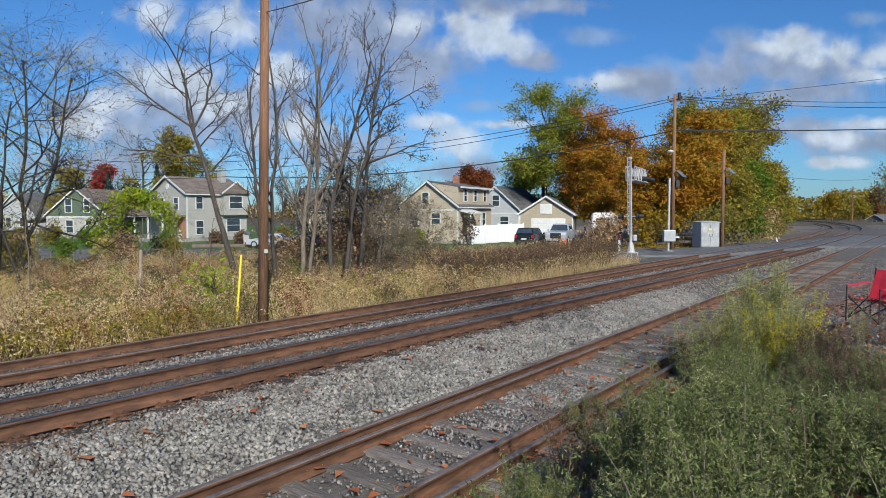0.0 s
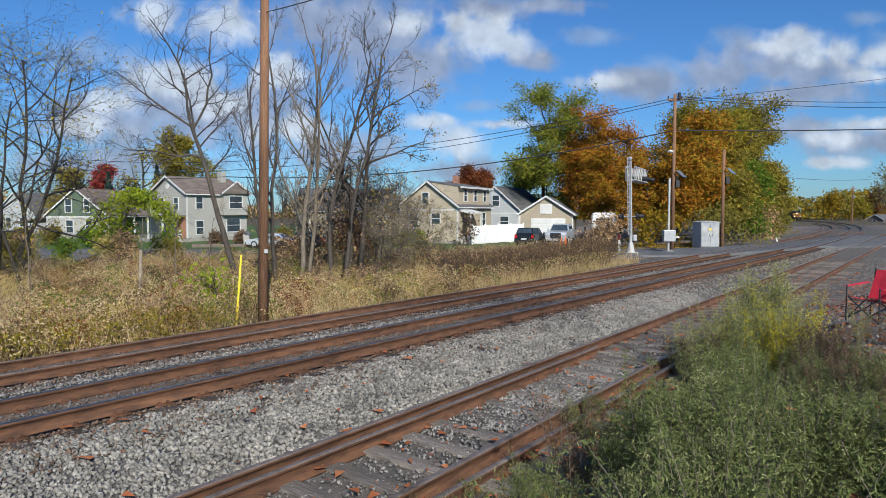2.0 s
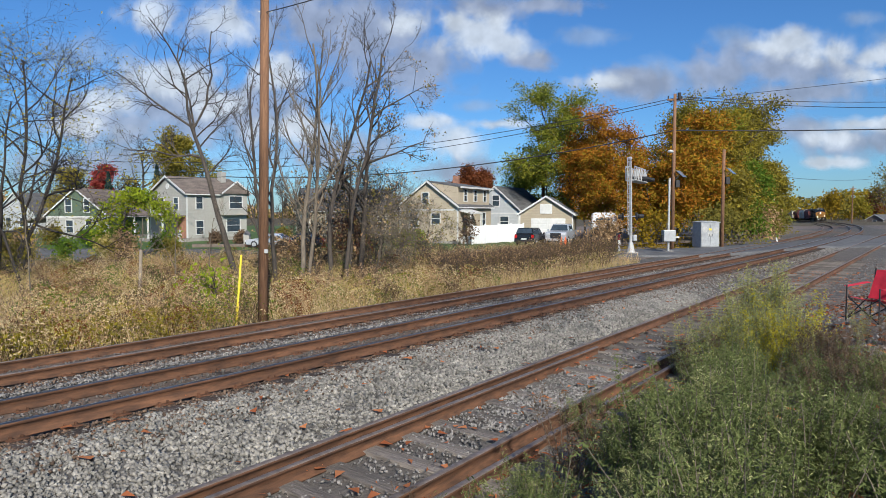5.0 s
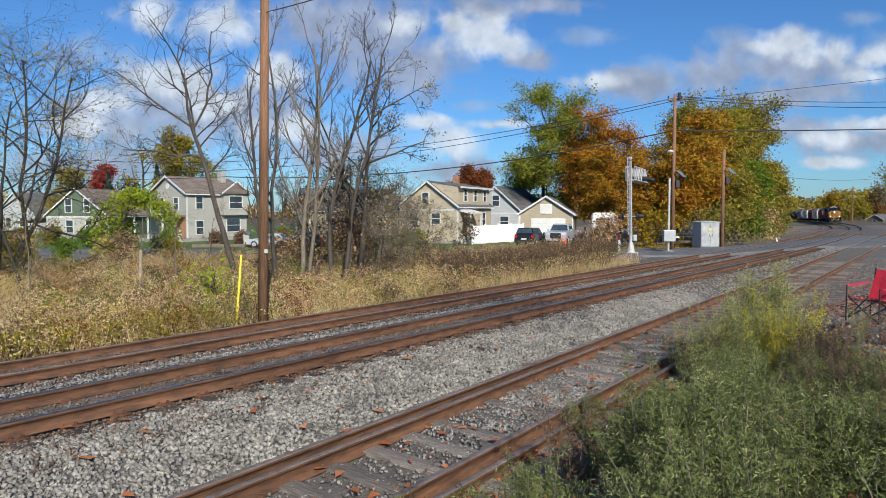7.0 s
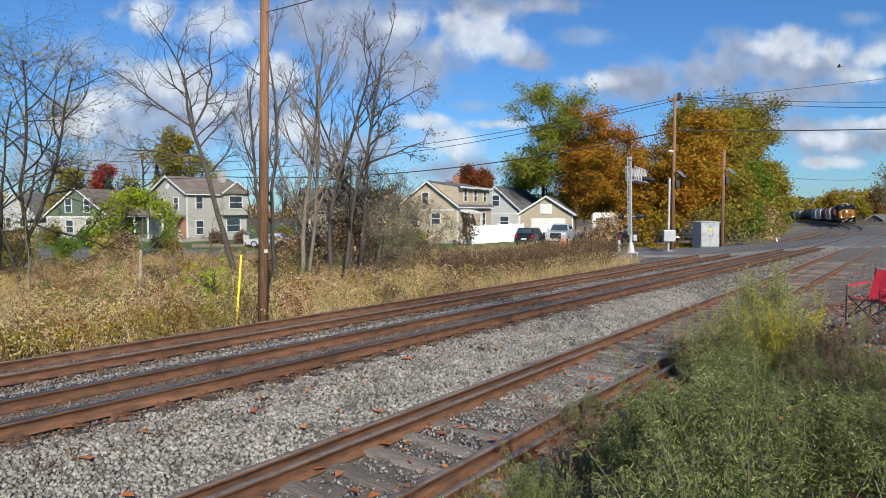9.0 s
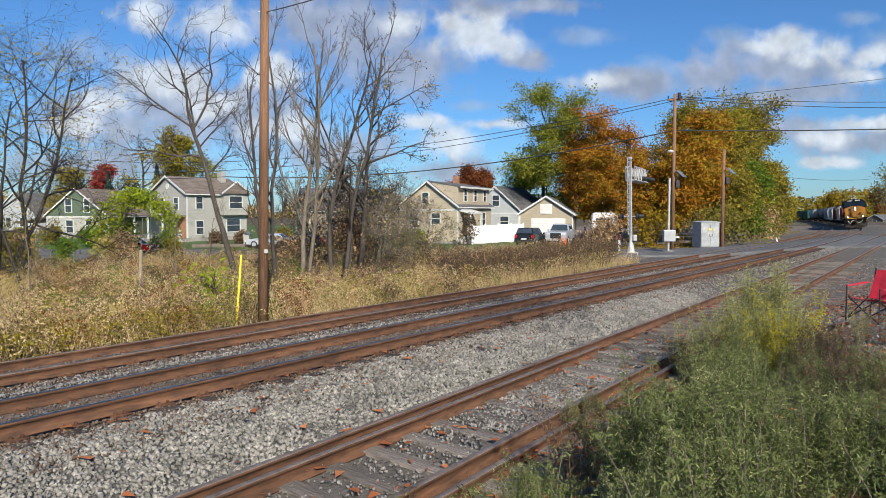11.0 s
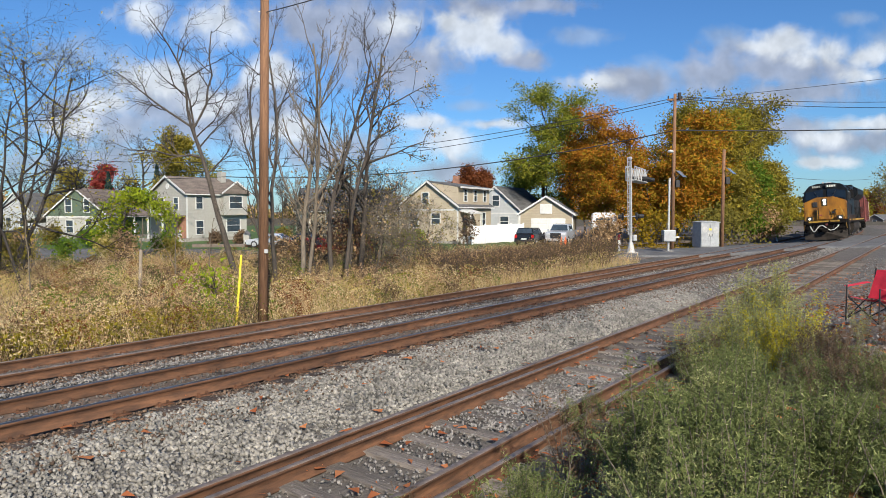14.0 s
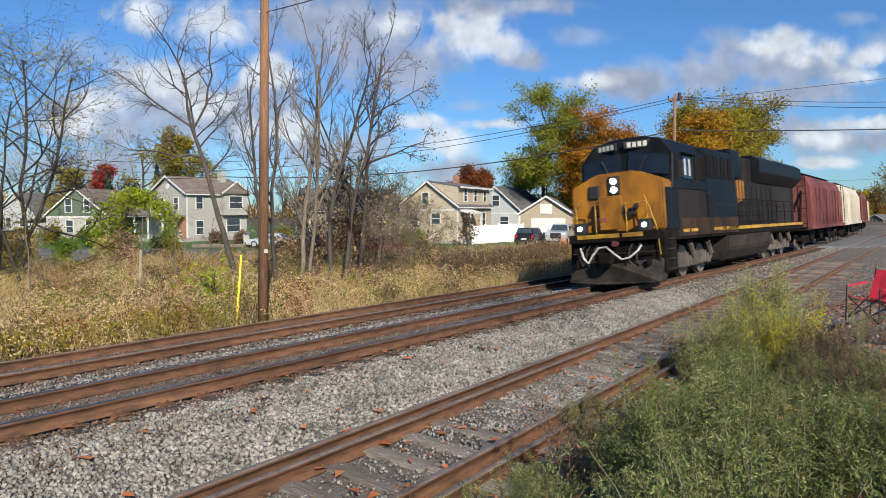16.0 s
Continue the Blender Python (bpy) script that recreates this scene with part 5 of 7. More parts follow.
    part("bumper", box(B(), -W / 2 + 0.05, W / 2 - 0.05, L / 2 - 0.12, L / 2 + 0.05, 0.38, 0.6, 0.04), M["black"] if shape != "pickup" else M["galvanised"], ob)
    part("bumper", box(B(), -W / 2 + 0.05, W / 2 - 0.05, -L / 2 - 0.05, -L / 2 + 0.12, 0.38, 0.6, 0.04), M["black"], ob)
    part("grille", box(B(), -W * 0.25, W * 0.25, L / 2 - 0.08, L / 2 + 0.02, 0.62, low[-2][1] - 0.18, 0.02), M["black"], ob)
    part("number_plate", box(B(), -0.26, 0.26, -L / 2 - 0.07, -L / 2 - 0.03, 0.62, 0.76), M["white"], ob, "plain white plate")
    return ob


build_car("suv", "black", "black sport utility car parked on the drive", pose(8.3, 61.0, gz(8.3, 61), 0, 0, -24))
build_car("pickup", "silver", "pale silver pickup truck parked by the garage", pose(11.6, 63.2, gz(11.6, 63), 0, 0, 158))
build_car("saloon", "silver", "silver saloon parked at the kerb", pose(-17.6, 66.0, gz(-17.6, 66.0), 0, 0, 84))
build_car("saloon", "blue", "dark blue saloon parked behind the trees", pose(-14.6, 66.6, gz(-14.6, 66.6), 0, 0, 95))
red_car = build_car("suv", "red", "dark red sport utility car driving on the street", pose(-60, 50, 0, 0, 0, -90))


def caravan():
    ob = thing("travel_trailer", pose(16.3, 65.5, gz(16.3, 65.5), 0, 0, -12), "white and grey travel trailer with a dark lower half", "travel trailer")
    bm = prism(B(), [(-1.2, 0.6), (1.2, 0.6), (1.2, 2.9), (1.0, 3.05), (-1.0, 3.05), (-1.2, 2.9)], 0, 7)
    bmesh.ops.bevel(bm, geom=bm.edges[:], offset=0.12, segments=3, affect="EDGES")
    part("body", bm, M["vinyl"], ob)
    part("lower_body", box(B(), -1.215, 1.215, -0.02, 7.02, 0.55, 1.45, 0.05), M["black"], ob, "dark lower body")
    part("window", box(B(), -0.8, 0.8, -0.02, 0.05, 1.9, 2.5, 0.05), M["glass"], ob)
    part("side_window", box(B(), -1.22, -1.18, 2, 3.2, 1.8, 2.4, 0.01), M["glass"], ob)
    for x in (-1.0, 1.0):
        for y in (3.4, 4.3):
            part("wheel", rod(B(), (x - 0.1, y, 0.36), (x + 0.1, y, 0.36), 0.36, n=18), M["rubber"], ob)
    part("drawbar", tube_path(B(), [(-0.6, 0, 0.6), (0, -1.3, 0.5), (0.6, 0, 0.6)], 0.06), M["black"], ob)
    part("jack", rod(B(), (0, -1.2, 0), (0, -1.2, 0.9), 0.05), M["black"], ob)


caravan()


# ---- crossing equipment, poles and wires ----
def near_pole():
    z = gz(-4.8, 17.2)
    ob = thing("utility_pole", pose(-4.82, 17.2, z, 0, 1.2, 0), "tall brown wooden utility pole beside the track", "utility pole")
    part("shaft", rod(B(), (0, 0, -0.4), (0, 0, 11.2), 0.135, 0.1, n=16), M["pole_wood"], ob, smooth=True)
    part("tag", box(B(), 0.06, 0.15, -0.15, -0.1, 1.9, 2.0), M["galvanised"], ob)
    part("bolt", rod(B(), (-0.16, 0, 8.2), (0.2, 0, 8.2), 0.015), M["galvanised"], ob)
    part("ground_wire", rod(B(), (-0.13, -0.02, 0.2), (-0.1, -0.02, 9.0), 0.008, n=5), M["wire"], ob)


near_pole()


def crossing_pole(x, y, top, panel_z, lamp_z, cross):
    z = gz(x, y)
    ob = thing("utility_pole", pose(x, y, z), "dark wooden pole with a solar panel", "utility pole", "poles at the crossing")
    part("shaft", rod(B(), (0, 0, -0.3), (0, 0, top - z), 0.15, 0.11, n=12), M["pole_wood"], ob, smooth=True)
    m = Matrix.Translation((0.55, -0.15, panel_z - z)) @ Vector((0.55, -0.4, 0.73)).to_track_quat("Z", "Y").to_matrix().to_4x4()
    part("solar_panel", box(B(), -0.52, 0.52, -0.35, 0.35, -0.02, 0.02, 0.005, m), M["solar"], ob, "tilted solar panel")
    part("panel_arm", tube_path(B(), [(0, 0, panel_z - z - 0.2), (0.5, -0.1, panel_z - z - 0.05), (0, 0, panel_z - z - 0.5)], 0.03), M["galvanised"], ob)
    part("battery_box", box(B(), 0.1, 0.4, -0.3, 0.1, panel_z - z - 1.0, panel_z - z - 0.45, 0.02), M["black"], ob)
    if lamp_z:
        part("lamp_arm", tube_path(B(), [(0, 0, lamp_z - z - 0.2), (-0.25, -0.3, lamp_z - z + 0.1), (-0.4, -0.5, lamp_z - z)], 0.03), M["galvanised"], ob)
        part("lamp_head", ball(B(), (-0.45, -0.55, lamp_z - z - 0.02), (0.22, 0.22, 0.12)), M["white"], ob)
    if cross:
        part("crossarm", box(B(), -0.6, 0.6, -0.06, 0.06, top - z - 0.5, top - z - 0.38, 0.01), M["pole_wood"], ob)
        for k in (-0.5, 0.5):
            part("insulator", rod(B(), (k, 0, top - z - 0.38), (k, 0, top - z - 0.15), 0.05), M["black"], ob)
        part("transformer", rod(B(), (0.25, -0.2, top - z - 0.45), (0.25, -0.2, top - z + 0.05), 0.13, n=12), M["black"], ob)


crossing_pole(17.3, 48.8, 11.1, 5.15, 6.8, True)
crossing_pole(22.0, 51.0, 7.2, 5.5, 0, False)


def cantilever():
    x, y = 12.75, 43.8
    z = gz(x, y)
    ob = thing("crossing_signal", pose(x, y, z, 0, -1.5, 0), "white metal cantilever crossing signal mast with ladder", "crossing signal")
    part("foundation", box(B(), -0.4, 0.4, -0.4, 0.4, -0.2, 0.12, 0.02), M["concrete"], ob)
    part("base", rod(B(), (0, 0, 0.1), (0, 0, 0.8), 0.27, 0.15, n=12), M["galvanised"], ob)
    part("mast", rod(B(), (0, 0, 0.5), (0, 0, 6.3), 0.105, n=12), M["galvanised"], ob)
    bm = B()
    for xx in (-0.22, 0.0):
        rod(bm, (xx, -0.16, 1.3), (xx, -0.16, 6.5), 0.025, n=6)
    for k in range(17):
        rod(bm, (-0.22, -0.16, 1.4 + k * 0.3), (0.0, -0.16, 1.4 + k * 0.3), 0.018, n=6)
    part("ladder", bm, M["galvanised"], ob)
    end = Vector((2.6, 5.6, 0))
    side = Vector((0.27, -0.13, 0))
    bm = B()
    for zz in (5.0, 5.9):
        for s in (-1, 1):
            rod(bm, Vector((0, 0, zz)) + side * s, end * (1 if zz < 5.5 else 0.85) + Vector((0, 0, zz)) + side * s, 0.045, n=6)
    for k in range(8):
        p, q = end * (k / 8), end * ((k + 1) / 8)
        for s in (-1, 1):
            rod(bm, p + side * s + Vector((0, 0, 5.0)), p + side * s + Vector((0, 0, 5.9)), 0.03, n=5)
            rod(bm, p + side * s + Vector((0, 0, 5.0)), q + side * s + Vector((0, 0, 5.9)), 0.025, n=5)
        rod(bm, p + side + Vector((0, 0, 5.0)), p - side + Vector((0, 0, 5.0)), 0.03, n=5)
    part("arm", bm, M["galvanised"], ob)
    part("walkway", box(B(), -0.25, 0.25, 0.3, 5.9, 4.92, 4.97, 0, Matrix.Rotation(math.atan2(-2.6, 5.6), 4, "Z")), M["grey_metal"], ob)
    for k in (0.55, 0.95):
        for s in (-1, 1):
            p = end * k + Vector((0.35 * s, 0.1 * s, 5.2))
            lamp = part("signal_lamp", rod(B(), p, p + Vector((0.3, -0.15, 0)), 0.16, n=12), M["black"], ob)
            part("signal_hood", rod(B(), p + Vector((0.3, -0.15, 0)), p + Vector((0.5, -0.25, -0.02)), 0.15, 0.12, n=12), M["black"], lamp)
    for sx in (-0.45, 0.5):
        p = Vector((sx, 0.05, 2.55))
        part("lamp_bracket", rod(B(), (0, 0, 2.55), p, 0.03), M["galvanised"], ob)
        disc = part("lamp_disc", rod(B(), p + Vector((-0.1, 0, 0)), p + Vector((-0.06, 0, 0)), 0.28, n=18), M["black"], ob)
        part("lamp_body", rod(B(), p, p + Vector((0.4 if sx > 0 else -0.35, 0.1, 0)), 0.14, n=12), M["black"], disc)
    part("bell", ball(B(), (0, 0, 6.45), (0.14, 0.14, 0.12)), M["galvanised"], ob)
    part("junction_box", box(B(), 0.12, 0.36, -0.2, 0.1, 0.9, 1.3, 0.02), M["grey_metal"], ob)


cantilever()


def gate_mast():
    x, y = 15.9, 45.6
    z = gz(x, y)
    ob = thing("crossing_gate", pose(x, y, z), "slim white crossing gate mast with grey mechanism box", "crossing gate")
    part("mast", rod(B(), (0, 0, 0), (0, 0, 5.2), 0.075, n=10), M["galvanised"], ob)
    part("mechanism_box", box(B(), -0.42, 0.42, -0.3, 0.3, 0.75, 1.55, 0.06), M["grey_metal"], ob, "grey gate mechanism box")
    part("counterweight", box(B(), -0.5, -0.4, -0.2, 0.2, 0.7, 1.2, 0.02), M["black"], ob)
    part("arm_stub", box(B(), 0.3, 0.75, -0.05, 0.05, 1.0, 1.1, 0.01), M["white"], ob)
    part("footing", box(B(), -0.3, 0.3, -0.3, 0.3, -0.2, 0.1, 0.02), M["concrete"], ob)


gate_mast()


def cabinet():
    x, y = 20.8, 51.2
    z = gz(x, y)
    ob = thing("signal_cabinet", pose(x, y, z, 0, 0, 14), "grey steel signal equipment cabinet with painted-over patches", "equipment cabinet")
    part("plinth", box(B(), -0.8, 0.8, -0.5, 0.5, -0.2, 0.1, 0.02), M["concrete"], ob)
    body = part("body", box(B(), -0.82, 0.82, -0.55, 0.55, 0.1, 2.0, 0.02), M["grey_metal"], ob)
    part("roof", prism(B(), [(-0.88, 2.0), (0.88, 2.0), (0.88, 2.05), (0, 2.14), (-0.88, 2.05)], -0.62, 0.62), M["grey_metal"], ob)
    for x0, x1 in ((-0.78, -0.01), (0.01, 0.78)):
        d = part("door", box(B(), x0, x1, -0.585, -0.55, 0.15, 1.92, 0.01), M["grey_metal"], ob)
        part("handle", rod(B(), (x1 - 0.12 if x0 < 0 else x0 + 0.12, -0.62, 0.9), (x1 - 0.12 if x0 < 0 else x0 + 0.12, -0.62, 1.1), 0.02), M["black"], d)
    for cx, cz, r in ((-0.5, 1.45, 0.24), (-0.05, 1.15, 0.22), (0.5, 1.4, 0.26)):
        part("painted_patch", rod(B(), (cx, -0.592, cz), (cx, -0.586, cz), r, n=20), M["galvanised"], ob, "pale painted-over patch")
    part("notice", box(B(), -0.15, 0.1, -0.594, -0.586, 1.4, 1.55), M["yellow_post"], ob)


cabinet()


def wire_line(a, b, sag, r, label="dark overhead power line between the poles"):
    a, b = Vector(a), Vector(b)
    n = 24
    cu = bpy.data.curves.new("power_line", "CURVE")
    cu.dimensions, cu.bevel_depth, cu.bevel_resolution = "3D", r, 1
    sp = cu.splines.new("POLY")
    sp.points.add(n)
    for k in range(n + 1):
        t = k / n
        p = a.lerp(b, t)
        sp.points[k].co = (p.x, p.y, p.z - sag * 4 * t * (1 - t), 1)
    cu.materials.append(M["wire"])
    return tagged(new("power_line", cu), label, "power line", "overhead wires")


P2 = Vector((17.3, 48.8, 0))
for dz, q, sag, r in ((10.9, (58, 62, 13.5), 0.6, 0.025), (10.75, (60, 64, 13.2), 0.7, 0.025), (10.6, (57, 60, 16.6), 0.2, 0.02), (8.4, (62, 66, 11.4), 0.3, 0.05),
                      (8.4, (-20, 60, 5.55), 1.2, 0.045), (10.8, (-40, 70, 8.0), 2.0, 0.025), (10.6, (-40, 70, 6.85), 2.0, 0.025)):
    wire_line((P2.x, P2.y, dz), q, sag, r)
wire_line((-4.7, 17.2, 7.5), (6.0, 10.0, 8.3), 0.2, 0.012, "thin wire from the wooden pole")
wire_line((-40, 70, 6.6), (-70, 60, 7.5), 0.8, 0.03)
wire_line((-20, 60, 5.55), (-70, 58, 6.6), 0.8, 0.03)
wire_line((70, 160, 13), (140, 210, 13), 1.5, 0.05)


def small_items():
    z = gz(-5.5, 17.0)
    ob = thing("marker_post", pose(-5.45, 16.9, z, 0, 5, 0), "slim yellow fibreglass marker post among the weeds", "marker post")
    part("stake", box(B(), -0.026, 0.026, -0.01, 0.01, -0.2, 1.95, 0.004), M["yellow_post"], ob)
    ob = thing("wooden_stake", pose(-11.6, 24.6, gz(-11.6, 24.6), 0, 2, 0), "weathered pale wooden stake in the weeds", "stake")
    part("stake", rod(B(), (0, 0, -0.3), (0.03, 0, 1.75), 0.075, 0.06, n=7), M["grey_wood"], ob)
    for x, y in ((10.9, 59.6), (11.4, 60.2)):
        ob = thing("traffic_cone", pose(x, y, gz(x, y)), "orange traffic cone on the drive", "traffic cone", "orange cones")
        part("cone", rod(B(), (0, 0, 0.03), (0, 0, 0.9), 0.17, 0.03, n=14), M["orange"], ob)
        part("foot", box(B(), -0.22, 0.22, -0.22, 0.22, 0, 0.04, 0.01), M["orange"], ob)
    ob = thing("marker_post", pose(12.6, 46.2, gz(12.6, 46.2)), "red and white reflective marker post", "marker post")
    part("lower", box(B(), -0.07, 0.07, -0.02, 0.02, 0, 0.9), M["white"], ob)
    part("upper", box(B(), -0.07, 0.07, -0.02, 0.02, 0.9, 1.3), M["red_cloth"], ob)
    ob = thing("marker_post", pose(31.3, 60.5, gz(31.3, 60.5), 0, -14, 0), "leaning short white marker post", "marker post")
    part("lower", box(B(), -0.06, 0.06, -0.03, 0.03, -0.1, 0.5), M["white"], ob)
    ob = thing("street_sign", pose(-22.6, 55.5, gz(-22.6, 55.5)), "small white street sign on a thin post", "street sign")
    part("post", rod(B(), (0, 0.02, 0), (0, 0.02, 2.6), 0.03), M["galvanised"], ob)
    pl = part("plate", box(B(), -0.17, 0.17, -0.02, 0, 1.9, 2.5, 0.01), M["white"], ob)
    for k in range(3):
        part("text_bar", box(B(), -0.1, 0.1, -0.025, -0.02, 2.05 + k * 0.13, 2.11 + k * 0.13), M["black"], pl)
    ob = thing("shed", pose(-20.6, 68, gz(-20.6, 68)), "small pale pointed garden post house", "garden ornament")
    part("body", box(B(), -0.3, 0.3, -0.3, 0.3, 0, 1.1, 0.02), M["cream"], ob)
    part("roof", rod(B(), (0, 0, 1.1), (0, 0, 1.55), 0.42, 0.04, n=4), M["roof_grey"], ob)
    wall = thing("garden_wall", pose(-21.5, 66.3, gz(-21.5, 66.3)), "low stone retaining wall before the lawn", "wall")
    part("wall", box(B(), -4.2, 4.2, -0.15, 0.15, -0.2, 0.28, 0.03), M["roof_brown"], wall)
    part("steps", box(B(), 1.3, 3.3, -0.4, -0.16, -0.1, 0.5, 0.02), M["brick_wall"], wall, "red brick steps")


small_items()


def camp_chair():
    x, y = 7.78, 11.6
    z = gz(x, y)
    ob = thing("camping_chair", pose(x, y, z, 0, 0, 108), "red folding fabric camping chair with dark metal legs", "camping chair")
    bm = B()

    def sheet(rows):
        vs = [[bm.verts.new(p) for p in r] for r in rows]
        for a, b in zip(vs, vs[1:]):
            for k in range(len(a) - 1):
                bm.faces.new((a[k], a[k + 1], b[k + 1], b[k]))

    def thick(t=0.008):
        bmesh.ops.recalc_face_normals(bm, faces=bm.faces[:])
        bmesh.ops.solidify(bm, geom=bm.faces[:], thickness=t)

    xs = [-0.27, -0.15, 0, 0.15, 0.27]
    sheet([[(q, 0.26 - k * 0.12, 0.46 - 0.05 * k * 0.5 - 0.03 * (1 - (q / 0.27) ** 2)) for q in xs] for k in range(5)])
    thick()
    part("seat", bm, M["red_cloth"], ob)
    bm = B()
    sheet([[(q * 1.02, -0.2 - 0.05 * k - 0.03 * (1 - (q / 0.27) ** 2), 0.4 + 0.13 * k) for q in xs] for k in range(5)])
    thick()
    part("backrest", bm, M["red_cloth"], ob)
    for s in (-1, 1):
        bm = B()
        sheet([[(s * 0.3, 0.28 - k * 0.14, 0.63 + 0.015 * k), (s * 0.38, 0.28 - k * 0.14, 0.64 + 0.015 * k)] for k in range(5)])
        thick()
        part("armrest", bm, M["red_cloth"], ob)
        for a, b in (((s * 0.32, 0.28, 0), (s * 0.32, 0.28, 0.65)), ((s * 0.32, -0.3, 0), (s * 0.3, -0.4, 0.95)), ((s * 0.32, 0.28, 0.03), (s * 0.3, -0.28, 0.45)), ((s * 0.32, -0.3, 0.03), (s * 0.29, 0.27, 0.45))):
            part("leg", rod(B(), a, b, 0.012, n=8), M["black"], ob)
    for yy in (0.28, -0.3):
        part("cross_leg", rod(B(), (-0.32, yy, 0.03), (0.29, yy, 0.44), 0.011, n=8), M["black"], ob)
        part("cross_leg", rod(B(), (0.32, yy, 0.03), (-0.29, yy, 0.44), 0.011, n=8), M["black"], ob)


camp_chair()


# ---- bird ----
def build_bird():
    ob = thing("bird", pose(36, 60, 15.5), "small dark bird in flight with spread wings", "bird")
    part("body", ball(B(), (0, 0, 0), (0.07, 0.2, 0.06)), M["black"], ob)
    for s in (-1, 1):
        bm = prism(B(), [(0, -0.08), (s * 0.24, -0.06), (s * 0.42, -0.02), (s * 0.24, 0.1), (0, 0.1)], -0.008, 0.008, "z")
        w = part("wing", bm, M["black"], ob)
        w.rotation_euler = (0, radians(-18 * s), 0)
    part("tail", prism(B(), [(-0.04, -0.18), (0.04, -0.18), (0.07, -0.34), (-0.07, -0.34)], -0.006, 0.006, "z"), M["black"], ob)
    return ob


bird = build_bird()

# ---- plants ----
LEAF = dict(
    green=leaf_mat("leaf_green", (0.0581, 0.116, 0.0174), (0.151, 0.209, 0.0232)),
    maple=leaf_mat("leaf_maple", (0.0929, 0.143, 0.0214), (0.357, 0.307, 0.0357)),
    orange=leaf_mat("leaf_orange", (0.224, 0.0903, 0.0157), (0.509, 0.214, 0.0207)),
    amber=leaf_mat("leaf_amber", (0.143, 0.0998, 0.0128), (0.385, 0.257, 0.0214)),
    yellow=leaf_mat("leaf_yellow", (0.15, 0.132, 0.02), (0.385, 0.307, 0.0357)),
    olive=leaf_mat("leaf_olive", (0.107, 0.098, 0.0221), (0.252, 0.207, 0.0421)),
    lime=leaf_mat("leaf_lime", (0.0785, 0.121, 0.0171), (0.286, 0.286, 0.0357)),
    rust_gold=leaf_mat("leaf_rust_gold", (0.171, 0.0607, 0.0128), (0.443, 0.236, 0.0214)),
    rust=leaf_mat("leaf_rust", (0.0996, 0.0332, 0.0183), (0.232, 0.083, 0.0291)),
    brown=leaf_mat("leaf_brown", (0.216, 0.14, 0.0766), (0.613, 0.413, 0.219)),
    red=leaf_mat("leaf_red", (0.199, 0.0291, 0.0291), (0.415, 0.083, 0.0622)),
    bright=leaf_mat("leaf_bright", (0.133, 0.191, 0.0166), (0.357, 0.398, 0.0249)),
    spruce=leaf_mat("leaf_spruce", (0.0249, 0.0498, 0.0398), (0.0697, 0.11, 0.0996)),
    mug=leaf_mat("weed_green", (0.0648, 0.0834, 0.0279), (0.199, 0.227, 0.0791)),
    mug_pale=leaf_mat("weed_pale", (0.165, 0.181, 0.0744), (0.415, 0.426, 0.186)),
    mug_yellow=leaf_mat("weed_yellow", (0.227, 0.196, 0.0307), (0.664, 0.573, 0.0456)),
    mug_dry=leaf_mat("weed_dry", (0.083, 0.0581, 0.0415), (0.224, 0.149, 0.0913)),
    straw=leaf_mat("straw", (0.409, 0.311, 0.163), (0.794, 0.624, 0.372)),
    field=leaf_mat("field_green", (0.25, 0.207, 0.0657), (0.613, 0.49, 0.175)),
    fallen=leaf_mat("fallen_leaf", (0.279, 0.0697, 0.0299), (0.498, 0.219, 0.0996)),
)


def unit(v):
    return v / (np.linalg.norm(v) + 1e-9)


def grow(rng, start, way, length, radius, levels, kids=4, spread=0.75, up=0.12, wander=0.13, first=0.35, ratio=0.62, segs=5, thin=0.004):
    """A branching skeleton: rows for tubes(), and the tips and twig places."""
    rows, tips = [], []
    stack = [(np.array(start, float), unit(np.array(way, float)), length, radius, 0)]
    while stack:
        p, d, L, r, lv = stack.pop()
        n = max(2, segs - lv)
        r_end = max(thin, r * (0.35 if lv == 0 else 0.3))
        spots = []
        for i in range(n):
            d = unit(d + rng.normal(size=3) * wander + np.array([0, 0, up * (0.5 if lv == 0 else 1)]))
            q = p + d * L / n
            ra, rb = r + (r_end - r) * i / n, r + (r_end - r) * (i + 1) / n
            rows.append((*p, *q, ra, rb))
            spots.append((p, q, d, ra, rb, (i + 0.5) / n))
            p = q
        if lv >= levels - 1:
            tips.append(p)
            tips.append((p + spots[0][0]) / 2)
        if lv < levels:
            k = kids + int(rng.integers(-1, 2)) + (2 if lv == 0 else 0)
            for j in range(max(2, k)):
                t = first + (1 - first) * (j + rng.random()) / k if lv == 0 else 0.2 + 0.8 * rng.random()
                a, b, dd, ra, rb, _ = spots[min(n - 1, int(t * n))]
                f = t * n - int(t * n)
                o = a + (b - a) * min(max(f, 0), 1)
                side = unit(np.cross(dd, rng.normal(size=3)))
                ang = spread * (0.65 + 0.6 * rng.random())
                c = unit(dd * math.cos(ang) + side * math.sin(ang))
                stack.append((o, c, L * ratio * (0.7 + 0.5 * rng.random()) * (1 - 0.35 * t if lv == 0 else 1), max(thin, min(ra * 0.7, r * 0.55)), lv + 1))
    return rows, np.array(tips)


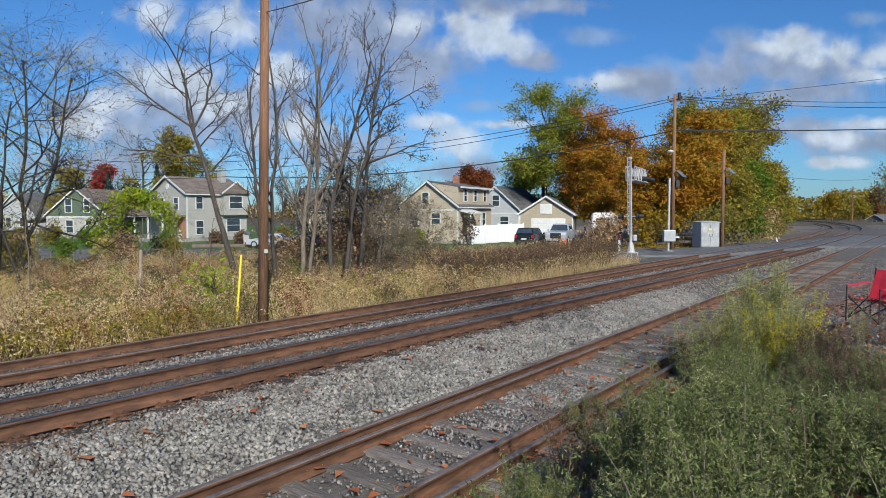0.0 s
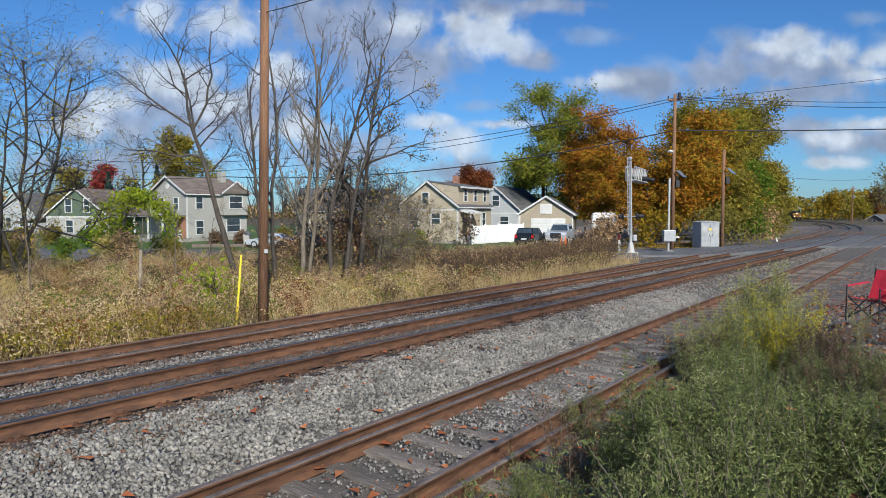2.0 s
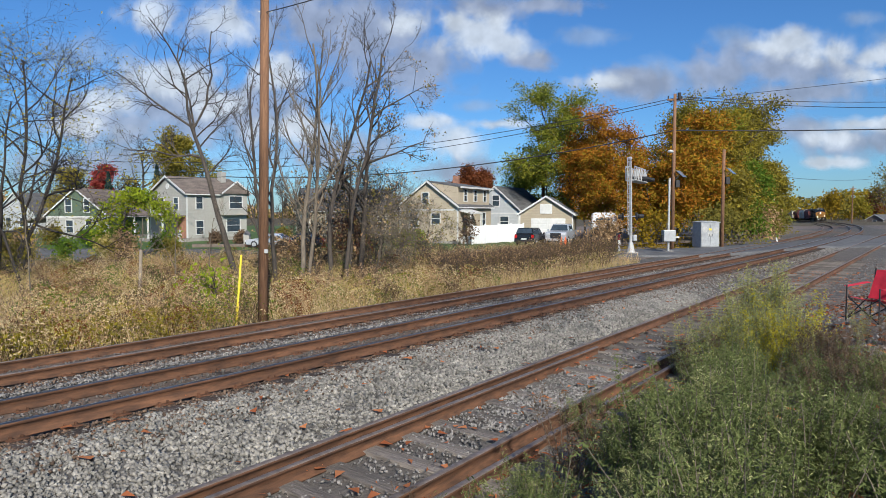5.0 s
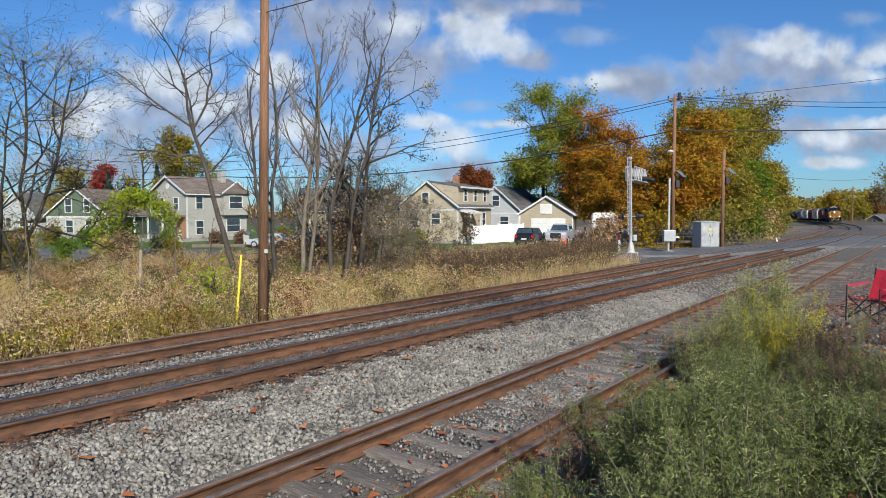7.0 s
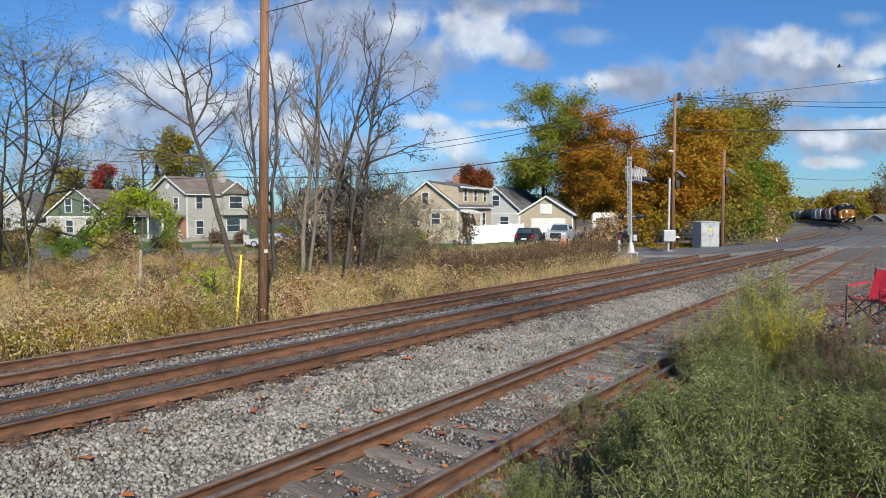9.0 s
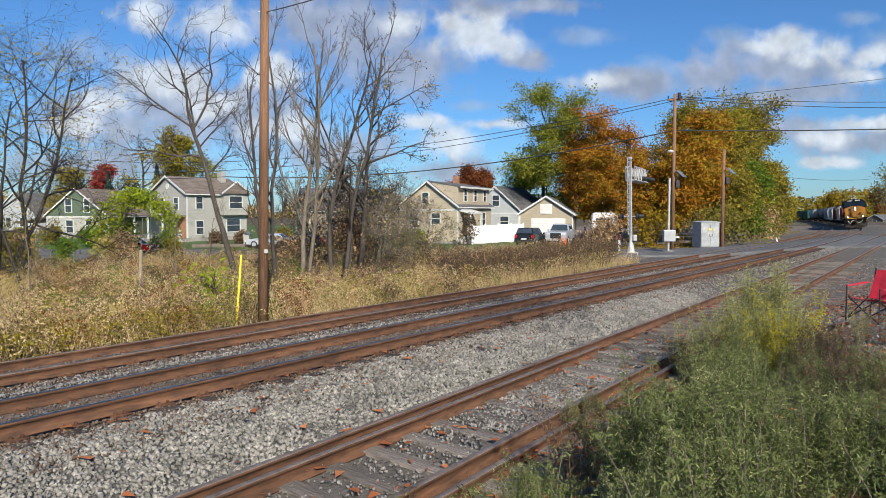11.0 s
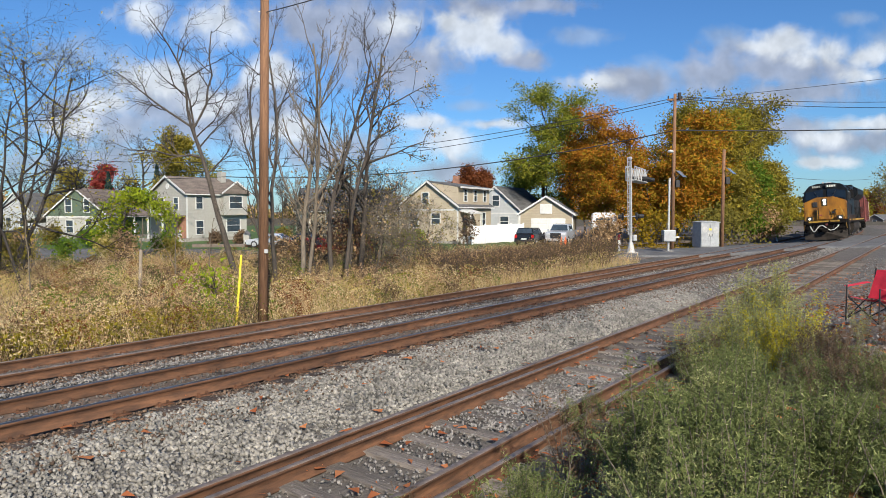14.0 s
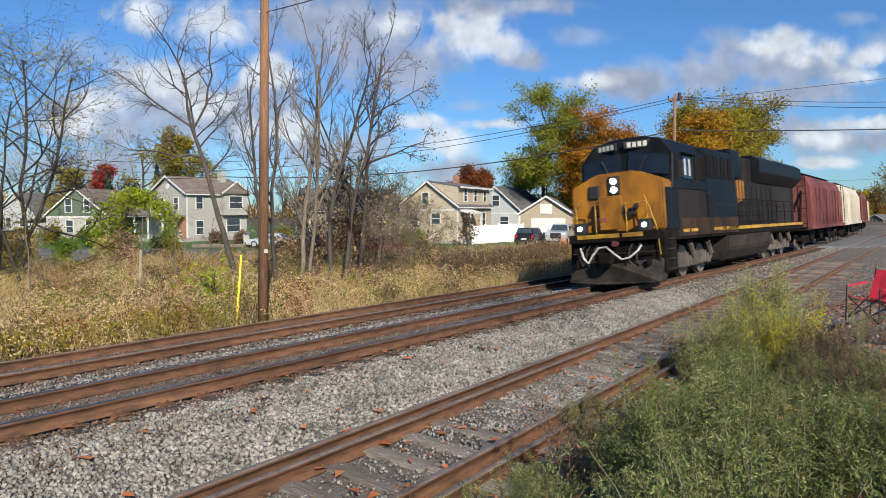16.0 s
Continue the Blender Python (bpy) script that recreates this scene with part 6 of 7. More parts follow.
def make_tree(name, label, base, way, length, radius, levels, bark, leaf=None, count=0, size=0.2, puff=0.6, seed=1, category="tree", group="", sides=5, droop=0.0, clump=1.0, **kw):
    """A tree with a branching trunk and, if wanted, a crown of loose leaves."""
    rng = np.random.default_rng(seed)
    rows, tips = grow(rng, (0, 0, -0.15), way, length, radius, levels, **kw)
    ob = thing(name, pose(*base), label, category, group)
    n = max(2, kw.get("segs", 5))
    v, f = tubes(rows[:n], sides + 3)
    child("trunk", mesh_np("trunk", v, f, bark), ob)
    rest = np.array(rows[n:])
    thick = rest[:, 6] > 0.028
    tagged(child("branch", mesh_np("branch", *tubes(rest[thick], sides), bark), ob), kind="stuff") if thick.any() else None
    tagged(child("twig", mesh_np("twig", *tubes(rest[~thick], 3), bark), ob), kind="stuff") if (~thick).any() else None
    if leaf and count:
        leafs = leaf if isinstance(leaf, list) else [leaf]
        hold = tips if clump >= 1 else tips[rng.random(len(tips)) < clump]
        for k, lf in enumerate(leafs):
            own = hold if clump >= 1 else hold[k::len(leafs)]
            c = own[rng.integers(0, len(own), count // len(leafs))] + rng.normal(size=(count // len(leafs), 3)) * np.array([puff, puff, puff * (0.55 if clump < 1 else 1)])
            v, f = leaves(c, size, rng, 0.75, droop, flat=0.0 if clump >= 1 else 0.3)
            child("crown", mesh_np("crown", v, f, lf), ob)
    return ob


def at(x, y):
    return x, y, gz(x, y)


# bare trees between the field and the street
BARE = "tall bare tree with fine grey branches"


def limbed_tree(label, base, lean, fork, radius, limbs, seed):
    """A bare tree whose leaning trunk divides into set limbs: rows of (height along the trunk, degrees from upright, degrees towards the back, length)."""
    rng = np.random.default_rng(seed)
    ob = thing("bare_tree", pose(*base), label, "tree")
    d, p, trunk = unit(np.array([lean, 0, 1.0])), np.array([0, 0, -0.2]), []
    for k in range(9):
        q = p + unit(d + rng.normal(size=3) * 0.035) * fork / 9
        trunk.append((*p, *q, radius * (1 - 0.055 * k), radius * (1 - 0.055 * (k + 1))))
        p = q
    child("trunk", mesh_np("trunk", *tubes(trunk, 9), M["bark"]), ob)
    rows = []
    for t, side, back_turn, length in limbs:
        row = np.array(trunk[min(8, int(t * 9))])
        o = row[:3] + (row[3:6] - row[:3]) * (t * 9 - min(8, int(t * 9)))
        way = (math.sin(radians(side)), math.sin(radians(back_turn)), math.cos(radians(side)))
        rows += grow(rng, o, way, length, row[7] * (0.8 if length > 3 else 0.5), 3, kids=5, spread=0.85, up=0.05, wander=0.15, first=0.15, ratio=0.5, segs=7)[0]
    rows = np.array(rows)
    thick = rows[:, 6] > 0.02
    tagged(child("branch", mesh_np("branch", *tubes(rows[thick], 6), M["bark"]), ob), kind="stuff")
    tagged(child("twig", mesh_np("twig", *tubes(rows[~thick], 3), M["bark"]), ob), kind="stuff")
    return ob


limbed_tree("leaning bare tree with a slender grey trunk", at(-9.2, 29), -0.26, 7.6, 0.145,
            ((0.99, -52, 12, 4.4), (1.0, -14, -10, 4.8), (0.97, 24, 14, 4.6), (0.8, -84, -8, 3.4), (0.86, 48, -10, 2.6), (0.9, -30, 25, 3.2), (0.92, 62, 8, 2.8), (0.7, 40, 30, 2.0)), 11)
for x, y, wx, L, r, sd, lab in ((-7.6, 27.5, -0.2, 9.0, 0.1, 21, BARE), (-7.25, 28, 0.09, 10.8, 0.1, 22, BARE), (-6.15, 27.5, 0.14, 11.0, 0.115, 23, BARE), (-5.9, 27.9, 0.02, 9.5, 0.095, 24, BARE),
                                (-5.0, 28, 0.1, 10.0, 0.11, 25, BARE), (-4.1, 27.6, 0.16, 10.0, 0.1, 26, BARE), (-4.5, 30.5, 0.04, 9.5, 0.09, 27, BARE)):
    make_tree("bare_tree", lab, at(x, y), (wx, 0.02, 1), L, r, 4, M["bark_pale"] if sd in (23, 24) else M["bark"], seed=sd, kids=5, spread=0.68, up=0.08, first=0.22, ratio=0.36, wander=0.085, segs=10)
# tangled dark tree hung with vines
make_tree("vine_covered_tree", "tangled dark tree hung with vines and few leaves", at(-3.9, 30), (0.06, 0, 1), 8.2, 0.14, 4, M["bark"], [LEAF["olive"], LEAF["brown"]], 1700, 0.08, 0.15, seed=33, kids=5, spread=1.0, up=0.0, first=0.25, ratio=0.44)
make_tree("thicket", "leafless thicket of dark tangled stems", at(-3.0, 29), (0.1, 0, 1), 3.8, 0.045, 4, M["bark_pale"], [LEAF["olive"], LEAF["brown"]], 700, 0.08, 0.3, seed=34, kids=7, spread=1.1, up=0.0, first=0.05, ratio=0.6, category="shrub")
make_tree("thicket", "leafless thicket of dark tangled stems", at(-3.4, 33), (0.05, 0, 1), 3.6, 0.045, 4, M["bark"], [LEAF["olive"], LEAF["brown"]], 500, 0.08, 0.35, seed=35, kids=7, spread=1.1, up=0.0, first=0.05, ratio=0.6, category="shrub")
make_tree("thicket", "leafless thicket of dark tangled stems", at(-6.0, 31), (-0.05, 0, 1), 3.8, 0.06, 4, M["bark"], LEAF["brown"], 900, 0.1, 0.3, seed=36, kids=6, spread=1.0, up=0.05, first=0.05, ratio=0.6, category="shrub")
# trees at the far end of the field
for x, y, wx, L, r, sd in ((-17.6, 27, -0.12, 9.0, 0.09, 41), (-20.5, 29.5, 0.25, 9.0, 0.12, 42), (-21.5, 33, 0.1, 11, 0.16, 43), (-24, 36, 0.15, 11.5, 0.18, 44)):
    make_tree("bare_tree", "bare tree keeping a few yellow leaves", at(x, y), (wx, 0, 1), L, r * 0.72, 4, M["bark_dark"], LEAF["yellow"], 900, 0.09, 0.4, seed=sd, kids=5, spread=0.95, up=0.03, first=0.25, ratio=0.55, wander=0.17, segs=7)
# tangled undergrowth below them and round the bare trees
for x, y, h, r, leaf, n, sd in ((-22.5, 31, 3.4, 0.045, "olive", 3200, 461), (-25.0, 34, 3.8, 0.05, "yellow", 3200, 462), (-21.0, 30, 2.2, 0.04, "olive", 2200, 463),
                                (-3.3, 33, 4.8, 0.05, "brown", 900, 466), (-4.2, 31.5, 4.6, 0.05, "olive", 800, 467), (-6.8, 33, 3.6, 0.045, "brown", 600, 470), (-1.2, 37, 3.0, 0.04, "olive", 700, 469)):
    make_tree("thicket", "tangled thicket of fine stems with " + ("dry brown" if leaf == "brown" else "yellowing") + " leaves", at(x, y), (0.05, 0, 1), h, r, 4 if x > -8 else 3, M["bark_dark" if x > -8 else "bark"], LEAF[leaf], n, 0.09, 0.28, seed=sd, kids=6 if x > -8 else 8, spread=1.05, up=0.02, first=0.05, ratio=0.58, category="shrub")
for x, y, sd in ((-14.9, 23.4, 51), (-10.6, 25.5, 52), (-9.9, 27.5, 53), (-12.6, 27, 54)):
    make_tree("sapling", "thin pale leafless sapling in the weeds", at(x, y), (0.1 - 0.05 * (sd % 4), 0, 1), 3.2, 0.03, 3, M["bark_pale"], seed=sd, kids=3, spread=0.7, up=0.1, first=0.3, ratio=0.5)

# autumn trees behind the houses and along the line; the tall ones stand in woods
crowns = (
    (14.0, 88, 18.0, "maple", 61, "tall maple turning from green to yellow", 1.15), (18.6, 92, 18.5, "maple", 62, "tall maple turning from green to yellow", 1.1), (11.4, 92, 12.0, "maple", 63, "green broadleaf tree behind the houses", 1.0),
    (20.0, 80, 13.5, "orange", 64, "broad orange autumn tree", 1.1), (24.2, 78, 13.0, "orange", 65, "broad orange autumn tree", 1.1), (17.5, 74, 9.0, "amber", 66, "amber autumn tree at the crossing", 0.9),
    (26.5, 66, 11.5, "amber", 67, "tall amber autumn tree in the woods", 1.0), (29.0, 72, 13.2, "amber", 68, "amber autumn tree in the woods", 1.0), (33.0, 82, 14.5, "maple", 69, "green and yellow tree in the woods", 1.0),
    (31.0, 68.5, 9.5, "yellow", 70, "yellow autumn tree in the woods", 0.9), (37.5, 86, 16.5, "olive", 71, "olive-yellow autumn tree in the woods", 1.0), (41.5, 92, 17.5, "yellow", 72, "yellow autumn tree in the woods", 1.0),
    (47.0, 101, 18.5, "olive", 73, "olive-yellow autumn tree in the woods", 1.0), (36.0, 76.5, 8.0, "green", 74, "still green tree in the woods", 0.9), (57.0, 115, 11.0, "yellow", 88, "yellow autumn tree in the woods", 0.9), (54.5, 109, 8.0, "olive", 89, "olive-yellow autumn tree in the woods", 0.9), (52.0, 108, 16.0, "yellow", 75, "olive-yellow autumn tree in the woods", 1.0),
    (24.0, 60, 8.0, "amber", 76, "amber autumn tree at the crossing", 0.9), (27.8, 62.8, 7.0, "olive", 77, "olive-yellow autumn tree in the woods", 0.9), (20.8, 63, 7.5, "amber", 78, "amber autumn tree at the crossing", 0.9),
    (44.0, 90, 8.0, "olive", 79, "olive-yellow autumn tree in the woods", 0.9), (49.0, 99, 8.5, "yellow", 80, "yellow autumn tree in the woods", 0.9),
    (27.0, 75, 13.0, "amber", 188, "tall amber autumn tree in the woods", 1.0), (28.6, 82, 15.0, "yellow", 189, "broad yellow autumn tree in the woods", 1.0), (3.0, 118, 11.5, "rust", 81, "rust-red oak behind the roofs", 1.1), (7.0, 122, 10.5, "rust", 82, "rust-red oak behind the roofs", 1.0),
    (-38.5, 104, 15.5, "olive", 83, "dark olive oak behind the cream house", 1.2), (-47, 105, 15.5, "yellow", 84, "thin yellow autumn tree", 1.0), (-58, 110, 10.0, "red", 85, "small bright red maple tree", 0.8),
    (-52, 92, 8.5, "yellow", 86, "small yellow tree beside the green house", 0.9), (-40, 92, 8.0, "olive", 87, "small olive tree between the houses", 0.9),
)
for x, y, h, leaf, sd, lab, wide in crowns:
    far = y > 98
    sparse = leaf == "yellow" and sd == 84
    make_tree("tree", lab, at(x, y), (0.02, 0, 1), h * 0.84, h * 0.018, 3, M["bark"], [LEAF[leaf], LEAF[dict(orange="rust_gold", amber="orange" if x < 28 else "yellow", olive="yellow", yellow="olive", maple="lime").get(leaf, leaf)]], 1800 if sparse else int((14000 if leaf in ("olive", "yellow") else 22000 if leaf == "maple" else 18000) * wide), 0.2 if not far else 0.28, 0.6, seed=sd, clump=0.8,
              group="autumn trees", kids=6, spread=0.85 * wide, up=0.12, first=0.12, ratio=0.5, thin=0.012, sides=4)
# undergrowth at the foot of the woods
for x, y, h, leaf, sd in ((22.5, 53.5, 2.2, "olive", 91), (25.5, 57, 2.6, "olive", 92), (29.5, 62.5, 2.8, "green", 93), (33.2, 68, 2.6, "brown", 94), (35.5, 71.5, 2.6, "olive", 95), (38.5, 76, 2.4, "brown", 96), (42.5, 83, 2.6, "olive", 97), (46, 90, 2.6, "bright", 98),
                          (18.5, 56, 2.2, "amber", 99), (14.5, 58, 2.0, "brown", 100)):
    make_tree("shrub", "tangled undergrowth shrub at the wood's edge", at(x, y), (0, 0, 1), h, 0.05, 2, M["bark_dark"], LEAF[leaf], 1500, 0.2, 0.5, seed=sd, category="shrub", group="undergrowth", kids=6, spread=1.1, up=0.05, first=0.02, ratio=0.7, sides=4)
# yard shrubs and trees
for x, y, h, leaf, sd, lab in ((-28.2, 55, 3.4, "green", 113, "dark green garden shrub"),
                               (-26.6, 62, 2.2, "green", 114, "dark green garden shrub"), (-30.5, 61, 1.6, "amber", 115, "yellow-orange garden shrub by the lawn"), (-24.2, 69.5, 1.3, "mug_dry", 116, "dark red barberry shrub"), (-22.0, 69.5, 1.3, "mug_dry", 117, "dark red barberry shrub"),
                               (-17.3, 70.5, 1.6, "olive", 118, "clipped olive shrub by the house"), (-3.6, 60, 2.2, "bright", 119, "yellow-green shrub beside the tan house"), (-2.3, 61, 1.8, "bright", 120, "yellow-green shrub beside the tan house"),
                               (2.4, 63.5, 2.8, "mug_dry", 121, "small dark purple-leaved tree by the porch"), (-6.6, 19.2, 1.9, "bright", 122, "bright yellow-green weed shrub in the field"), (-36, 66, 2.0, "green", 123, "dark green garden shrub"), (-41, 68, 2.0, "olive", 124, "olive garden hedge shrub"),
                               (-8.8, 40, 2.0, "brown", 125, "brown leafy shrub behind the bare trees"), (-6.5, 44, 3.0, "rust", 126, "reddish leafy shrub behind the bare trees"), (-45, 70, 1.8, "yellow", 127, "yellow garden shrub by the street")):
    near = y < 30
    make_tree("shrub", lab, at(x, y), (0, 0, 1), h * 0.75, 0.05, 2, M["bark"], LEAF[leaf], 420 if near else (500 if sd == 121 else 1700), 0.1 if near else 0.2, h * 0.13, seed=sd, category="shrub", kids=6, spread=1.0, up=0.05, first=0.15, ratio=0.65, sides=4)


for k in range(16):
    x, y = -50 + k * 1.9, 50 + 2.5 * math.sin(k * 1.7)
    make_tree("shrub", "overgrown shrub between field and street", at(x, y), (0, 0, 1), 1.3 + 0.4 * math.sin(k * 2.3), 0.04, 2, M["bark"], LEAF[("olive", "green", "field", "yellow", "brown")[k % 5]], 900, 0.17, 0.3, seed=300 + k, category="shrub",
              group="street hedge", kids=6, spread=1.1, up=0.03, first=0.02, ratio=0.7, sides=4)


def vine_arch():
    rng = np.random.default_rng(111)
    base = at(-27.2, 54)
    ob = thing("arching_tree", pose(*base), "arching bright yellow-green tree by the street", "tree")
    stem = [(0, 0, -0.2), (0.3, 0, 2.2), (0.9, 0, 4.2), (2.0, 0, 5.1), (3.3, 0, 5.0), (4.3, 0, 4.2)]
    rows = [(*a, *b, 0.14 - 0.02 * k, 0.12 - 0.02 * k) for k, (a, b) in enumerate(zip(stem, stem[1:]))]
    for k in range(70):
        a, b = stem[1 + k % 4], stem[2 + k % 4]
        t = rng.random()
        p = [a[i] + (b[i] - a[i]) * t for i in range(3)]
        q = [p[0] + rng.normal() * 0.8, p[1] + rng.normal() * 0.9, p[2] + rng.normal() * 0.6]
        rows.append((*p, *q, 0.025, 0.008))
    v, f = tubes(rows, 5)
    child("trunk", mesh_np("trunk", v, f, M["bark"]), ob)
    n = 3600
    x = rng.uniform(-1.8, 4.8, n)
    top = 5.8 - ((x - 1.6) / 3.3) ** 2 * 2.2 + 0.25 * np.sin(x * 5)
    z = top - rng.random(n) ** 1.6 * np.where(x < 0.8, 3.2, 1.5)
    c = np.stack([x, rng.normal(size=n) * 0.9, z], 1)
    v, f = leaves(c, 0.2, rng, 0.75, 0.4)
    child("crown", mesh_np("crown", v, f, LEAF["bright"]), ob)


vine_arch()


def spruce(x, y, h, seed):
    rng = np.random.default_rng(seed)
    ob = thing("spruce", pose(*at(x, y)), "blue-green spruce behind the roofs", "tree")
    part("trunk", rod(B(), (0, 0, -0.2), (0, 0, h), 0.16, 0.02), M["bark_dark"], ob)
    t = rng.random(3500) ** 0.7
    a = rng.random(3500) * 2 * math.pi
    rad = (1 - t) * h * 0.24 * (0.3 + 0.7 * rng.random(3500) ** 0.5) * (0.85 + 0.15 * np.sin(t * 60))
    c = np.stack([np.cos(a) * rad, np.sin(a) * rad, 0.6 + t * (h - 0.6)], 1)
    v, f = leaves(c, 0.34, rng, 0.4, 0.3)
    child("crown", mesh_np("crown", v, f, LEAF["spruce"]), ob)


spruce(-52, 101, 9.5, 5), spruce(-44, 100, 10.5, 6)
# far bare trees above the roofs
for k, (x, y, h) in enumerate(((-75, 120, 13), (-66, 122, 12), (-60, 118, 12), (-50, 125, 12.5), (-30, 120, 11), (-20, 118, 10), (-13, 122, 10.5), (-8, 118, 11), (-1, 128, 12), (22, 100, 15), (27, 98, 15.5), (52, 116, 14), (55, 122, 14))):
    make_tree("bare_tree", "far leafless tree above the roofs", at(x, y), (0, 0, 1), h * 0.6, 0.16, 3, M["bark"], seed=130 + k, group="far bare trees", kids=7, spread=0.7, up=0.15, first=0.2, ratio=0.6, thin=0.02, sides=4)
# trees beside the far curve and beyond it
for k, (x, y, h, leaf) in enumerate(((77.5, 110, 14, "olive"), (83, 116, 14, "brown"), (150, 250, 14, "amber"), (160, 262, 13, "olive"), (172, 268, 13, "yellow"), (182, 272, 14, "rust"), (140, 280, 10, "orange"), (195, 275, 12, "olive"),
                                     (152, 300, 12, "amber"), (165, 310, 12, "yellow"), (208, 330, 13, "amber"), (130, 300, 12, "olive"))):
    make_tree("tree", "sparse autumn tree beside the far curve", (x, y, -1.2 if y < 150 else -2.0), (0, 0, 1), h * 0.6, 0.14, 3, M["bark"], LEAF[leaf], 1500 if y < 150 else 1500, 0.26 if y < 150 else 0.7, 0.5 if y < 150 else 0.9, seed=160 + k, group="trees by the far curve",
              kids=6, spread=0.75, up=0.12, first=0.1, ratio=0.6, thin=0.02, sides=4)


def far_pole(x, y, h):
    ob = thing("utility_pole", pose(x, y, -2), "distant wooden utility pole", "utility pole")
    part("shaft", rod(B(), (0, 0, 0), (0, 0, h), 0.2, 0.14), M["pole_wood"], ob)
    part("crossarm", box(B(), -1, 1, -0.08, 0.08, h - 0.8, h - 0.6), M["pole_wood"], ob)


far_pole(125, 198, 12)


# ---- far woods on the skyline ----
def skyline():
    rng = np.random.default_rng(77)
    for lf, lo, hi in (("brown", -420, 40), ("olive", -420, 40), ("amber", 60, 420), ("olive", 120, 420)):
        n = 9000
        x = rng.uniform(lo, hi, n)
        y = 330 + 40 * rng.random(n)
        hgt = 9 + 5 * np.sin(x * 0.07 + len(lf)) + 3 * np.sin(x * 0.23)
        c = np.stack([x, y, -2 + np.abs(hgt) * rng.random(n) ** 0.7], 1)
        v, f = leaves(c, 1.6, rng, 0.8)
        tagged(new("far_woods", mesh_np("far_woods", v, f, LEAF[lf])), "hazy band of far autumn woods", "woods", kind="stuff")


skyline()


# ---- field of weeds ----
def blades(places, height, width, lean, rng):
    """Thin upright blades: three-cornered, bent by the wind."""
    n = len(places)
    h = height * (0.5 + rng.random(n))
    a = rng.random(n) * 2 * math.pi
    tip = places + np.stack([np.cos(a) * lean * h, np.sin(a) * lean * h, h], 1)
    b = rng.random(n) * math.pi
    w = np.stack([np.cos(b), np.sin(b), np.zeros(n)], 1) * width / 2
    v = np.stack([places - w, places + w, tip], 1).reshape(-1, 3)
    return v, np.arange(3 * n).reshape(-1, 3)


def field_places(n, rng, s0=-12, s1=46, d0=-34, d1=-6.3, bias=1.6):
    d = d1 + (d0 - d1) * rng.random(n) ** bias
    s = s0 + (s1 - s0) * rng.random(n)
    a = radians(HEAD)
    xy = np.stack([-5 + s * math.sin(a) + d * math.cos(a), 7.3 + s * math.cos(a) - d * math.sin(a)], 1)
    xy = xy[(xy[:, 1] < 52) & (xy[:, 1] > 4) & ~((xy[:, 0] > 8) & (xy[:, 1] > 37))]
    return np.column_stack([xy, ground_z(xy)])


def build_field():
    rng = np.random.default_rng(12)
    for leaf, n, h, w, lab in (("straw", 24000, 0.5, 0.014, "dry straw-coloured grass"), ("field", 16000, 0.35, 0.018, "rough green and ochre grass"), ("brown", 18000, 0.7, 0.013, "brown dead weed stems")):
        v, f = blades(field_places(n, rng), h, w, 0.35, rng)
        tagged(new("field_grass", mesh_np("field_grass", v, f, LEAF[leaf])), lab + " on the strip beside the tracks", "grass", kind="stuff")
    for leaf, tufts, per, size, lab in (("brown", 900, 40, 0.05, "brown seed heads"), ("field", 300, 40, 0.055, "low leafy weeds"), ("green", 200, 40, 0.06, "leafy green weeds"), ("mug_dry", 700, 40, 0.05, "dark brown dead flower heads"), ("olive", 200, 40, 0.06, "leafy olive weeds"), ("straw", 700, 40, 0.05, "pale fluffy seed heads")):
        p = field_places(tufts, rng)
        c = np.repeat(p, per, 0)
        k = rng.random(len(c))
        c = c + np.stack([rng.normal(size=len(c)) * 0.22, rng.normal(size=len(c)) * 0.22, 0.1 + k * 0.75], 1)
        v, f = leaves(c, size, rng, 0.6)
        tagged(new("field_weeds", mesh_np("field_weeds", v, f, LEAF[leaf])), lab + " on the strip beside the tracks", "weeds", kind="stuff")
    # rounded mounds of weeds, each of one kind
    for leaf, count, lab in (("brown", 620, "brown fading weeds"), ("straw", 340, "pale dry weeds"), ("field", 220, "ochre-green weeds"), ("olive", 190, "olive weeds"), ("green", 150, "green weeds"), ("mug_dry", 460, "dark dead weeds"), ("rust", 150, "red-brown weeds"), ("yellow", 30, "yellow weeds")):
        p = field_places(count, rng, bias=1.75)
        p = p[~((p[:, 0] > -0.5) & (p[:, 1] > 26))]
        per = 300
        c = np.repeat(p, per, 0)
        n = len(c)
        wide, tall = np.repeat(rng.uniform(0.3, 0.85, len(p)), per), np.repeat(rng.uniform(0.4, 1.15, len(p)), per)
        a, h = rng.random(n) * 2 * math.pi, rng.random(n)
        rr = wide * np.sqrt(1 - h ** 2) * (0.75 + 0.35 * rng.random(n))
        c = c + np.stack([np.cos(a) * rr, np.sin(a) * rr, h * tall], 1)
        v, f = leaves(c, 0.05, rng, 0.5)
        tagged(new("field_weeds", mesh_np("field_weeds", v, f, LEAF[leaf])), "mounds of " + lab + " on the strip beside the tracks", "weeds", kind="stuff")
    # yellow weeds near the rails
    p = field_places(300, rng, -4, 7, -10, -6.5, 1.5)
    c = np.repeat(p, 45, 0)
    c = c + np.stack([rng.normal(size=len(c)) * 0.25, rng.normal(size=len(c)) * 0.25, 0.1 + rng.random(len(c)) * 0.5], 1)
    v, f = leaves(c, 0.07, rng, 0.6)
    tagged(new("yellow_weeds", mesh_np("yellow_weeds", v, f, LEAF["yellow"])), "yellow-leaved weeds close to the far rail", "weeds", kind="stuff")


build_field()


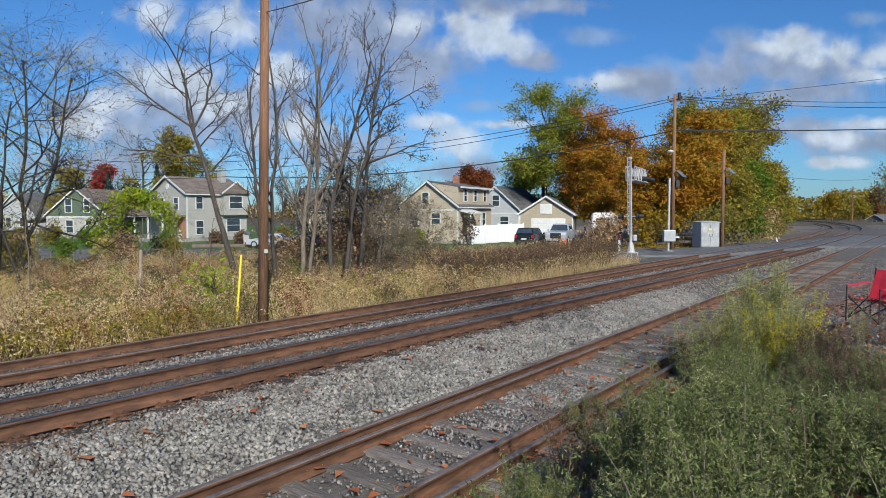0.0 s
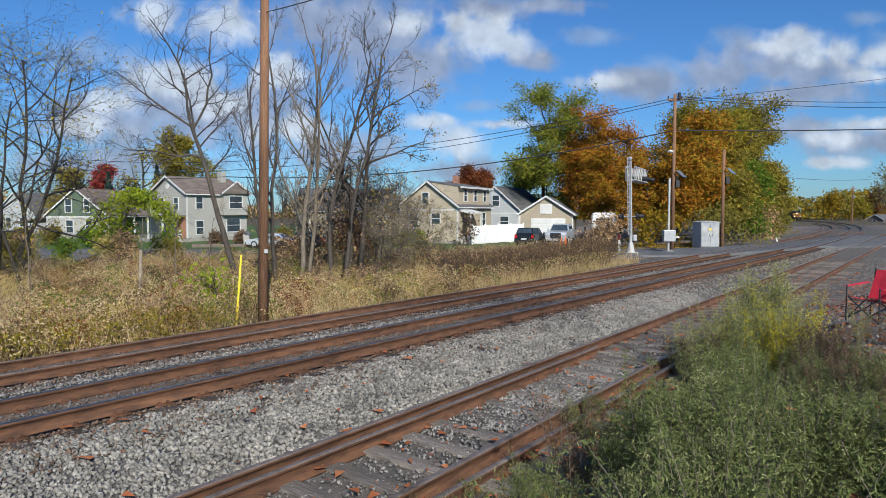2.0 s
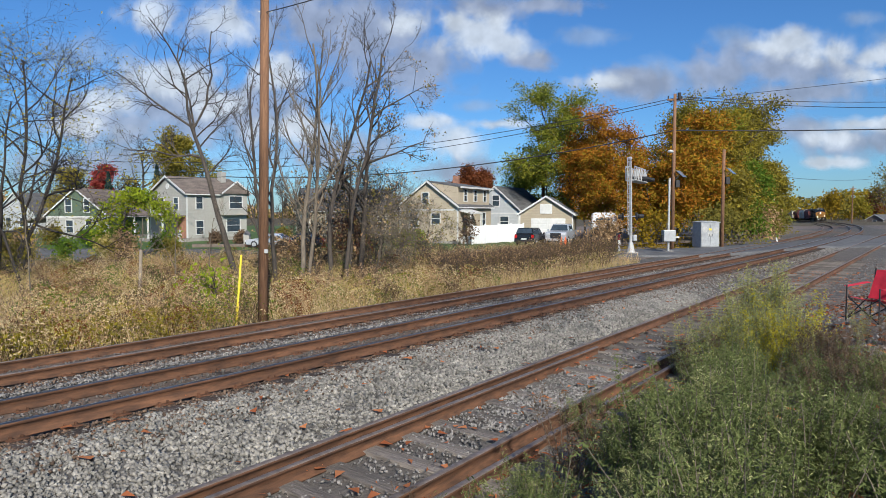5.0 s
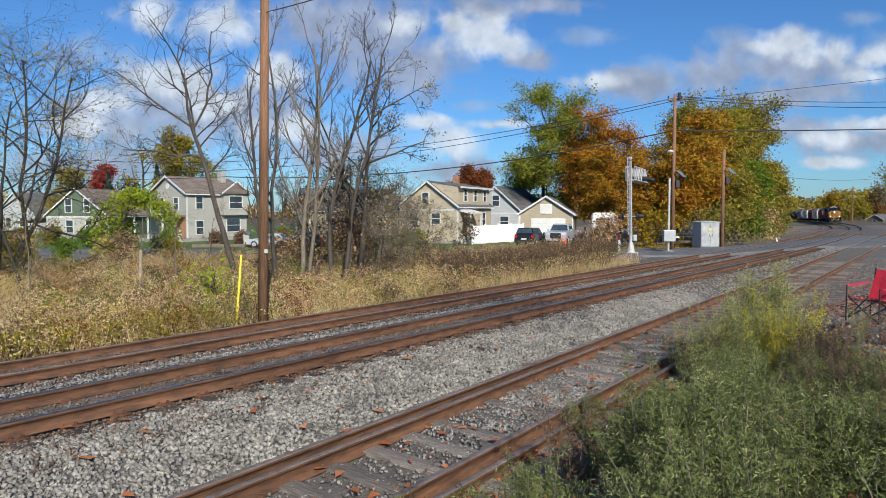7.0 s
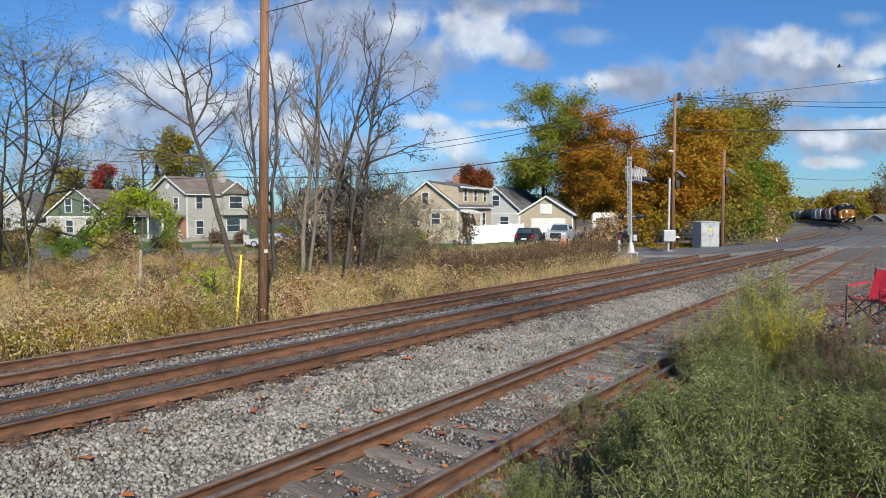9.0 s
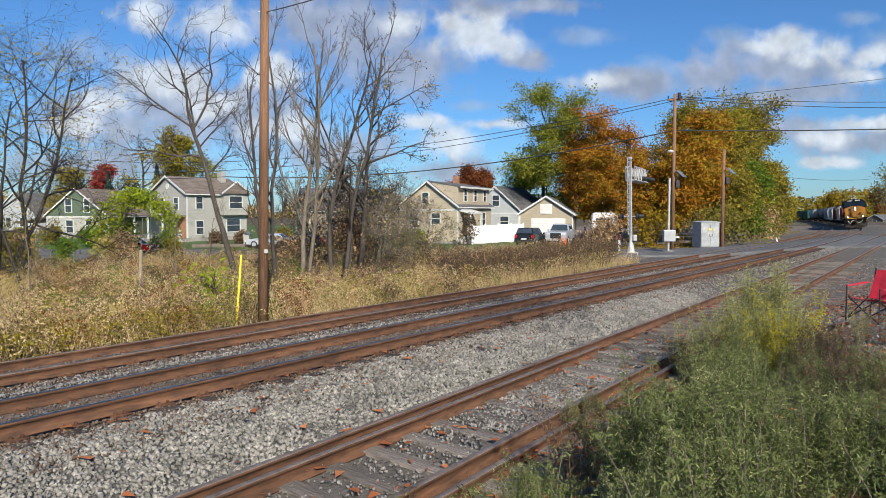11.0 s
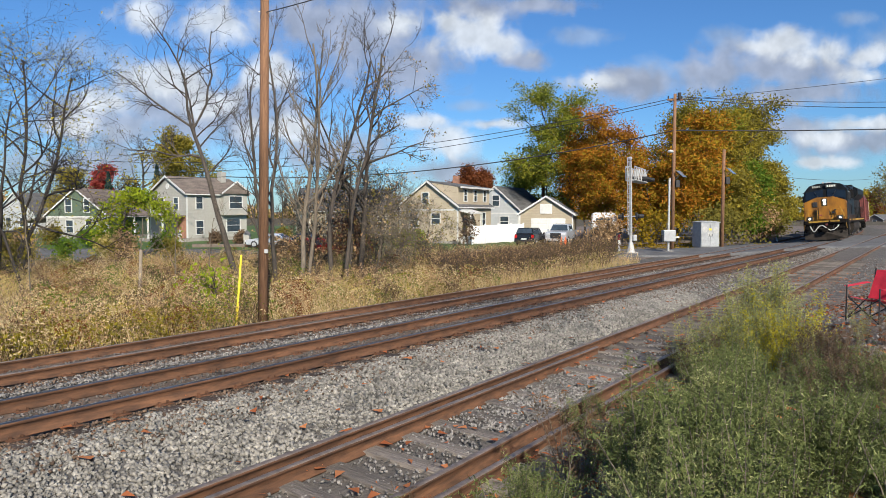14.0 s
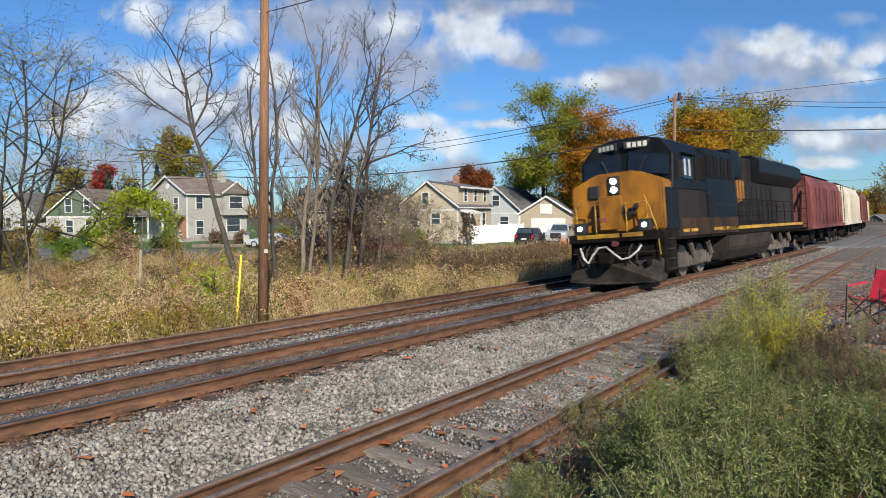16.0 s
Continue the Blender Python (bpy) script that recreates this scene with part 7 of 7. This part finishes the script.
def hedge_shrub(seed, leaf_a, leaf_b):
    rng = np.random.default_rng(seed)
    rows, tips = [], []
    for k in range(12):
        a = rng.random() * 6.28
        r, t = grow(rng, (0.25 * math.cos(a), 0.25 * math.sin(a), -0.1), (0.45 * math.cos(a), 0.45 * math.sin(a), 1), 1.3, 0.016, 2, kids=2, spread=0.6, up=0.1, first=0.2, ratio=0.5, thin=0.005)
        rows += r
        tips.append(t)
    tips = np.vstack(tips)
    ob = thing("brush", pose(0, 0, 0), "dense brown leafless brush beside the line", "shrub", "brown brush")
    v, f = tubes(rows, 3)
    tagged(child("stem", mesh_np("stem", v, f, M["bark_dark"]), ob), kind="stuff")
    c = tips[rng.integers(0, len(tips), 700)] + rng.normal(size=(700, 3)) * 0.12
    v, f = leaves(c, 0.075, rng, 0.5)
    tagged(child("foliage", mesh_np("foliage", v, f, LEAF[leaf_a]), ob), kind="stuff")
    c = tips[rng.integers(0, len(tips), 260)] + rng.normal(size=(260, 3)) * 0.12
    v, f = leaves(c, 0.07, rng, 0.5)
    tagged(child("foliage", mesh_np("foliage", v, f, LEAF[leaf_b]), ob), kind="stuff")
    return ob


def build_brush():
    kinds = [hedge_shrub(1, "mug_dry", "brown"), hedge_shrub(2, "mug_dry", "brown"), hedge_shrub(3, "mug_dry", "olive")]
    rng = random.Random(8)
    spots = []
    for k in range(64):
        t = k / 64
        x = 0.2 + 10.2 * t + rng.uniform(-0.8, 0.8)
        y = 31 + 9.0 * t + rng.uniform(-2.6, 3.0)
        spots.append((x, y, rng.uniform(0.62, 0.98)))
    for k in range(26):
        t = k / 26
        spots.append((0.8 + 8.4 * t + rng.uniform(-0.6, 0.6), 28.2 + 8.2 * t + rng.uniform(-0.9, 0.9), rng.uniform(0.55, 0.8)))
    for k in range(26):
        spots.append((rng.uniform(-16, -2), rng.uniform(21, 36), rng.uniform(0.35, 0.7)))
    for i, (x, y, s) in enumerate(spots):
        src = kinds[i % 3]
        m = pose(*at(x, y), 0, 0, rng.uniform(0, 360))
        if i < 3:
            src.matrix_basis = m
        else:
            ob = copy_thing(src, m)
            ob.scale = (s, s, s)
    return kinds


build_brush()


# ---- weeds on the bank ----
def weed_plant(seed, leaf_a, leaf_b, height, stems, per, size, label):
    rng = np.random.default_rng(seed)
    rows, ca, cb = [], [], []
    for k in range(stems):
        a = rng.random() * 6.28
        p = np.array([0.12 * math.cos(a), 0.12 * math.sin(a), -0.05])
        d = unit(np.array([0.38 * math.cos(a) * rng.random(), 0.38 * math.sin(a) * rng.random(), 1.0]))
        h = height * (0.65 + 0.5 * rng.random())
        n = 7
        for i in range(n):
            d = unit(d + rng.normal(size=3) * 0.06)
            q = p + d * h / n
            rows.append((*p, *q, 0.006 * (1 - i / n) + 0.002, 0.006 * (1 - (i + 1) / n) + 0.002))
            if i > 0:
                for j in range(per):
                    t = rng.random()
                    o = p + (q - p) * t
                    out = unit(np.array([rng.normal(), rng.normal(), 0.35]))
                    reach = (0.05 + 0.13 * rng.random()) * (1.25 - i / n)
                    (ca if rng.random() < 0.7 else cb).append(o + out * reach)
                    ca.append(o + out * reach * 0.5)
            p = q
    ob = thing("weed_plant", pose(0, 0, 0), label, "weed", "weeds on the bank")
    v, f = tubes(rows, 3)
    tagged(child("stem", mesh_np("stem", v, f, M["bark_pale"]), ob), kind="stuff")
    for c, lf, s in ((ca, leaf_a, size), (cb, leaf_b, size * 0.9)):
        v, f = leaves(np.array(c), s, rng, 0.3, -0.15)
        tagged(child("foliage", mesh_np("foliage", v, f, LEAF[lf]), ob), kind="stuff")
    return ob


SWAY = []


def build_bank():
    green = "leafy grey-green mugwort plant on the bank"
    kinds = [weed_plant(1, "mug", "mug_pale", 0.74, 17, 28, 0.024, green), weed_plant(2, "mug", "mug_pale", 0.82, 17, 28, 0.024, green), weed_plant(3, "mug_pale", "mug", 0.7, 16, 28, 0.023, green),
             weed_plant(4, "mug_yellow", "mug_pale", 1.2, 11, 17, 0.038, "tall yellowing weed with slender stems"), weed_plant(5, "mug_pale", "mug_yellow", 1.35, 12, 17, 0.034, "tall olive weed with slender stems"),
             weed_plant(6, "mug_dry", "mug_dry", 0.9, 11, 12, 0.034, "dry dark brown dead weed on the bank")]
    rng = random.Random(21)
    spots = []
    # low green weeds from the camera's feet down to the siding
    for i in range(19):
        for j in range(10):
            s, d = -2.0 + i * 0.6 + rng.uniform(-0.3, 0.3), 2.75 + j * 0.58 + rng.uniform(-0.3, 0.3)
            x, y = siding(s, d)[:2]
            if math.hypot(x, y) < 2.0 or y < 1.3 or (s > 5.0 and d > 4.4) or x / y > 1.05 or (x / y > 0.54 and y > 7.6):
                continue
            low = (0.45 if y > 5.2 else 0.62 if y > 4.4 else 0.9) if x / y > 0.5 else 1.0
            spots.append((x, y, rng.choice((0, 1, 2)), min(1.0, max(0.42, (d - 1.9) / 1.5)) * low * rng.uniform(0.95, 1.3)))
    for k in range(46):
        s, d = rng.uniform(-1.6, 7.0), rng.uniform(1.95, 2.8)
        x, y = siding(s, d)[:2]
        spots.append((x, y, rng.choice((0, 1, 2, 5)), rng.uniform(0.22, 0.4)))
    # taller yellow and olive plants further along, with dead brown ones among them
    for x0, x1, y0, y1, count, which, lo, hi in ((3.75, 4.75, 9.2, 10.4, 20, (4, 4, 4, 5), 0.62, 0.85), (4.8, 5.5, 10.0, 10.8, 10, (4,), 0.95, 1.2), (4.3, 5.0, 8.6, 9.4, 14, (3, 3, 4), 0.6, 0.8),
                                                 (4.4, 4.8, 7.6, 8.3, 8, (5,), 0.55, 0.75), (3.6, 4.6, 5.7, 7.2, 13, (5, 5, 0), 0.5, 0.78), (4.4, 5.6, 6.9, 8.6, 6, (5, 4, 1), 0.3, 0.5), (5.8, 6.6, 9.2, 10.5, 5, (5, 4), 0.3, 0.5), (2.5, 3.3, 3.7, 4.7, 12, (0, 1, 2), 0.6, 0.85)):
        for k in range(count):
            spots.append((rng.uniform(x0, x1), rng.uniform(y0, y1), rng.choice(which), rng.uniform(lo, hi)))
    for x, y, k, s in ((0.55, 5.35, 2, 0.35), (0.15, 5.15, 1, 0.3), (1.6, 7.6, 0, 0.55), (1.9, 8.1, 1, 0.5), (-0.35, 5.5, 5, 0.3)):
        spots.append((x, y, k, s))
    used = set()
    for x, y, k, s in spots:
        m = pose(*at(x, y), rng.uniform(-6, 6), rng.uniform(-6, 6), rng.uniform(0, 360))
        if k not in used:
            used.add(k)
            kinds[k].matrix_basis = m
            ob = kinds[k]
        else:
            ob = copy_thing(kinds[k], m)
            ob.scale = (s, s, s)
            if math.hypot(x, y) < 5.5 and len(SWAY) < 24:
                SWAY.append(ob)


build_bank()


def fallen_leaves():
    rng = np.random.default_rng(31)
    s, d = rng.uniform(-2.5, 9, 1000), rng.uniform(1.62, 3.1, 1000)
    xy = np.array([siding(a, b)[:2] for a, b in zip(s, d)])
    c = np.column_stack([xy, ground_z(xy) + 0.03])
    v, f = leaves(c, 0.09, rng, 0.8)
    v = v.reshape(-1, 3, 3)
    v[:, :, 2] = c[:, None, 2] + (v[:, :, 2] - c[:, None, 2]) * 0.3
    tagged(new("rail_leaves", mesh_np("rail_leaves", v.reshape(-1, 3), f, LEAF["fallen"])), "drift of orange leaves along the siding rail", "leaves", kind="stuff")
    n = 5200
    s, d = -2 + 30 * rng.random(n) ** 1.3, rng.uniform(-3.0, 7.5, n)
    keep = rng.random(n) < np.where((d > 0.1) & (d < 1.5), 0.55, np.where(d >= 1.5, 0.6, 0.07))
    s, d = s[keep], d[keep]
    xy = np.array([siding(a, b)[:2] for a, b in zip(s, d)])
    c = np.column_stack([xy, ground_z(xy) + 0.075])
    v, f = leaves(c, 0.1, rng, 0.8)
    v = v.reshape(-1, 3, 3)
    v[:, :, 2] = c[:, None, 2] + (v[:, :, 2] - c[:, None, 2]) * 0.3
    tagged(new("fallen_leaves", mesh_np("fallen_leaves", v.reshape(-1, 3), f, LEAF["fallen"])), "scattered orange fallen leaves on stone and sleepers", "leaves", kind="stuff")
    xy = np.stack([rng.uniform(10, 24, 2600), rng.uniform(46, 60, 2600)], 1)
    xy = xy[(xy[:, 1] - 46 > (xy[:, 0] - 12) * 0.62)]
    c = np.column_stack([xy, ground_z(xy) + 0.03])
    v, f = leaves(c, 0.22, rng, 0.8)
    v = v.reshape(-1, 3, 3)
    v[:, :, 2] = c[:, None, 2] + (v[:, :, 2] - c[:, None, 2]) * 0.3
    tagged(new("leaf_litter", mesh_np("leaf_litter", v.reshape(-1, 3), f, LEAF["amber"])), "amber leaf litter under the trees at the crossing", "leaves", kind="stuff")
    n = 1500
    x, y = rng.uniform(6, 12, n), rng.uniform(6, 18, n)
    xy = np.stack([x, y], 1)
    c = np.column_stack([xy, ground_z(xy) + 0.03])
    v, f = leaves(c, 0.1, rng, 0.8)
    v = v.reshape(-1, 3, 3)
    v[:, :, 2] = c[:, None, 2] + (v[:, :, 2] - c[:, None, 2]) * 0.3
    tagged(new("bank_leaves", mesh_np("bank_leaves", v.reshape(-1, 3), f, LEAF["rust"])), "brown-red leaf litter on the gravel bank", "leaves", kind="stuff")


fallen_leaves()


# sparse trees on the bank behind the viewpoint, whose shade falls on the stone
for x, y, h, n, sd in ((-3.4, -9.5, 8.5, 420, 401), (-6.5, -7.0, 9.0, 420, 402), (6.0, -0.8, 11.5, 1500, 403)):
    make_tree("bank_tree", "sparse tree on the bank keeping a few leaves", at(x, y), (0.05, 0.05, 1), h, 0.05 if n > 1000 else 0.14, 3, M["bark"], LEAF["olive"], n, 0.13, 0.9 if n > 1000 else 0.4, seed=sd, kids=5, spread=0.8, up=0.08, first=0.68 if n > 1000 else 0.3, ratio=0.4 if n > 1000 else 0.55)


# ---- what moves ----
def front_at(t):
    """How far along the line the locomotive's nose is."""
    dt = 16.0 - t
    return 15.6 + 20.18 * dt + 0.145 * dt * dt


def on_track(s_front, s_back):
    xa, ya, za, _ = along(s_front)
    xb, yb, zb, _ = along(s_back)
    turn = math.degrees(math.atan2(-(xa - xb), ya - yb))
    tilt = math.degrees(math.atan2(za - zb, math.hypot(xa - xb, ya - yb)))
    return pose(xa, ya, za + 0.065, tilt, 4.9, turn)


def motions():
    street = [(0, -110, 64.3), (8, -52, 60.9), (11.3, -27, 59.7), (11.8, -24, 59.6), (12.5, -19.4, 59.2), (13, -16.4, 58.9), (13.5, -14, 58.6), (14, -10.8, 58.2), (14.5, -8, 57.5),
              (15, -6.4, 56.9), (15.5, -5.4, 56.5), (16, -4.7, 56.2)]
    walk(red_car, [(t, pose(x, y, gz(x, y) + 0.06, 0, 0, -90 - (3 if t < 13.5 else 14))) for t, x, y in street])
    for ob, far in ((cloud_wisps, FAR + 20), (cloud_grey, FAR + 10), (cloud_white, FAR)):
        walk(ob, [(0, pose(22, far, 2.33)), (16, pose(-26, far, 2.33))])
    for k, ob in enumerate(SWAY):
        m = ob.matrix_basis.copy()
        rows, n = [], 17
        for i in range(n):
            t = i * 1.0
            rows.append((t, m @ pose(0, 0, 0, 2.2 * math.sin(t * 1.3 + k), 2.6 * math.sin(t * 1.7 + k * 2.1), 0)))
        walk(ob, rows)
    walk(bird, [(0, pose(60, 60, 24, 0, 0, 70)), (8.6, pose(38.5, 60, 15.2, 0, 0, 70)), (9.0, pose(36.2, 60, 15.55, 0, 12, 70)), (9.4, pose(33.8, 60, 17.5, 0, -10, 70)), (12, pose(18, 60, 46, 0, 0, 70)), (16, pose(-10, 60, 70, 0, 0, 70))])
    times = [k * 0.5 for k in range(33)]
    for ob, behind, length in CONSIST:
        walk(ob, [(t, on_track(front_at(t) + behind, front_at(t) + behind + length)) for t in times])


motions()
